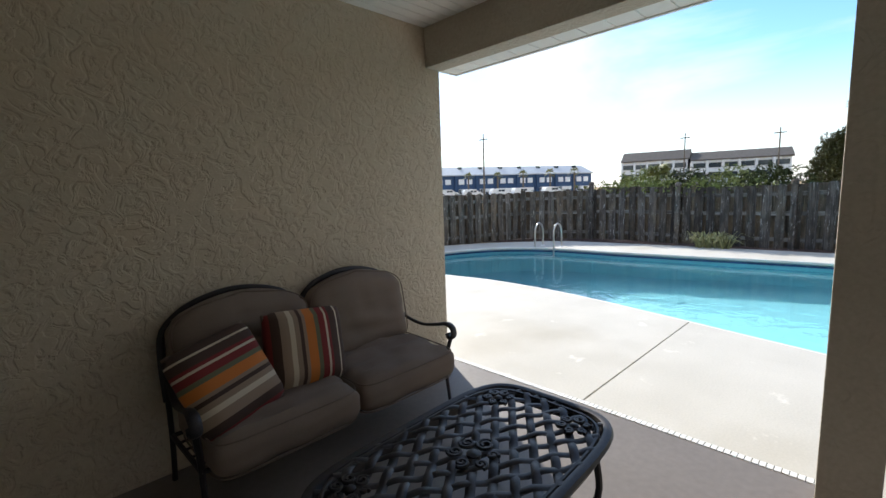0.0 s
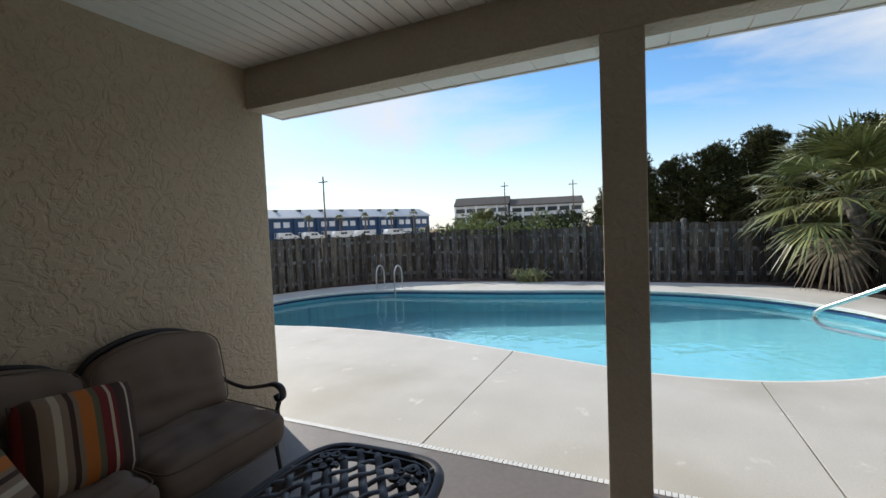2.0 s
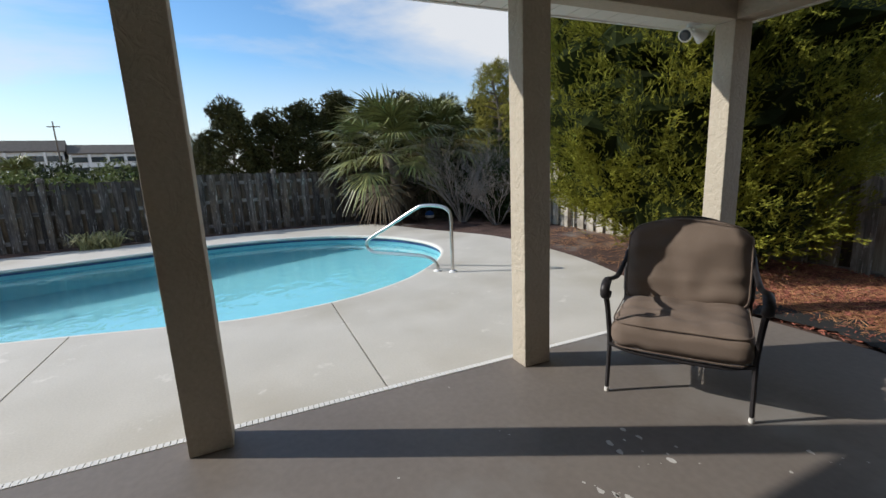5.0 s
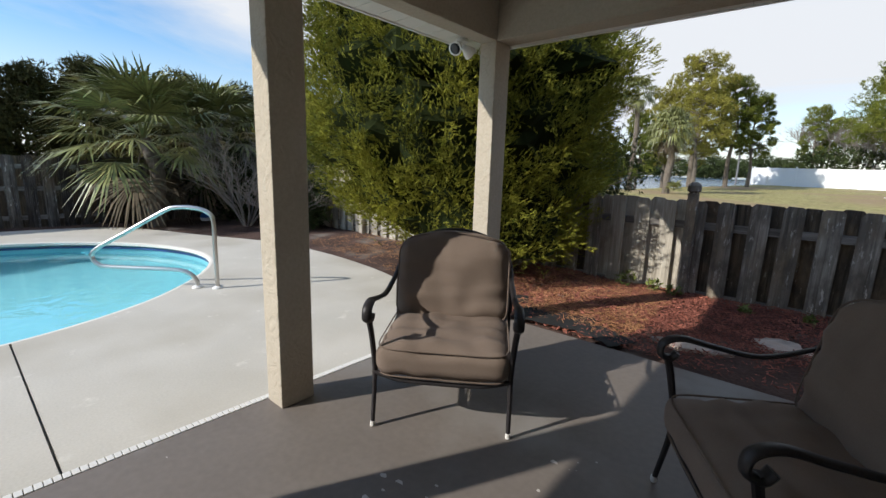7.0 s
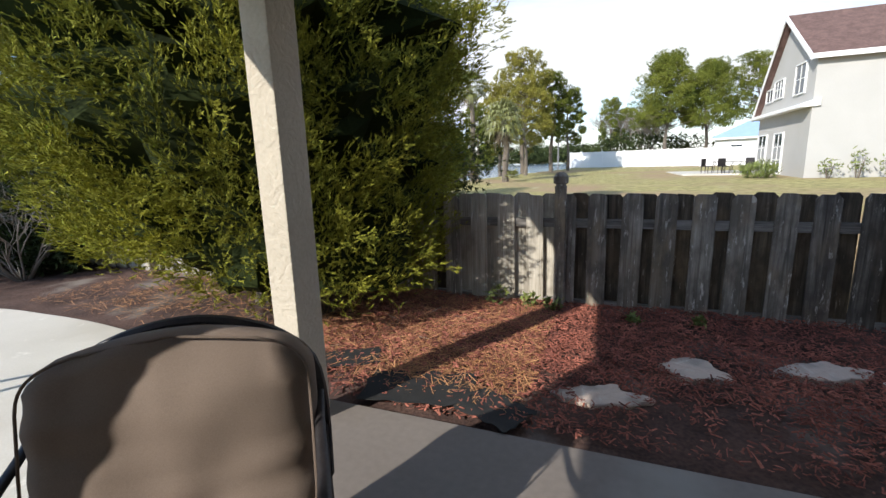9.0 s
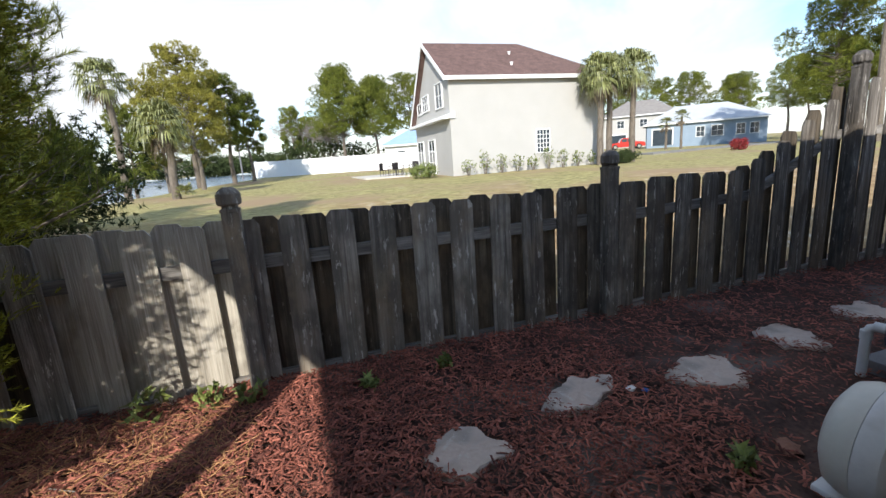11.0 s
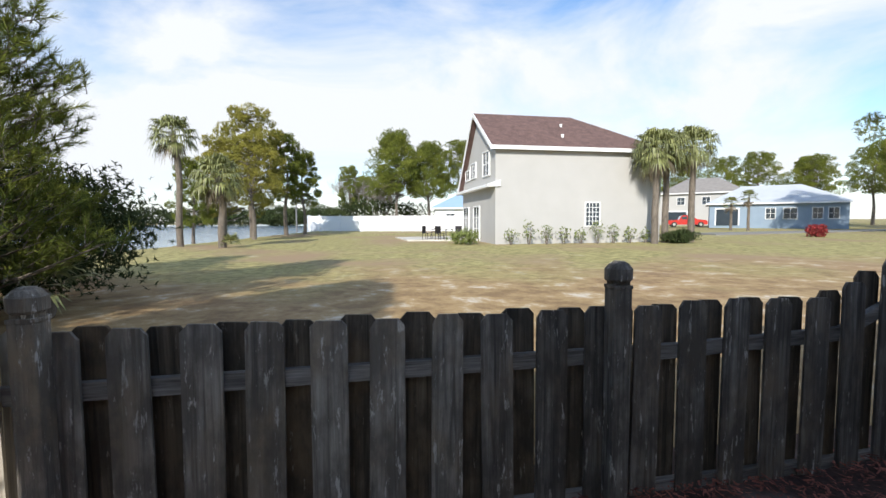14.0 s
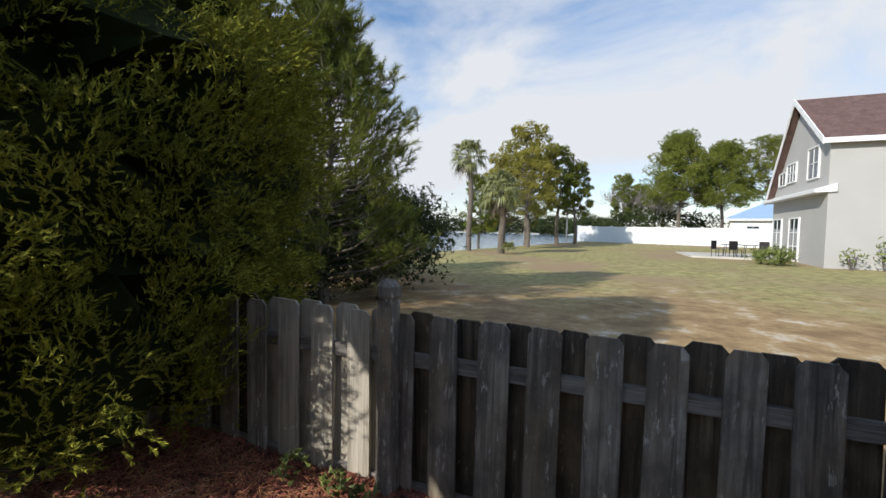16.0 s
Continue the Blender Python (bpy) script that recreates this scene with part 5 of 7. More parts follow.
def back_frame(parent, humps, x):
    bm = bmesh.new()
    pts = [(-x, 0.30, 0.5), (-x, 0.335, 0.74)]
    for a, b, h in humps:
        w = b - a
        for k in range(9):
            t = k / 8
            pts.append((a + w * t, 0.39 + 0.02 * math.sin(math.pi * t), 0.875 + h * math.sin(math.pi * t) ** 0.6))
    pts += [(x, 0.335, 0.74), (x, 0.30, 0.5)]
    tube(bm, smooth_path(pts, 3), 0.021, 8)
    for a, b, h in humps:
        n = max(3, int((b - a) / 0.09))
        for k in range(1, n):
            t = k / n
            tube(bm, [(a + (b - a) * t, 0.30, 0.31), (a + (b - a) * t, 0.345, 0.6), (a + (b - a) * t, 0.39, 0.875 + h * math.sin(math.pi * t) ** 0.6)], 0.006, 6)
    part("back_frame", bm, M_IRON, parent, smooth=True)


def club_chair(label, m):
    t = thing("patio_chair", label, "chair", m, "patio chairs")
    x = 0.385
    scroll_arm(t, -x, -1, 0.11)
    scroll_arm(t, x, 1, 0.11)
    seat_frame(t, 2 * x)
    back_frame(t, [(-x + 0.03, x - 0.03, 0.16)], x)
    cushion(t, "seat_cushion", pose(0, -0.05, 0.408, 2), 0.765, 0.69, 0.175, 3, puff=0.3)
    cushion(t, "back_cushion", pose(0, 0.255, 0.722, 78), 0.755, 0.55, 0.165, 5, 0.06, 0.45)
    return t


def loveseat(label, m):
    t = thing("loveseat", label, "sofa", m)
    x = 0.80
    scroll_arm(t, -x, -1)
    scroll_arm(t, x, 1)
    seat_frame(t, 2 * x)
    back_frame(t, [(-x + 0.03, 0, 0.165), (0, x - 0.03, 0.165)], x)
    for s in (-1, 1):
        cushion(t, "seat_cushion", pose(s * 0.39, -0.115, 0.395, 2), 0.785, 0.80, 0.19, 7 + s, puff=0.22)
        cushion(t, "back_cushion", pose(s * 0.39, 0.255, 0.707, 78), 0.785, 0.515, 0.18, 11 + s, 0.085, 0.42)
    return t


loveseat("dark-framed patio loveseat with brown cushions against the stucco wall", Matrix.LocRotScale((1.17, 2.36, 0), Euler((0, 0, radians(1))), (1, 0.78, 0.96)))
club_chair("dark scrolled patio chair with sunlit brown cushions", pose(1.813, -2.826, 0, 0, 0, 214.3))
club_chair("dark scrolled patio chair with brown cushions against the house", pose(0.06, -2.79, 0, 0, 0, 120))

M_STRIPE_X = stripe_material("striped pillow cloth", "X")
for m in (pose(1.02, 2.31, 0.66, 72, 4, -6), pose(0.56, 2.22, 0.645, 62, 0, 10) @ pose(0, 0, 0, 0, 0, 101)):
    t = thing("throw_pillow", "striped throw pillow in brown, red, orange and cream", "pillow", m, "sofa pillows")
    bm = cushion_bm(0.46, 0.44, 0.10, 0.045, 0.9, 8, 3, 0.004)
    part("cover", bm, M_STRIPE_X, t, smooth=True)
    rr = random.Random(3)
    for sx in (-1, 1):
        fr = bmesh.new()
        tube(fr, [(sx * 0.222, -0.21 + k * 0.021, 0.004 * math.sin(k * 2.1)) for k in range(21)], [0.007 + 0.003 * rr.random() for _ in range(21)], 6)
        part("fringe", fr, M_PIPING, t, "dark twisted edging")


def lattice_table(label, m, L, W):
    t = thing("coffee_table", label, "table", m)
    zt = 0.49

    def edge(a, k=1.0):
        c, s = math.cos(a), math.sin(a)
        return Vector((math.copysign(abs(c) ** 0.42, c) * L / 2 * k, math.copysign(abs(s) ** 0.42, s) * W / 2 * k, zt))

    N = 72
    loop = [edge(2 * math.pi * i / N) for i in range(N + 1)]
    part("rim", tube(bmesh.new(), loop, 0.024, 8, False, 0.8), M_IRON, t, smooth=True)
    part("inner_rim", tube(bmesh.new(), [edge(2 * math.pi * i / N, 0.92) + Vector((0, 0, 0.006)) for i in range(N + 1)], 0.010, 6, False), M_IRON, t, smooth=True)
    apron = bmesh.new()
    tube(apron, [edge(2 * math.pi * i / N, 0.965) + Vector((0, 0, -0.035)) for i in range(N + 1)], 0.014, 6, False, 1.8)
    part("apron", apron, M_IRON, t, smooth=True)

    def inside(p):
        return abs(p.x / (L / 2 * 0.97)) ** 4.76 + abs(p.y / (W / 2 * 0.97)) ** 4.76 <= 1

    for sg in (-1, 1):
        d = Vector((math.cos(0.62), sg * math.sin(0.62), 0))
        nrm = Vector((-d.y, d.x, 0))
        for k in range(-9, 10):
            o = nrm * k * 0.078
            run = [o + d * (j * 0.02) for j in range(-50, 51)]
            run = [p for p in run if inside(p)]
            if len(run) < 4:
                continue
            pts = [Vector((p.x, p.y, zt + 0.004 + 0.006 * sg * math.cos((p.dot(d)) / 0.0755 * math.pi + k * math.pi))) for p in run]
            part("lattice_bar", tube(bmesh.new(), pts, 0.0185, 6, True, 0.36), M_IRON, t, smooth=True)
    for cx, cy, s in ((0, 0, 1.0), (L * 0.36, W * 0.28, 0.7), (-L * 0.36, W * 0.28, 0.7), (L * 0.36, -W * 0.28, 0.7), (-L * 0.36, -W * 0.28, 0.7)):
        hub = part("rosette", lathe(bmesh.new(), [(0.03 * s, zt), (0.03 * s, zt + 0.016), (0.012, zt + 0.022)], Matrix.Translation((cx, cy, 0)), 12), M_IRON, t, "cast scroll rosette", True)
        for i in range(6):
            a = i * math.pi / 3
            bm = bmesh.new()
            c = Vector((cx + math.cos(a) * 0.075 * s, cy + math.sin(a) * 0.075 * s, zt + 0.014))
            tube(bm, [c + Vector((math.cos(q) * 0.038 * s * (1 - q / 14), math.sin(q) * 0.038 * s * (1 - q / 14), 0)) for q in [a + j * 0.45 for j in range(22)]], 0.008, 6)
            part("scroll", bm, M_IRON, hub, smooth=True)
    for sx in (-1, 1):
        for sy in (-1, 1):
            x, y = sx * (L / 2 - 0.10), sy * (W / 2 - 0.09)
            part("leg", tube(bmesh.new(), smooth_path([(x, y, zt - 0.02), (x, y, 0.36), (x + sx * 0.012, y + sy * 0.012, 0.2), (x - sx * 0.01, y - sy * 0.01, 0.06), (x + sx * 0.015, y + sy * 0.015, 0.0)], 4), 0.016, 8), M_IRON, t, smooth=True)
    return t


lattice_table("dark cast-metal coffee table with woven lattice top", pose(1.08, 1.06, 0, 0, 0, 2), 1.22, 0.72)

# bare spots in the floor paint
r = random.Random(5)
for cx, cy, n, spread in ((1.43, -2.03, 12, 0.16), (1.29, -1.66, 8, 0.14), (0.95, -2.75, 5, 0.2), (1.9, -1.5, 3, 0.3), (1.5, -0.8, 4, 0.5), (0.9, -2.2, 4, 0.4)):
    bm = bmesh.new()
    for i in range(n):
        x, y, s = cx + r.gauss(0, spread * 0.6), cy + r.gauss(0, spread * 0.4), r.choice((0.004, 0.006, 0.010, 0.022))
        k = [bm.verts.new((x + s * math.cos(a) * r.uniform(0.5, 1.5), y + s * math.sin(a) * r.uniform(0.3, 1), 0.0012)) for a in [j * 0.9 for j in range(7)]]
        bm.faces.new(k)
    structure("floor_chips", bm, M_CHIP, "pale chipped spots in the porch floor paint", "paint chips")

# ---------- pool fittings ----------
hr = thing("pool_handrail", "bent stainless steel pool handrail", "handrail")
b1, b2, d = Vector((5.32, -2.82, 0)), Vector((5.49, -2.66, 0)), Vector((0.75, 0.66, 0))
path = smooth_path([b1, b1 + Vector((0, 0, 0.45)), b1 + Vector((0, 0, 0.78)), b1 + d * 0.05 + Vector((0, 0, 0.88)), b1 + d * 0.2 + Vector((0, 0, 0.93)), b1 + d * 0.42 + Vector((0, 0, 0.93)), b1 + d * 0.56 + Vector((0, 0, 0.88)), b1 + d * 1.0 + Vector((0, 0, 0.63)), b1 + d * 1.34 + Vector((0, 0, 0.44)), b1 + d * 1.42 + Vector((0, 0, 0.34)), b1 + d * 1.36 + Vector((0, 0, 0.25)), b1 + d * 1.2 + Vector((0, 0, 0.22)), b2 + d * 0.28 + Vector((0, 0, 0.21)), b2 + d * 0.08 + Vector((0, 0, 0.17)), b2 + Vector((0, 0, 0.08)), b2], 6)
part("rail", tube(bmesh.new(), path, 0.024, 12), M_STEEL, hr, smooth=True)
for b in (b1, b2):
    part("escutcheon", lathe(bmesh.new(), [(0.058, 0.0), (0.056, 0.012), (0.034, 0.026), (0.03, 0.03)], Matrix.Translation(b), 20), M_WHITE, hr, "white base ring", True)
lad = thing("pool_ladder", "pair of steel ladder rails at the deep end", "ladder")
for y in (6.42, 5.86):
    o = Vector((10.02, y, 0))
    path = smooth_path([o, o + Vector((0, 0, 0.40)), o + Vector((-0.08, 0, 0.58)), o + Vector((-0.22, 0, 0.62)), o + Vector((-0.34, 0, 0.52)), o + Vector((-0.38, 0, 0.3)), o + Vector((-0.38, 0, -0.6))], 6)
    part("rail", tube(bmesh.new(), path, 0.022, 10), M_STEEL, lad, smooth=True)
    part("escutcheon", lathe(bmesh.new(), [(0.05, 0.0), (0.03, 0.025)], Matrix.Translation(o), 16), M_WHITE, lad, "white base ring")
for z in (-0.3, -0.55):
    part("tread", B(9.58, 5.87, z - 0.02, 9.68, 6.41, z + 0.01, bevel=0.006), M_WHITE, lad)

# waterline tiles, each its own piece, along the far side of the pool
TILES = thing("waterline_tiles", "row of navy waterline tiles below the pool lip", "tiles", kind="structure")
loop, acc, tile_me = pool_loop, 0.0, None
cum = [0.0]
for i in range(len(loop)):
    a, b = loop[i], loop[(i + 1) % len(loop)]
    cum.append(cum[-1] + math.hypot(b[0] - a[0], b[1] - a[1]))
count = int(cum[-1] / 0.155)
tile_bm = B(-0.0755, -0.004, -0.018, 0.0755, 0.004, 0.018)
tile_ob = mesh_object("tile", tile_bm, M_TILE)
tile_me = tile_ob.data
bpy.data.objects.remove(tile_ob)
for k in range(count):
    s = (k + 0.5) * cum[-1] / count
    i = max(j for j in range(len(loop)) if cum[j] <= s)
    a, b = Vector(loop[i]), Vector(loop[(i + 1) % len(loop)])
    p = a.lerp(b, (s - cum[i]) / max(1e-6, cum[i + 1] - cum[i]))
    o = new("tile", tile_me)
    o.parent = TILES
    o.matrix_basis = pose(p.x, p.y, -0.098, 0, 0, math.degrees(math.atan2(b.y - a.y, b.x - a.x)))

# twin floodlight under the eaves
fl = thing("floodlight", "white twin floodlight under the porch eaves", "outdoor light", pose(2.83, -4.12, 2.62))
part("base", lathe(bmesh.new(), [(0.055, -0.03), (0.055, 0.0)], None, 16), M_WHITE, fl)
for s in (-1, 1):
    m = pose(0, s * 0.07, -0.085, 60 * s, 25, 0)
    hd = part("lamp_head", lathe(bmesh.new(), [(0.02, 0.06), (0.032, 0.03), (0.058, -0.03), (0.062, -0.05), (0.05, -0.052)], m, 18), M_WHITE, fl, smooth=True)
    part("lens", lathe(bmesh.new(), [(0.048, -0.054), (0.03, -0.062), (0.005, -0.064)], m, 18), M_DARKGLASS, hd, "clear lamp face")
    part("arm", tube(bmesh.new(), [(0, 0, -0.02), (0, s * 0.04, -0.05), (0, s * 0.06, -0.07)], 0.01, 6), M_WHITE, fl)

# ---------- side yard ----------
def stone(cx, cy, w, d, seed, rz):
    r = random.Random(seed)
    n = 34
    o = r.uniform(0, 50)
    prof = []
    for i in range(n):
        a = 2 * math.pi * i / n
        k = 1.0 + 0.62 * noise.noise((math.cos(a) * 1.2 + o, math.sin(a) * 1.2, 0)) + 0.16 * noise.noise((math.cos(a) * 3.5 + o, math.sin(a) * 3.5, 4)) + r.uniform(-0.02, 0.02)
        prof.append((math.cos(a) * w * 0.42 * k, math.sin(a) * d * 0.37 * k))
    bm = bmesh.new()
    lo = [bm.verts.new((x, y, -0.03)) for x, y in prof]
    hi = [bm.verts.new((x, y, 0.012 + r.uniform(-0.004, 0.006))) for x, y in prof]
    top = [bm.verts.new((x * 0.95, y * 0.95, 0.024 + r.uniform(-0.003, 0.003))) for x, y in prof]
    c = bm.verts.new((0, 0, 0.027))
    for i in range(n):
        j = (i + 1) % n
        bm.faces.new((lo[i], lo[j], hi[j], hi[i]))
        bm.faces.new((hi[i], hi[j], top[j], top[i]))
        bm.faces.new((top[i], top[j], c))
    ob = mesh_object("stepping_stone", bm, M_STONE)
    ob.matrix_basis = pose(cx, cy, -0.036, 0, 0, rz)
    return tagged(ob, "irregular pale flagstone stepping stone set in mulch", "stepping stone", "stepping stones")


def flakes(name, label, regions, n, mat, seed, lo, hi, wlo, whi, kind="stuff"):
    """Loose chips or needles lying over plan regions (x0, x1, y0, y1, weight function)."""
    r = random.Random(seed)
    V, F = [], []
    while len(F) < n * 2:
        x0, x1, y0, y1, keep = regions[r.randrange(len(regions))]
        x, y = r.uniform(x0, x1), r.uniform(y0, y1)
        if r.random() > keep(x, y):
            continue
        L, w, a, tilt = r.uniform(lo, hi), r.uniform(wlo, whi), r.uniform(0, 6.283), r.uniform(-0.35, 0.35)
        z = -0.022 + 0.035 * noise.noise((x, y, 1.3)) + r.uniform(0.0, 0.03)
        d = Vector((math.cos(a) * math.cos(tilt), math.sin(a) * math.cos(tilt), math.sin(tilt))) * L / 2
        s = Vector((-math.sin(a), math.cos(a), r.uniform(-0.4, 0.4))) * w / 2
        c = Vector((x, y, z + abs(d.z) * 0.6))
        b = len(V)
        up = Vector((0, 0, w * 0.25))
        V += [c - d - s * 0.6, c - d + s * 0.7, c + d + s * 0.8, c + d - s * 0.5, c + up + s * 0.1]
        F += [(b, b + 1, b + 4), (b + 1, b + 2, b + 4), (b + 2, b + 3, b + 4), (b + 3, b, b + 4)]
    return tagged(array_object(name, V, F, mat), label, "mulch", kind=kind)


def bed_edge(x):
    return -4.45 if x < 2.6 else -4.55 - 0.12 * min(4.0, x - 2.6)


STONES = ((0.84, -5.04, 0.60, 0.39, 20), (0.22, -5.61, 0.54, 0.45, -30), (-0.62, -5.85, 0.58, 0.41, 30), (-1.52, -5.71, 0.54, 0.58, 10), (-2.44, -5.86, 0.52, 0.58, -20), (-3.46, -5.89, 0.52, 0.60, 15), (-4.5, -5.90, 0.52, 0.58, -10), (-5.4, -5.80, 0.50, 0.52, 25))


def mulch_keep(x, y):
    if any((x - q[0]) ** 2 + (y - q[1]) ** 2 < 0.028 for q in STONES):
        return 0.0
    if y > bed_edge(x) - 0.05:
        return 0.0
    base = 0.35 + 0.65 * min(1.0, max(0.0, (-4.75 - y) / 0.7))
    if x < 0.2:
        base *= 0.5 + 0.25 * min(1.0, max(0.0, (-5.0 - y) / 0.4))
    return max(0.0, min(1.0, base + 0.55 * noise.noise((x * 1.3, y * 1.3, 9.0))))


def straw_keep(x, y):
    return 0.0 if y > bed_edge(x) - 0.1 else max(0.0, 0.75 + noise.noise((x * 1.1, y * 1.1, 2.0)))


flakes("bark_mulch", "red-brown shredded bark mulch over the side yard", [(-6.4, 3.4, -7.0, -4.5, mulch_keep), (-1.2, 3.4, -7.0, -4.5, mulch_keep)], 86000, M_CHIPS, 12, 0.014, 0.065, 0.006, 0.022)
flakes("pine_straw", "dry orange needles and twigs below the cedar", [(1.3, 7.5, -6.8, -4.6, straw_keep), (1.3, 3.6, -6.8, -4.8, straw_keep)], 15000, M_STRAW, 13, 0.05, 0.16, 0.004, 0.010)
for i, (x, y, w, d, rz) in enumerate(STONES):
    stone(x, y, w, d, 100 + i, rz)
flakes("twig_litter", "pale broken twigs on the litter below the cedar", [(1.9, 4.6, -6.7, -4.9, lambda x, y: 1.0)], 60, M_TWIG, 15, 0.08, 0.28, 0.006, 0.014)
# dark weed cloth showing at the slab's edge
for i, (x, y, w, d, rz) in enumerate(((2.0, -4.72, 0.75, 0.42, 12), (1.45, -4.62, 0.42, 0.3, -25), (2.75, -4.95, 0.55, 0.3, 30))):
    bm = bmesh.new()
    bmesh.ops.create_grid(bm, x_segments=12, y_segments=8, size=0.5)
    for v in bm.verts:
        rag = 1 + 0.18 * noise.noise((v.co.x * 6 + i, v.co.y * 6, 0))
        v.co = Vector((v.co.x * w * rag, v.co.y * d * rag, 0.012 + 0.016 * noise.noise((v.co.x * 5, v.co.y * 5, i))))
    bmesh.ops.solidify(bm, geom=list(bm.faces), thickness=0.004)
    ob = mesh_object("weed_cloth", bm, M_RUBBER, True)
    ob.matrix_basis = pose(x, y, 0.0, 0, 0, rz)
    tagged(ob, "torn black weed cloth showing through the mulch", "weed cloth", "weed cloth")
for i, (x, y, s) in enumerate(((1.6, -6.62, 0.9), (1.35, -6.6, 0.7), (1.95, -6.64, 1.1), (0.05, -6.5, 0.5), (-0.9, -5.0, 0.5), (0.6, -6.45, 0.45))):
    put(bush("weed", "small green weed at the foot of the fence", "weed", 0.11 * s, 0.1 * s, 0.22 * s, 200 + i, M_LIMELEAF, 22, 0.06, 0.035, 3), x, y, -0.03)


# ---------- pool equipment ----------
def pipe(parent, pts, r=0.027, name="pipe", mat=None, label=""):
    """White pipe with swollen sockets at each bend."""
    pts = [Vector(p) for p in pts]
    dense = [pts[0]]
    for i in range(1, len(pts) - 1):
        a, b, c = pts[i - 1], pts[i], pts[i + 1]
        for t in (0, 0.5, 1):
            u = b + (a - b).normalized() * 0.045
            w = b + (c - b).normalized() * 0.045
            dense.append(u.lerp(b, t * 0.72).lerp(b.lerp(w, 0.28 + t * 0.72), t))
    dense.append(pts[-1])
    ob = part(name, tube(bmesh.new(), dense, r, 12), mat or M_PVC, parent, label, True)
    for i in range(1, len(pts) - 1):
        for e in (pts[i - 1], pts[i + 1]):
            dv = (e - pts[i]).normalized()
            part("socket", tube(bmesh.new(), [pts[i] + dv * 0.03, pts[i] + dv * 0.085], r * 1.22, 12), mat or M_PVC, ob, smooth=True)
    return ob


pad = structure("equipment_pad", B(-3.82, -5.39, -0.06, -2.39, -4.46, 0.035, bevel=0.01), M_PAD, "grey equipment pad", "pad")
tank = thing("sand_filter", "cream round pool filter tank with black valve head", "pool filter", pose(-3.39, -4.80, 0.035))
part("tank", lathe(bmesh.new(), [(0.22, 0.0), (0.29, 0.05), (0.325, 0.18), (0.33, 0.5), (0.32, 0.62), (0.27, 0.74), (0.17, 0.81), (0.10, 0.83)], None, 36), M_TANK, tank, smooth=True)
part("collar", lathe(bmesh.new(), [(0.13, 0.815), (0.135, 0.83), (0.135, 0.87), (0.11, 0.885)], None, 24), M_BLACKPL, tank, smooth=True)
valve = part("valve_head", lathe(bmesh.new(), [(0.10, 0.885), (0.105, 0.93), (0.10, 1.06), (0.075, 1.09), (0.04, 1.10)], None, 24), M_BLACKPL, tank, smooth=True)
part("handle", tube(bmesh.new(), [(-0.10, 0.05, 1.15), (0, 0, 1.125), (0.11, -0.06, 1.155)], [0.012, 0.02, 0.012], 8), M_BLACKPL, valve, smooth=True)
part("gauge", lathe(bmesh.new(), [(0.028, 0), (0.03, 0.02), (0.02, 0.026)], pose(0.08, -0.08, 1.10, -50, 40, 0), 14), M_STEEL, valve, "small pressure gauge")
part("foot", lathe(bmesh.new(), [(0.24, 0.0), (0.23, 0.05)], None, 24), M_BLACKPL, tank)

pump = thing("pool_pump", "dark grey pool pump with a clear strainer lid", "pump", pose(-2.79, -5.20, 0.035))
part("strainer_body", lathe(bmesh.new(), [(0.10, 0.0), (0.12, 0.05), (0.135, 0.18), (0.135, 0.30), (0.12, 0.33)], None, 24), M_GREYPL, pump, smooth=True)
part("strainer_lid", lathe(bmesh.new(), [(0.145, 0.33), (0.15, 0.345), (0.15, 0.365), (0.12, 0.375)], None, 24), M_BLACKPL, pump, smooth=True)
part("lid_window", lathe(bmesh.new(), [(0.115, 0.374), (0.10, 0.384), (0.02, 0.388)], None, 24), M_PAD, pump, "clear grey lid window", True)
for s in (-1, 1):
    part("lid_knob", B(s * 0.13 - 0.02, -0.02 + s * 0.07, 0.345, s * 0.13 + 0.02, 0.02 + s * 0.07, 0.385, bevel=0.006), M_BLACKPL, pump)
part("motor", lathe(bmesh.new(), [(0.05, -0.02), (0.085, 0.0), (0.09, 0.28), (0.06, 0.31)], pose(-0.12, 0.0, 0.16, 0, -90, 0), 20), M_GREYPL, pump, smooth=True)
part("volute", B(-0.16, -0.09, 0.03, -0.08, 0.09, 0.31, bevel=0.03), M_GREYPL, pump)

plumb = thing("pvc_plumbing", "white pvc pool plumbing with a navy diverter valve", "plumbing", pose(-0.07, -0.36, 0))
pipe(plumb, [(-2.86, -4.84, 0.30), (-2.86, -4.84, 1.07), (-2.95, -4.70, 1.08), (-3.20, -4.46, 1.08)])
pipe(plumb, [(-2.20, -4.40, 0.02), (-2.22, -4.43, 0.10), (-2.62, -4.55, 0.14), (-2.62, -4.55, 1.0), (-2.80, -4.52, 1.02), (-3.22, -4.42, 1.02)])
for z, h, rr in ((0.36, 0.05, 0.042), (0.43, 0.12, 0.046), (0.68, 0.12, 0.05), (0.80, 0.05, 0.044), (0.88, 0.05, 0.038)):
    part("union", lathe(bmesh.new(), [(rr * 0.9, 0.0), (rr, 0.008), (rr, h - 0.008), (rr * 0.9, h)], Matrix.Translation((-2.62, -4.55, z)), 14), M_PVC, plumb, smooth=True)
part("band", lathe(bmesh.new(), [(0.047, 0.0), (0.047, 0.055)], Matrix.Translation((-2.62, -4.55, 0.585)), 16), M_NAVY, plumb, "navy check-valve band")
part("check_valve", lathe(bmesh.new(), [(0.044, 0.0), (0.044, 0.14)], Matrix.Translation((-2.62, -4.55, 0.545)), 16), M_PVC, plumb)
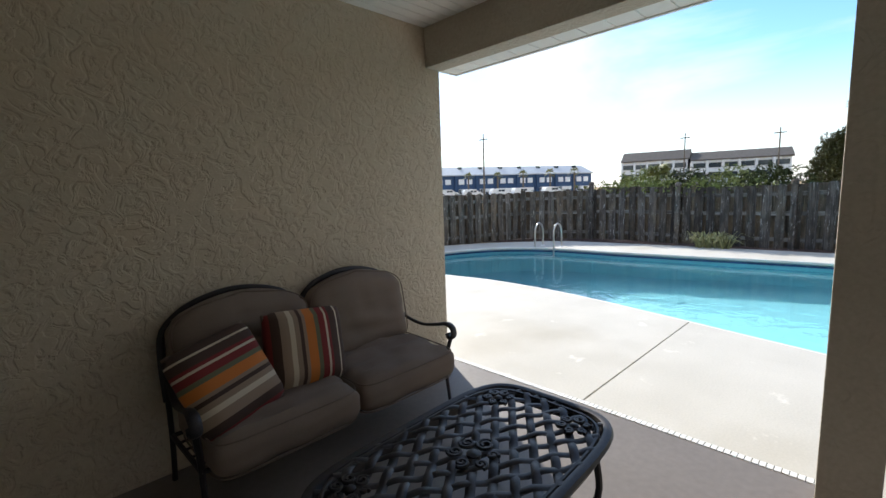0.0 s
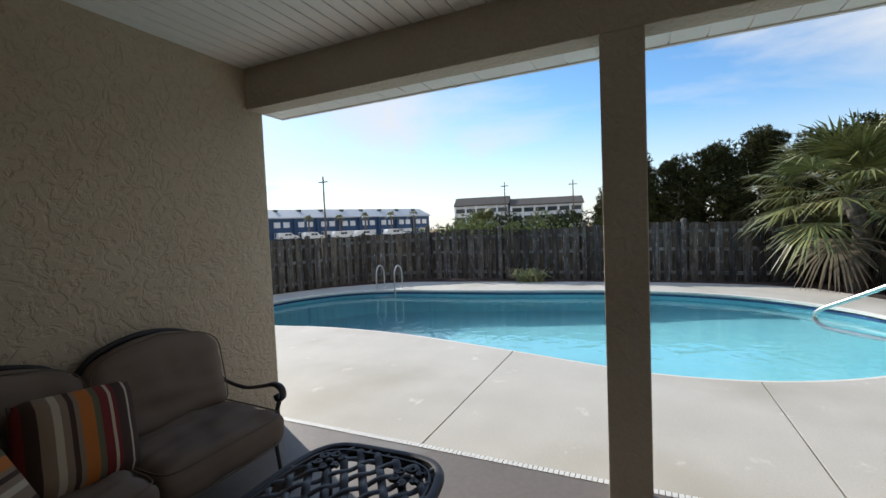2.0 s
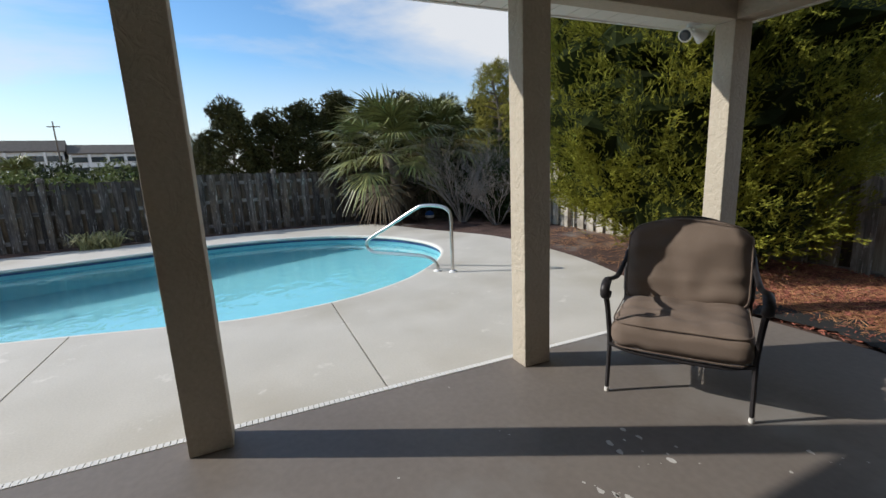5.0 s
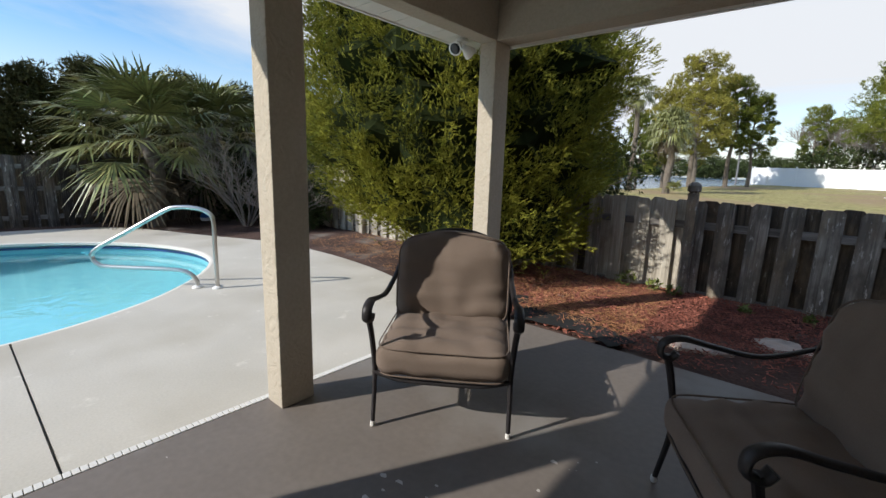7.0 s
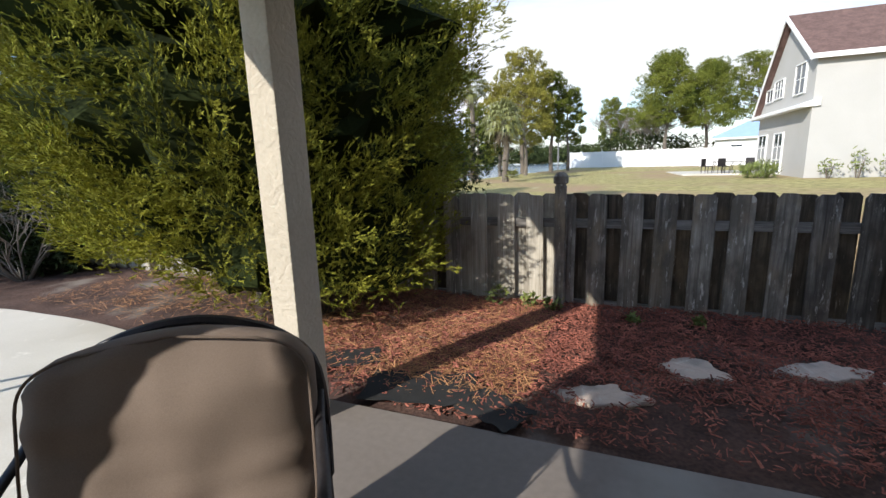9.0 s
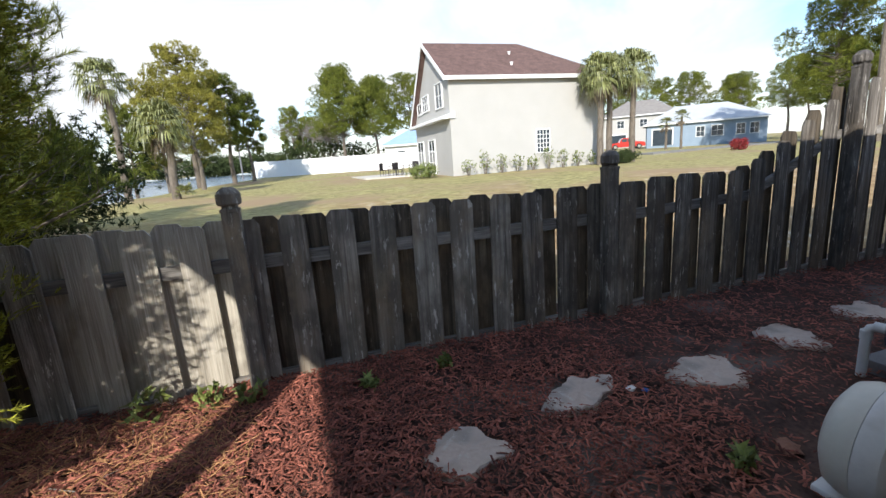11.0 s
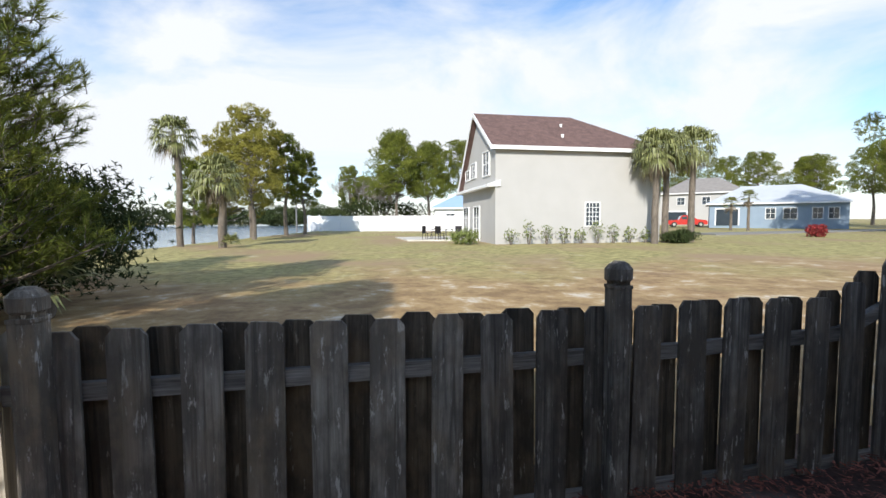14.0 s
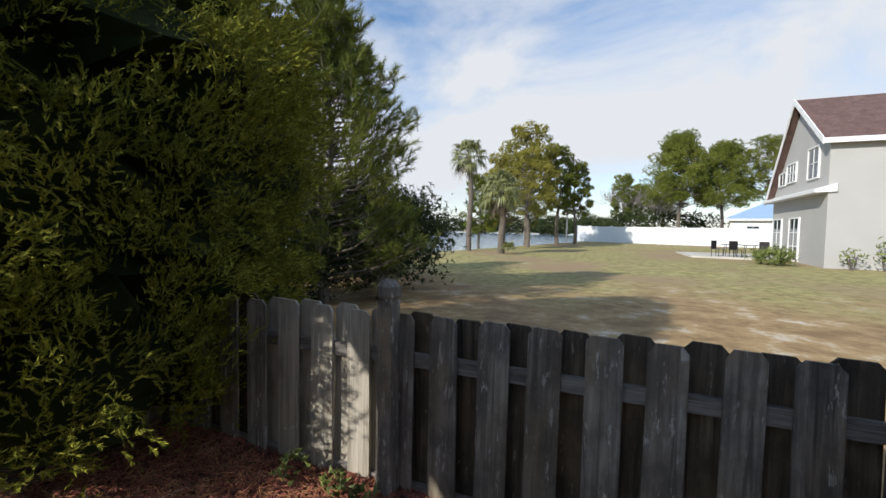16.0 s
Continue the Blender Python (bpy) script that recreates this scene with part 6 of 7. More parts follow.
pipe(plumb, [(-2.20, -4.95, -0.03), (-2.20, -4.95, 0.30), (-2.22, -4.86, 0.30)], 0.026)
pipe(plumb, [(-2.20, -4.64, -0.03), (-2.20, -4.64, 0.30), (-2.22, -4.74, 0.30)], 0.03)
pipe(plumb, [(-2.20, -4.79, -0.03), (-2.20, -4.79, 0.20)], 0.024)
pipe(plumb, [(-2.24, -4.80, 0.29), (-2.40, -4.81, 0.29), (-2.62, -4.84, 0.26)], 0.026)
dv = part("diverter_valve", lathe(bmesh.new(), [(0.05, 0.20), (0.065, 0.22), (0.068, 0.33), (0.05, 0.35)], Matrix.Translation((-2.22, -4.80, 0)), 18), M_NAVY, plumb, "navy diverter valve body", True)
part("valve_handle", B(-2.25, -4.83, 0.352, -2.19, -4.74, 0.375, bevel=0.008), M_BLACKPL, dv)
part("valve_knob", lathe(bmesh.new(), [(0.018, 0.375), (0.02, 0.39), (0.012, 0.40)], Matrix.Translation((-2.22, -4.80, 0)), 12), M_RED, dv, "small red valve knob")
pipe(plumb, [(-2.32, -4.36, -0.03), (-2.32, -4.36, 0.20), (-2.42, -4.28, 0.20), (-2.5, -4.2, 0.1)], 0.032)
cord = thing("power_cord", "black cord hanging beside the filter", "cord", pose(-0.07, -0.36, 0))
part("cable", tube(bmesh.new(), smooth_path([(-2.66, -4.52, 1.0), (-2.72, -4.50, 0.9), (-2.78, -4.48, 0.5), (-2.7, -4.42, 0.1), (-2.5, -4.3, 0.05)], 6), 0.006, 6), M_CABLE, cord, smooth=True)
cord2 = thing("power_cord", "thick black cord from the wall to the pump", "cord", pose(-0.07, -0.36, 0))
part("cable", tube(bmesh.new(), smooth_path([(-2.75, -4.09, 0.9), (-2.6, -4.14, 0.6), (-2.72, -4.22, 0.3), (-2.9, -4.3, 0.06)], 6), 0.014, 8), M_CABLE, cord2, smooth=True)
hose = thing("garden_hose", "pale hose curling down beside the wall", "hose", pose(-0.07, -0.36, 0))
part("tube", tube(bmesh.new(), smooth_path([(-1.9, -4.12, 0.45), (-1.95, -4.2, 0.3), (-2.1, -4.3, 0.1), (-2.3, -4.22, 0.03), (-2.7, -4.15, 0.04)], 6), 0.016, 8), M_TANK, hose, smooth=True)

cl = thing("blue_towel", "blue cloth hung over the filter pipe", "towel", pose(-0.07, -0.36, 0))
bm = bmesh.new()
rows = []
for k in range(17):
    t = k / 16
    z = 1.115 - 0.68 * max(0, t - 0.12) / 0.88 if t > 0.12 else 1.06 + 0.055 * t / 0.12
    ox = 0.035 if t > 0.12 else -0.03 + 0.065 * t / 0.12
    w = 0.13 + 0.05 * t
    row = [bm.verts.new((-2.885 + ox + 0.010 * math.sin(i * 1.3 + t * 3), -4.775 - (i / 8 - 0.5) * w, z)) for i in range(9)]
    rows.append(row)
for a, b in zip(rows, rows[1:]):
    for i in range(8):
        bm.faces.new((a[i], a[i + 1], b[i + 1], b[i]))
bmesh.ops.solidify(bm, geom=list(bm.faces), thickness=0.008)
part("cloth", bm, M_BLUE, cl, smooth=True)

# white hose reel by the house corner
reel = thing("hose_reel", "white round plastic hose reel housing beside the house corner", "hose reel", pose(-1.20, -4.68, -0.01, 0, 0, 8))
part("rear_shell", lathe(bmesh.new(), [(0.03, -0.13), (0.17, -0.13), (0.225, -0.10), (0.245, -0.05), (0.245, -0.004)], pose(0, 0, 0.235, -90, 0, 0), 36), M_TANK, reel, smooth=True)
part("front_shell", lathe(bmesh.new(), [(0.25, 0.0), (0.25, 0.03), (0.235, 0.075), (0.20, 0.095), (0.155, 0.10), (0.145, 0.085)], pose(0, 0, 0.235, -90, 0, 0), 36), M_PVC, reel, smooth=True)
# black disc closes the opening; the shade inside the drum is its colour
part("drum_opening", lathe(bmesh.new(), [(0.143, 0.084), (0.10, 0.07), (0.02, 0.072)], pose(0, 0, 0.235, -90, 0, 0), 28), M_BLACKPL, reel, "black disc painting the dark inside of the drum")
part("carry_handle", tube(bmesh.new(), smooth_path([(-0.06, 0.02, 0.455), (-0.085, 0.07, 0.475), (-0.02, 0.10, 0.505), (0.10, 0.10, 0.455), (0.135, 0.08, 0.395), (0.125, 0.05, 0.39)], 5), 0.02, 8), M_PVC, reel, smooth=True)
part("crank", tube(bmesh.new(), [(0.02, 0.08, 0.235), (0.02, 0.13, 0.235), (-0.07, 0.135, 0.20), (-0.07, 0.17, 0.20)], 0.012, 8), M_PVC, reel, smooth=True)
part("foot", B(-0.17, -0.14, 0.0, 0.17, 0.11, 0.03, bevel=0.01), M_PVC, reel)

rake = thing("pool_rake", "blue-handled pool net leaning on the dark fence", "pool net")
part("pole", tube(bmesh.new(), [(-6.97, -6.42, 1.22), (-6.90, -6.56, 0.46)], 0.014, 8), M_BLUE, rake, smooth=True)
part("yoke", tube(bmesh.new(), smooth_path([(-6.80, -6.80, 0.05), (-6.85, -6.72, 0.30), (-6.90, -6.56, 0.46), (-6.85, -6.45, 0.32), (-6.80, -6.39, 0.05)], 5), 0.009, 6), M_STEEL, rake, smooth=True)
bm = bmesh.new()
bmesh.ops.create_grid(bm, x_segments=8, y_segments=8, size=0.26)
for v in bm.verts:
    v.co.z = 0.05 + 0.05 * noise.noise((v.co.x * 6, v.co.y * 6, 3))
bmesh.ops.solidify(bm, geom=list(bm.faces), thickness=0.01)
part("net", bm, M_BLACKPL, rake).matrix_basis = pose(-6.62, -6.52, 0.0)
latch = thing("gate_latch", "dark metal latch box on the tall gate fence", "latch", pose(-6.975, -6.45, 1.30))
part("box", B(-0.012, -0.11, -0.03, 0.03, 0.11, 0.03, bevel=0.006), M_IRON, latch)
part("hook", tube(bmesh.new(), smooth_path([(0.02, 0.05, -0.02), (0.05, 0.05, -0.06), (0.04, 0.04, -0.10)], 4), 0.008, 6), M_STEEL, latch, smooth=True)


# ---------- houses beyond ----------
def window_part(parent, m, w, h, cols, rows_, arch=False):
    """White framed window with dark panes and real muntins; local x along the wall, -y outwards."""
    fr = bmesh.new()
    f = 0.07
    corners = [(-1, -1), (1, -1), (1, 1), (-1, 1)]
    rings = [[fr.verts.new((cx * (w / 2 + e), y, cz * (h / 2 + e))) for cx, cz in corners] for e, y in ((0.0, 0.02), (0.0, -0.09), (f, -0.09), (f, 0.02))]
    for a, b in zip(rings, rings[1:] + rings[:1]):
        for k in range(4):
            fr.faces.new((a[k], a[(k + 1) % 4], b[(k + 1) % 4], b[k]))
    ob = part("window", fr, M_WHITE, parent)
    ob.matrix_basis = m
    for k in range(1, cols):
        x = -w / 2 + w * k / cols
        part("muntin", B(x - 0.018, -0.06, -h / 2, x + 0.018, 0.0, h / 2), M_WHITE, ob)
    for k in range(1, rows_):
        z = -h / 2 + h * k / rows_
        part("muntin", B(-w / 2, -0.055, z - 0.018, w / 2, 0.0, z + 0.018), M_WHITE, ob)
    part("pane", B(-w / 2, -0.035, -h / 2, w / 2, -0.025, h / 2), M_DARKGLASS, ob, "dark reflecting glass")
    return ob


def gable_roof(parent, x0, x1, y0, y1, ez, rz, over, mat, hip0=0.0, hip1=0.0):
    """Pitched roof with its ridge along x and a thick edge."""
    yc = (y0 + y1) / 2
    bm = bmesh.new()
    A = [(x0 - over, y0 - over, ez), (x1 + over, y0 - over, ez), (x1 + over, y1 + over, ez), (x0 - over, y1 + over, ez), (x0 - over + hip0, yc, rz), (x1 + over - hip1, yc, rz)]
    hi = [bm.verts.new(p) for p in A]
    lo = [bm.verts.new((p[0], p[1], p[2] - 0.18)) for p in A[:4]]
    for q in ((0, 1, 5, 4), (2, 3, 4, 5), (1, 2, 5), (3, 0, 4)):
        bm.faces.new([hi[i] for i in q])
    for i in range(4):
        j = (i + 1) % 4
        bm.faces.new((hi[i], hi[j], lo[j], lo[i]))
    bm.faces.new(lo[::-1])
    return part("roof", bm, mat, parent)


# cream two-storey neighbour with an uneven gable
HX0, HX1, HY0, HY1, HZ = -20.0, -8.5, -38.6, -30.0, 0.15
house = thing("house", "two-storey cream stucco house with red-brown shingle roof", "house")
house.location = (0.1, -0.35, 0)
RY, RZ, EN, EF = -34.1, 9.05, 6.24, 4.0
bm = bmesh.new()
pr = [(HY1, HZ), (HY1, EN), (RY, RZ - 0.25), (HY0, EF), (HY0, HZ)]
a = [bm.verts.new((HX1, y, z)) for y, z in pr]
pr2 = [(HY1, HZ), (HY1, EN), (RY, EN), (HY0, EF), (HY0, HZ)]
b = [bm.verts.new((HX0, y, z)) for y, z in pr2]
bm.faces.new(a)
bm.faces.new(b[::-1])
for i in range(5):
    j = (i + 1) % 5
    bm.faces.new((a[i], b[i], b[j], a[j]))
part("wall", bm, M_HOUSE, house)
bm = bmesh.new()
o, t = 0.35, 0.14
R = [(HX1 + o, HY1 + o, EN - 0.15), (HX1 + o, RY, RZ), (HX1 + o, HY0 - o, EF - 0.25), (-15.5, RY, RZ), (HX0 - o, HY1 + o, EN - 0.15), (HX0 - o, HY0 - o, EF - 0.25), (-18.7, RY, 7.9), (HX0 - o, RY, 7.75)]
hi = [bm.verts.new((x, y, z + t)) for x, y, z in R]
lo = [bm.verts.new((x, y, z)) for x, y, z in R]
for q in ((0, 1, 3, 6, 7, 4), (1, 2, 5, 7, 6, 3)):
    bm.faces.new([hi[i] for i in q])
    bm.faces.new([lo[i] for i in q[::-1]])
for q in ((0, 1), (1, 2), (2, 5), (5, 7), (7, 4), (4, 0)):
    bm.faces.new((hi[q[0]], hi[q[1]], lo[q[1]], lo[q[0]]))
bmesh.ops.triangulate(bm, faces=list(bm.faces))
part("roof", bm, M_ROOF, house)
bm = bmesh.new()
box(bm, HX0 - o, HY1 + o, EN - 0.22, HX1 + o + 0.03, HY1 + o + 0.04, EN + 0.02)
part("fascia", bm, M_WHITE, house)
for (y0, z0), (y1, z1) in (((HY1 + o, EN - 0.12), (RY, RZ + 0.03)), ((RY, RZ + 0.03), (HY0 - o, EF - 0.22))):
    bm = bmesh.new()
    vs = [bm.verts.new((HX1 + o + dx, y, z + dz)) for y, z in ((y0, z0), (y1, z1)) for dx in (0.004, 0.06) for dz in (-0.14, 0.17)]
    for q in ((0, 1, 3, 2), (4, 6, 7, 5), (0, 4, 5, 1), (2, 3, 7, 6), (1, 5, 7, 3), (0, 2, 6, 4)):
        bm.faces.new([vs[k] for k in q])
    part("bargeboard", bm, M_WHITE, house)
skirt = part("pent_roof", bmesh.new(), M_WHITE, house, "white pent roof edge across the gable")
bm = bmesh.new()
vs = [bm.verts.new(p) for p in ((HX1 - 0.3, HY1 + 0.12, 4.2), (HX1 - 0.3, HY0 - 0.3, 4.2), (HX1 + 0.55, HY0 - 0.3, 3.92), (HX1 + 0.55, HY1 + 0.12, 3.92), (HX1 - 0.3, HY1 + 0.12, 3.8), (HX1 - 0.3, HY0 - 0.3, 3.8), (HX1 + 0.55, HY0 - 0.3, 3.76), (HX1 + 0.55, HY1 + 0.12, 3.76))]
for q in ((0, 1, 2, 3), (3, 2, 6, 7), (0, 3, 7, 4), (1, 5, 6, 2), (4, 7, 6, 5), (0, 4, 5, 1)):
    bm.faces.new([vs[k] for k in q])
bm.to_mesh(skirt.data)
bm.free()
window_part(house, pose(-15.05, HY1, 2.05, 0, 0, 180), 0.95, 1.45, 4, 5)
east = lambda y, z: pose(HX1, y, z, 0, 0, 90)
window_part(house, east(-31.9, 5.4), 1.4, 1.5, 2, 2)
window_part(house, east(-35.2, 5.3), 1.5, 1.0, 3, 2)
window_part(house, east(-36.8, 5.1), 1.2, 0.7, 2, 1)
window_part(house, east(-34.3, 1.5), 1.5, 2.3, 2, 3)
window_part(house, east(-37.4, 1.5), 1.7, 2.3, 2, 3)
for x, y, z in ((-14.0, -32.5, 8.3), (-13.4, -31.0, 7.3)):
    part("vent_pipe", lathe(bmesh.new(), [(0.08, -0.6), (0.08, -0.06), (0.11, -0.05), (0.11, 0.0)], Matrix.Translation((x, y, z)), 10), M_WHITE, house)
for i in range(9):
    put(bush("foundation_shrub", "small light green shrub against the cream house", "shrub", 0.5, 0.3, 0.75 + 0.6 * (i * 7 % 4) / 4, 300 + i, M_LIMELEAF, 52, 0.13, 0.06, 4, 0.22), -9.2 - i * 1.15, -29.7)
put(bush("hedge_bush", "clipped dark green bush below the palms", "shrub", 1.1, 0.7, 0.85, 310, M_LEAF_DARK, 900, 0.14, 0.05, 5), -20.1, -28.7)
put(bush("patio_plant", "spiky green plant beside the patio", "shrub", 0.9, 0.8, 0.9, 311, M_LIMELEAF, 240, 0.3, 0.05, 5), -6.6, -30.9)
put(bush("red_shrub", "dark red leafed shrub on the lawn", "shrub", 0.7, 0.7, 1.0, 312, M_REDLEAF, 300, 0.2, 0.08, 5), -36.3, -33.1)
for x, y, h, s in ((-18.3, -28.7, 5.9, 91), (-19.8, -29.7, 6.1, 92), (-22.1, -30.1, 6.4, 93)):
    put(fan_palm("cabbage palm with a heavy crown beside the cream house", h, 52, 1.45, s, 5, 0.2, 18, -0.95, 0.55), x, y)
for i, (x, y) in enumerate(((-6.5, -35.4), (-5.7, -36.6))):
    t = thing("patio_table", "dark metal patio table beside the house", "table", pose(x, y, 0.36), "house patio")
    part("tabletop", lathe(bmesh.new(), [(0.55, 0.70), (0.56, 0.73), (0.5, 0.735)], None, 20), M_IRON, t)
    for k in range(4):
        a = k * math.pi / 2 + 0.4
        part("leg", tube(bmesh.new(), [(0.4 * math.cos(a), 0.4 * math.sin(a), 0), (0.3 * math.cos(a), 0.3 * math.sin(a), 0.7)], 0.02, 6), M_IRON, t)
for i, (x, y, rz) in enumerate(((-5.7, -34.9, 200), (-7.0, -34.8, 150), (-4.9, -35.7, 230))):
    t = thing("patio_chair", "dark metal chair on the neighbour's patio", "chair", pose(x, y, 0.36, 0, 0, rz), "house patio chairs")
    part("seat", B(-0.25, -0.25, 0.42, 0.25, 0.25, 0.46, bevel=0.01), M_IRON, t)
    part("backrest", B(-0.25, 0.22, 0.46, 0.25, 0.26, 0.95, bevel=0.01), M_IRON, t)
    for sx in (-0.22, 0.22):
        for sy in (-0.22, 0.22):
            part("leg", B(sx - 0.015, sy - 0.015, 0, sx + 0.015, sy + 0.015, 0.42), M_IRON, t)

# white vinyl fence beyond the lawn
wf = thing("vinyl_fence", "long white vinyl privacy fence beyond the lawn", "fence")
poly = [(6.4, -62.0), (5.9, -59.6), (4.6, -58.2), (2.2, -57.3), (-0.2, -56.5), (-2.6, -55.7), (-5.0, -54.9), (-7.4, -54.1), (-9.8, -53.3), (-12.2, -52.5)]
for (x0, y0), (x1, y1) in zip(poly, poly[1:]):
    L, ang = math.hypot(x1 - x0, y1 - y0), math.degrees(math.atan2(y1 - y0, x1 - x0))
    z = ground_z(-6, (y0 + y1) / 2)
    m = pose(x0, y0, z, 0, 0, ang)
    part("panel", B(0.066, -0.02, 0.05, L - 0.066, 0.02, 1.75), M_VINYL, wf).matrix_basis = m
    part("rail", B(0.066, -0.035, 1.70, L - 0.066, 0.035, 1.84), M_VINYL, wf).matrix_basis = m
    p = B(-0.065, -0.065, -0.3, 0.065, 0.065, 1.9)
    box(p, -0.08, -0.08, 1.9, 0.08, 0.08, 1.96, bevel=0.02)
    part("post", p, M_VINYL, wf).matrix_basis = m


def simple_house(label, m, L, W, h, rz, wall, roof_mat, windows, hip=0.0, garage=None):
    t = thing("house", label, "house", m)
    part("wall", B(-L / 2, -W / 2, -1.2, L / 2, W / 2, h), wall, t)
    gable_roof(t, -L / 2, L / 2, -W / 2, W / 2, h + 0.12, rz, 0.45, roof_mat, hip, hip)
    part("fascia", B(-L / 2 - 0.5, -W / 2 - 0.52, h - 0.1, L / 2 + 0.5, -W / 2 - 0.46, h + 0.1), M_WHITE, t)
    for x, z, w, hh in windows:
        window_part(t, pose(x, -W / 2, z), w, hh, 2, 2)
    if garage:
        x, w = garage
        g = part("garage_opening", B(x - w / 2 - 0.15, -W / 2 - 0.06, 0.0, x + w / 2 + 0.15, -W / 2 - 0.002, 2.45), M_WHITE, t, "white garage surround")
        # flat dark panel: the open garage's inner shade is put into its colour
        part("garage_shade", B(x - w / 2, -W / 2 - 0.09, 0.0, x + w / 2, -W / 2 - 0.062, 2.25), M_DARKGLASS, g, "dark panel painting the shade of an open garage")
    return t


def toward(x, y, z, extra=0.0):
    return pose(x, y, z, 0, 0, math.degrees(math.atan2(-4 - y, 0 - x)) + 90 + extra)


simple_house("blue-roofed white house behind the vinyl fence", toward(-17.9, -65.5, 0.7, -8), 12.5, 9, 2.7, 5.6, M_WHITE, M_BLUEROOF, [(-4, 1.4, 1.2, 1.1)], 4.5)
simple_house("single-storey slate blue house across the road", toward(-58.3, -57.1, 0.85, 6), 15, 10, 3.0, 5.7, M_BLUEWALL, M_PALEROOF, [(-0.5, 1.6, 1.0, 1.4), (1.6, 1.6, 1.4, 1.4), (4.4, 1.6, 1.0, 1.4), (6.0, 1.6, 1.0, 1.4)], 4.5, (-5.4, 2.6))
simple_house("cream two-storey house with grey shingles across the road", toward(-63.5, -75.5, 0.85, -6), 13, 9, 5.6, 8.6, M_HOUSE, M_GREYROOF, [(-3, 4.2, 1.2, 1.3), (1, 4.2, 1.2, 1.3), (4, 1.7, 1.4, 1.4)], 4.5, (-3.5, 3.0))
tan_house = simple_house("tan house with pale roof and an arched gable window", toward(-53.8, -10.0, 0.3, 0), 17, 9, 4.6, 7.2, M_HOUSE, M_PALEROOF, [(1.5, 3.6, 1.4, 1.3), (5.0, 3.6, 1.2, 1.3)], 4.0)
bm = bmesh.new()
gf, gb = [[bm.verts.new((x, y, z)) for x, z in ((-7.6, -1.0), (-2.2, -1.0), (-2.2, 4.4), (-4.9, 6.3), (-7.6, 4.4))] for y in (-5.2, -4.3)]
bm.faces.new(gf)
bm.faces.new(gb[::-1])
for i in range(5):
    bm.faces.new((gf[(i + 1) % 5], gf[i], gb[i], gb[(i + 1) % 5]))
part("gable_wall", bm, M_HOUSE, tan_house)
for a, b in (((-8.0, 4.2), (-4.9, 6.45)), ((-4.9, 6.45), (-1.8, 4.2))):
    bm = bmesh.new()
    vs = [bm.verts.new((x, y, z + dz)) for x, z in (a, b) for y in (-5.5, 0.0) for dz in (-0.1, 0.12)]
    for q in ((0, 1, 3, 2), (4, 6, 7, 5), (0, 4, 5, 1), (2, 3, 7, 6), (1, 5, 7, 3), (0, 2, 6, 4)):
        bm.faces.new([vs[k] for k in q])
    part("gable_roof", bm, M_PALEROOF, tan_house)
arch = [(-5.9, 3.0), (-3.9, 3.0)] + [(-4.9 + math.cos(k * math.pi / 10), 3.9 + math.sin(k * math.pi / 10)) for k in range(11)]
for name, grow, y0, mat_ in (("window", 1.15, -5.24, M_WHITE), ("pane", 0.92, -5.27, M_DARKGLASS)):
    bm = bmesh.new()
    va, vb = [[bm.verts.new((-4.9 + (x + 4.9) * grow, y, 3.8 + (z - 3.8) * grow)) for x, z in arch] for y in (y0, y0 + 0.035)]
    bm.faces.new(va)
    bm.faces.new(vb[::-1])
    for i in range(len(arch)):
        j = (i + 1) % len(arch)
        bm.faces.new((va[j], va[i], vb[i], vb[j]))
    part(name, bm, mat_, tan_house)
part("muntin", B(-4.94, -5.30, 2.95, -4.86, -5.272, 4.85), M_WHITE, tan_house)
part("muntin", B(-5.8, -5.302, 3.85, -4.0, -5.274, 3.93), M_WHITE, tan_house)

# red pickup on the far drive, white cars by the blue townhouses
def parked_car(label, m, prof, paint, group=""):
    car = thing("car", label, "car", m, group)
    bm = bmesh.new()
    fr = [bm.verts.new((x, -0.9, z)) for x, z in prof]
    bk = [bm.verts.new((x, 0.9, z)) for x, z in prof]
    bm.faces.new(fr)
    bm.faces.new(bk[::-1])
    for i in range(len(prof)):
        j = (i + 1) % len(prof)
        bm.faces.new((fr[j], fr[i], bk[i], bk[j]))
    bmesh.ops.bevel(bm, geom=list(bm.edges), offset=0.06, segments=2, affect="EDGES")
    part("body", bm, paint, car, smooth=True)
    for x0, x1 in ((-0.75, -0.05), (0.05, 0.75)):
        for y0, y1 in ((-0.93, -0.905), (0.905, 0.93)):
            part("side_window", B(x0, y0, 1.1, x1, y1, 1.52, bevel=0.01), M_DARKGLASS, car)
    for x in (-1.7, 1.7):
        for y in (-0.82, 0.82):
            w = part("wheel", lathe(bmesh.new(), [(0.30, -0.11), (0.38, -0.10), (0.38, 0.10), (0.30, 0.11)], pose(x, y, 0.38, 90), 20), M_RUBBER, car)
            part("rim", lathe(bmesh.new(), [(0.22, -0.12), (0.20, 0.12)], pose(x, y, 0.38, 90), 16), M_STEEL, w)
    return car


PICKUP = [(-2.6, 0.35), (-2.65, 0.95), (-1.0, 1.0), (-0.85, 1.55), (-0.55, 1.68), (0.55, 1.68), (1.2, 1.08), (2.4, 1.0), (2.6, 0.8), (2.6, 0.35)]
WAGON = [(-2.3, 0.35), (-2.4, 1.0), (-2.0, 1.72), (-0.5, 1.80), (0.7, 1.76), (1.35, 1.12), (2.3, 1.0), (2.45, 0.75), (2.4, 0.35)]
parked_car("red pickup truck parked on the far drive", toward(-46.9, -59.9, 0.62, 10), PICKUP, M_RED)
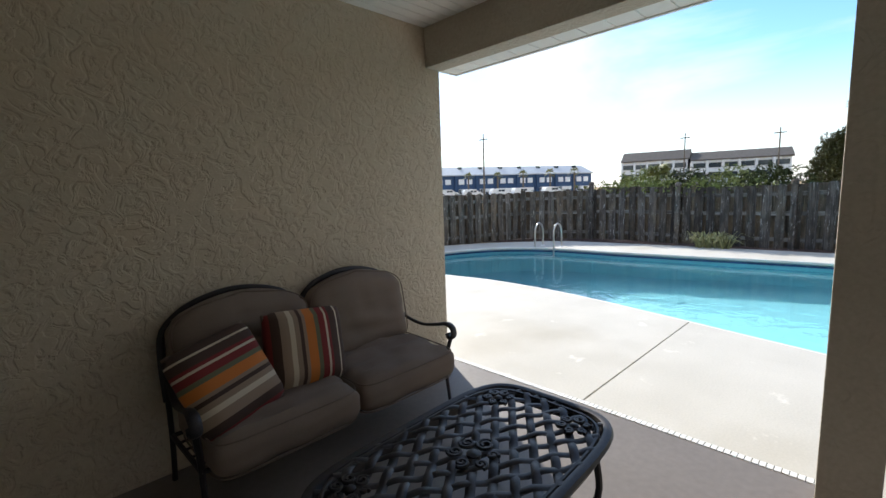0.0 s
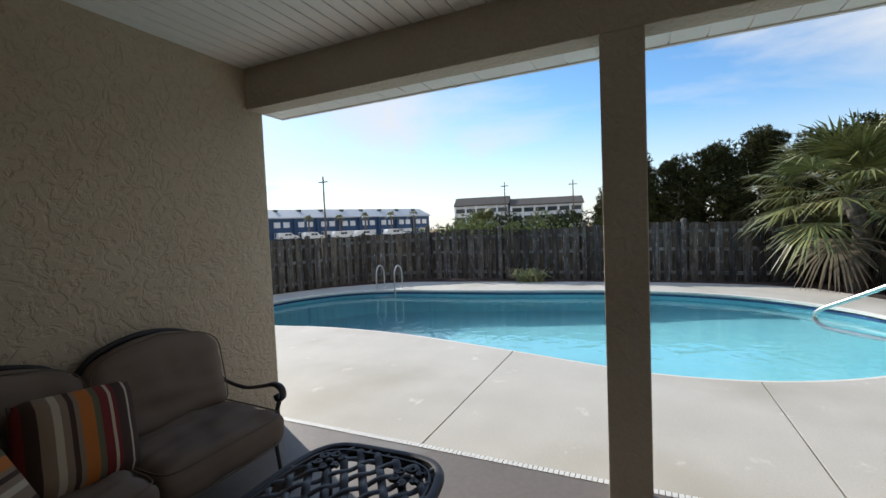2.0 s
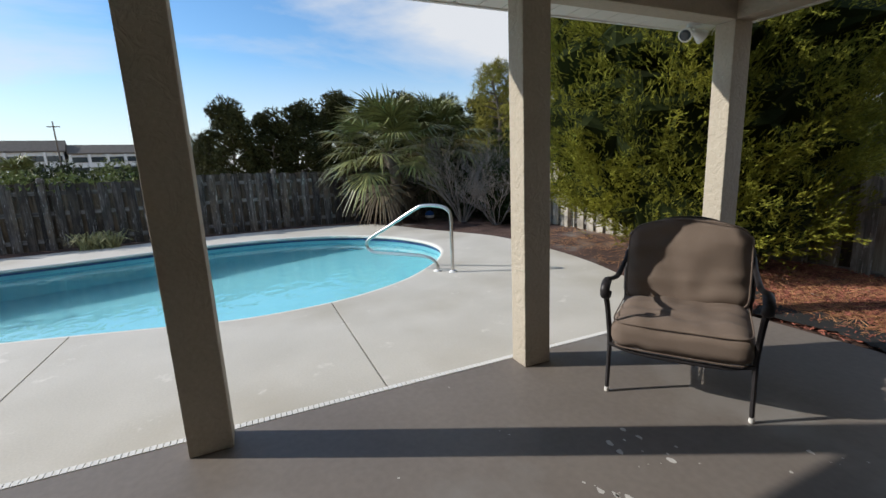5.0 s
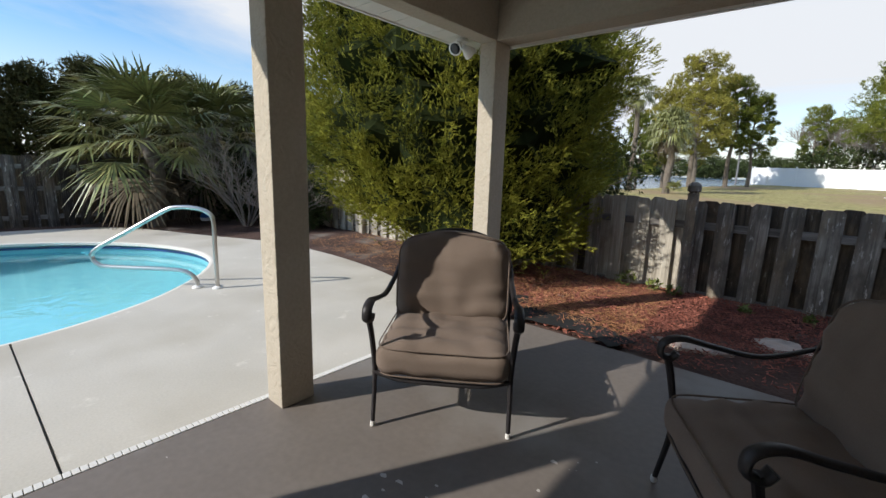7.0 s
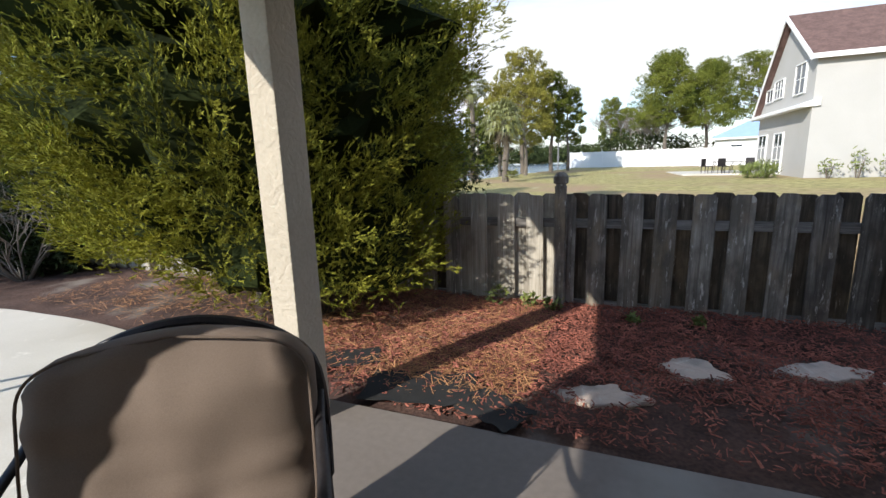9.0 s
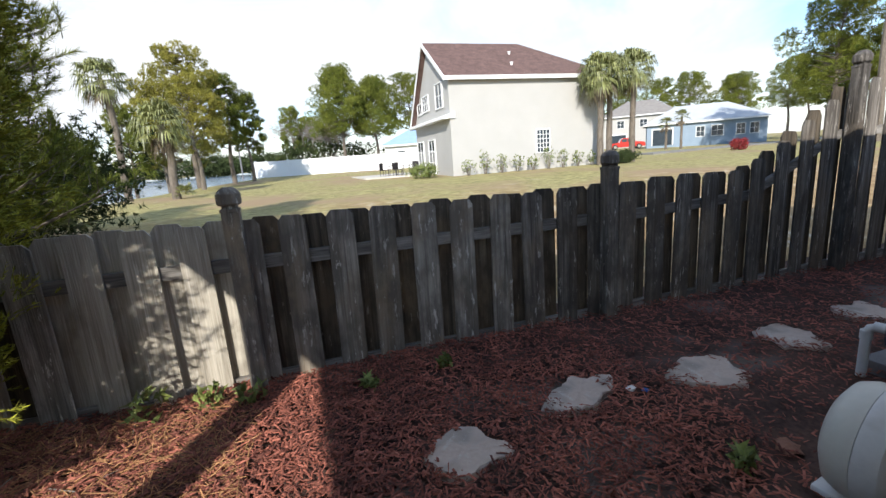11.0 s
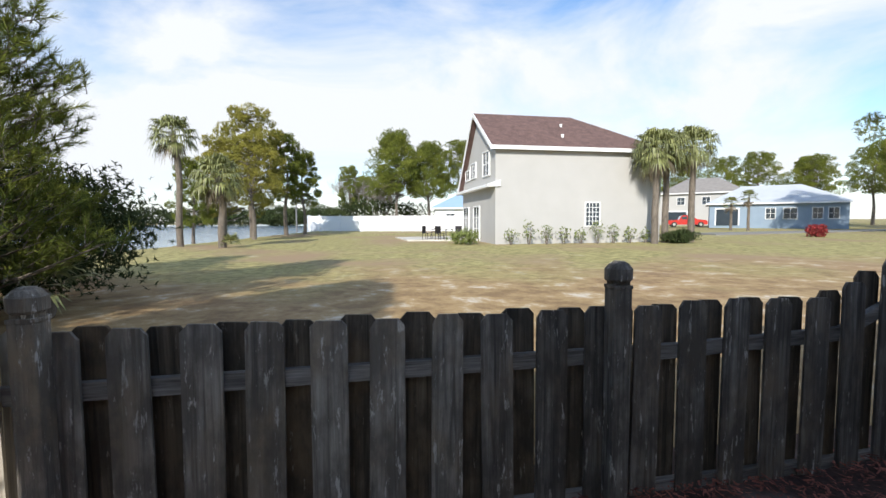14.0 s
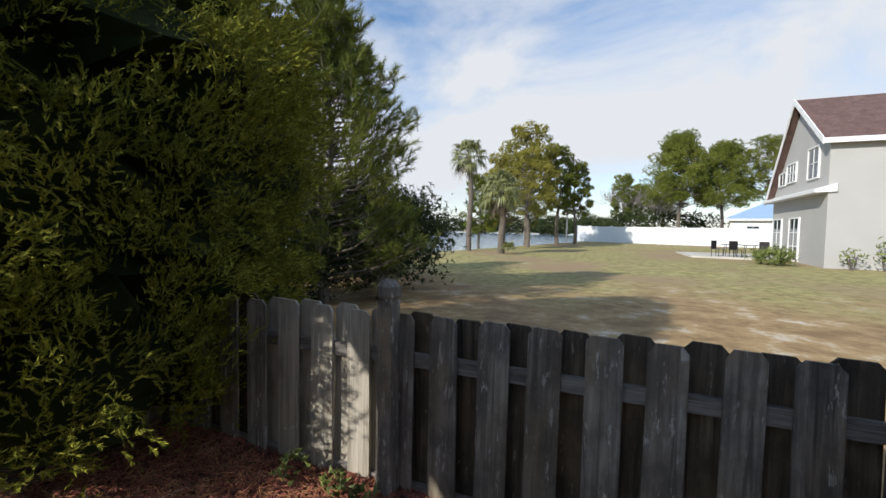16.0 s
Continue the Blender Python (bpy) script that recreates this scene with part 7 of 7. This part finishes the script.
first_car = parked_car("white car parked before the blue townhouses", pose(78.0, 77.0, 0.30, 0, 0, -25), WAGON, M_WHITE, "parked white cars")
for x, y in ((78.5, 69.5), (79.0, 61.5), (80.5, 56.5), (82.5, 50.0)):
    copy_thing(first_car, pose(x, y, 0.15, 0, 0, -27))


# ---------- far buildings beyond the pool ----------
def terrace(label, p0, p1, depth, eave, ridge, wall, roof_mat, bays, floors, base, ridge_frac=0.5, skylights=False):
    d = Vector((p1[0] - p0[0], p1[1] - p0[1]))
    L = d.length
    t = thing("townhouse_row", label, "building", pose(p0[0], p0[1], base, 0, 0, math.degrees(math.atan2(d.y, d.x))))
    part("wall", B(0, 0, -1, L, depth, eave), wall, t)
    bm = bmesh.new()
    pr = [(-0.5, eave), (depth * ridge_frac, ridge), (depth + 0.5, eave), (depth + 0.5, eave - 0.3), (-0.5, eave - 0.3)]
    a = [bm.verts.new((-0.4, y, z)) for y, z in pr]
    b = [bm.verts.new((L + 0.4, y, z)) for y, z in pr]
    bm.faces.new(a[::-1])
    bm.faces.new(b)
    for i in range(5):
        j = (i + 1) % 5
        bm.faces.new((a[i], a[j], b[j], b[i]))
    part("roof", bm, roof_mat, t)
    bay = L / bays
    for i in range(bays):
        part("pier", B(i * bay - 0.2, -0.7, -1, i * bay + 0.2, -0.002, eave - 0.3), wall, t)
        for k in range(floors):
            z = 1.6 + k * (eave - 0.8) / floors
            for q in (0.3, 0.68):
                w = part("window", B(i * bay + bay * q - 0.8, -0.12, z - 0.7, i * bay + bay * q + 0.8, -0.004, z + 0.7), M_WHITE, t)
                # upper panes of the blue row are white: reflected sky put into the colour
                part("pane", B(i * bay + bay * q - 0.68, -0.16, z - 0.58, i * bay + bay * q + 0.68, -0.122, z + 0.58), M_VINYL if skylights and k else M_DARKGLASS, w)
        if floors > 1:
            part("balcony", B(i * bay + bay * 0.25, -1.3, 1.4, i * bay + bay * 0.75, -0.02, 2.3), M_WHITE, t)
        if skylights:
            sl = (ridge - eave) / (depth * ridge_frac + 0.5)
            y = depth * ridge_frac * 0.72
            part("roof_vent", B(i * bay + bay * 0.4, y - 0.5, eave + sl * y, i * bay + bay * 0.55, y + 0.5, eave + sl * (y + 0.5) + 0.5), M_DARKGLASS, t)
    return t


terrace("long deep-blue townhouse row with a pale metal roof", (58.0, 96.0), (124.0, 62.0), 12, 6.2, 8.6, M_DEEPBLUE, M_PALEROOF, 12, 2, -0.2, 0.5, True)
terrace("cream townhouse block with brown-grey roofs beyond the fence", (121.0, 34.0), (126.0, 15.0), 11, 7.6, 9.6, M_VINYL, M_BROWNROOF, 6, 3, -0.2, 0.35)
terrace("cream townhouse block with brown-grey roofs beyond the fence", (117.8, 50.0), (121.0, 35.0), 11, 8.2, 10.6, M_VINYL, M_BROWNROOF, 5, 3, -0.2, 0.35)
for x, y, h in ((68.2, 57.1, 12.8), (119.0, 35.2, 13.9), (119.0, 16.5, 13.0)):
    t = thing("utility_pole", "distant wooden utility pole with a crossarm", "utility pole", pose(x, y, 0))
    part("pole", tube(bmesh.new(), [(0, 0, -0.5), (0, 0, h)], [0.2, 0.12], 8), M_BARK, t)
    part("crossarm", B(-0.08, -1.1, h - 1.2, 0.08, 1.1, h - 1.0), M_BARK, t)

# mast by the lake and a street lamp beyond the fence
mast = thing("light_mast", "thin mast with a small lamp platform by the lake", "mast", pose(7.5, -60.0, ground_z(7.5, -60.0)))
part("pole", tube(bmesh.new(), [(0, 0, -0.4), (0, 0, 11.0)], [0.10, 0.07], 8), M_PAD, mast, smooth=True)
part("platform", B(-0.55, -0.25, 10.95, 0.55, 0.25, 11.07, bevel=0.02), M_PAD, mast)
for x in (-0.45, 0.0, 0.45):
    part("lamp_head", B(x - 0.14, -0.12, 11.072, x + 0.14, 0.12, 11.36, bevel=0.04), M_GREYPL, mast)
lamp = thing("street_lamp", "pale grey street lamp with a short arm", "street lamp", pose(-32.0, -18.7, ground_z(-32.0, -18.7)))
part("pole", tube(bmesh.new(), [(0, 0, -0.3), (0, 0, 5.1)], [0.09, 0.06], 10), M_PAD, lamp, smooth=True)
part("arm", tube(bmesh.new(), smooth_path([(0, 0, 5.05), (0.05, -0.15, 5.3), (0.1, -0.45, 5.42)], 4), 0.035, 8), M_PAD, lamp, smooth=True)
part("lamp_head", B(0.0, -0.85, 5.36, 0.2, -0.42, 5.46, bevel=0.03), M_GREYPL, lamp)
for x, y, h, q in ((-44.0, -49.2, 3.2, 71), (-44.6, -47.4, 3.9, 72)):
    put(fan_palm("small cabbage palm before the slate blue house", h, 22, 0.95, q, 4, 0.14), x, y)

# small litter on the soil
ball = thing("pool_float", "small blue and white pool float on the soil", "pool float", pose(11.4, -5.0, 0.02))
part("base", lathe(bmesh.new(), [(0.02, -0.03), (0.10, -0.02), (0.13, 0.03), (0.125, 0.06)], None, 20), M_WHITE, ball, "pale lower half", True)
part("dome", lathe(bmesh.new(), [(0.125, 0.062), (0.12, 0.11), (0.085, 0.16), (0.04, 0.18), (0.005, 0.183)], None, 20), M_BLUE, ball, smooth=True)
r = random.Random(77)
for k, (x, y, w, mat_, nm, lab, cat) in enumerate(((-0.92, -5.74, 0.03, M_STRIP, "paper_scrap", "crumpled white and blue paper scrap on the mulch", "litter"), (-0.98, -5.69, 0.022, M_BLUE, "paper_scrap", "crumpled blue paper scrap on the mulch", "litter"), (-1.21, -5.01, 0.055, M_BROKEN, "brick_shard", "broken reddish brick shard on the soil", "brick shard"))):
    bm = bmesh.new()
    bmesh.ops.create_icosphere(bm, subdivisions=2, radius=w)
    for v in bm.verts:
        v.co *= 1 + 0.55 * noise.noise((v.co.x * 30 + k * 5, v.co.y * 30, v.co.z * 30))
        v.co.z *= 0.45
    ob = mesh_object(nm, bm, mat_)
    ob.matrix_basis = pose(x, y, -0.012, 0, 0, 40 * k)
    tagged(ob, lab, cat)
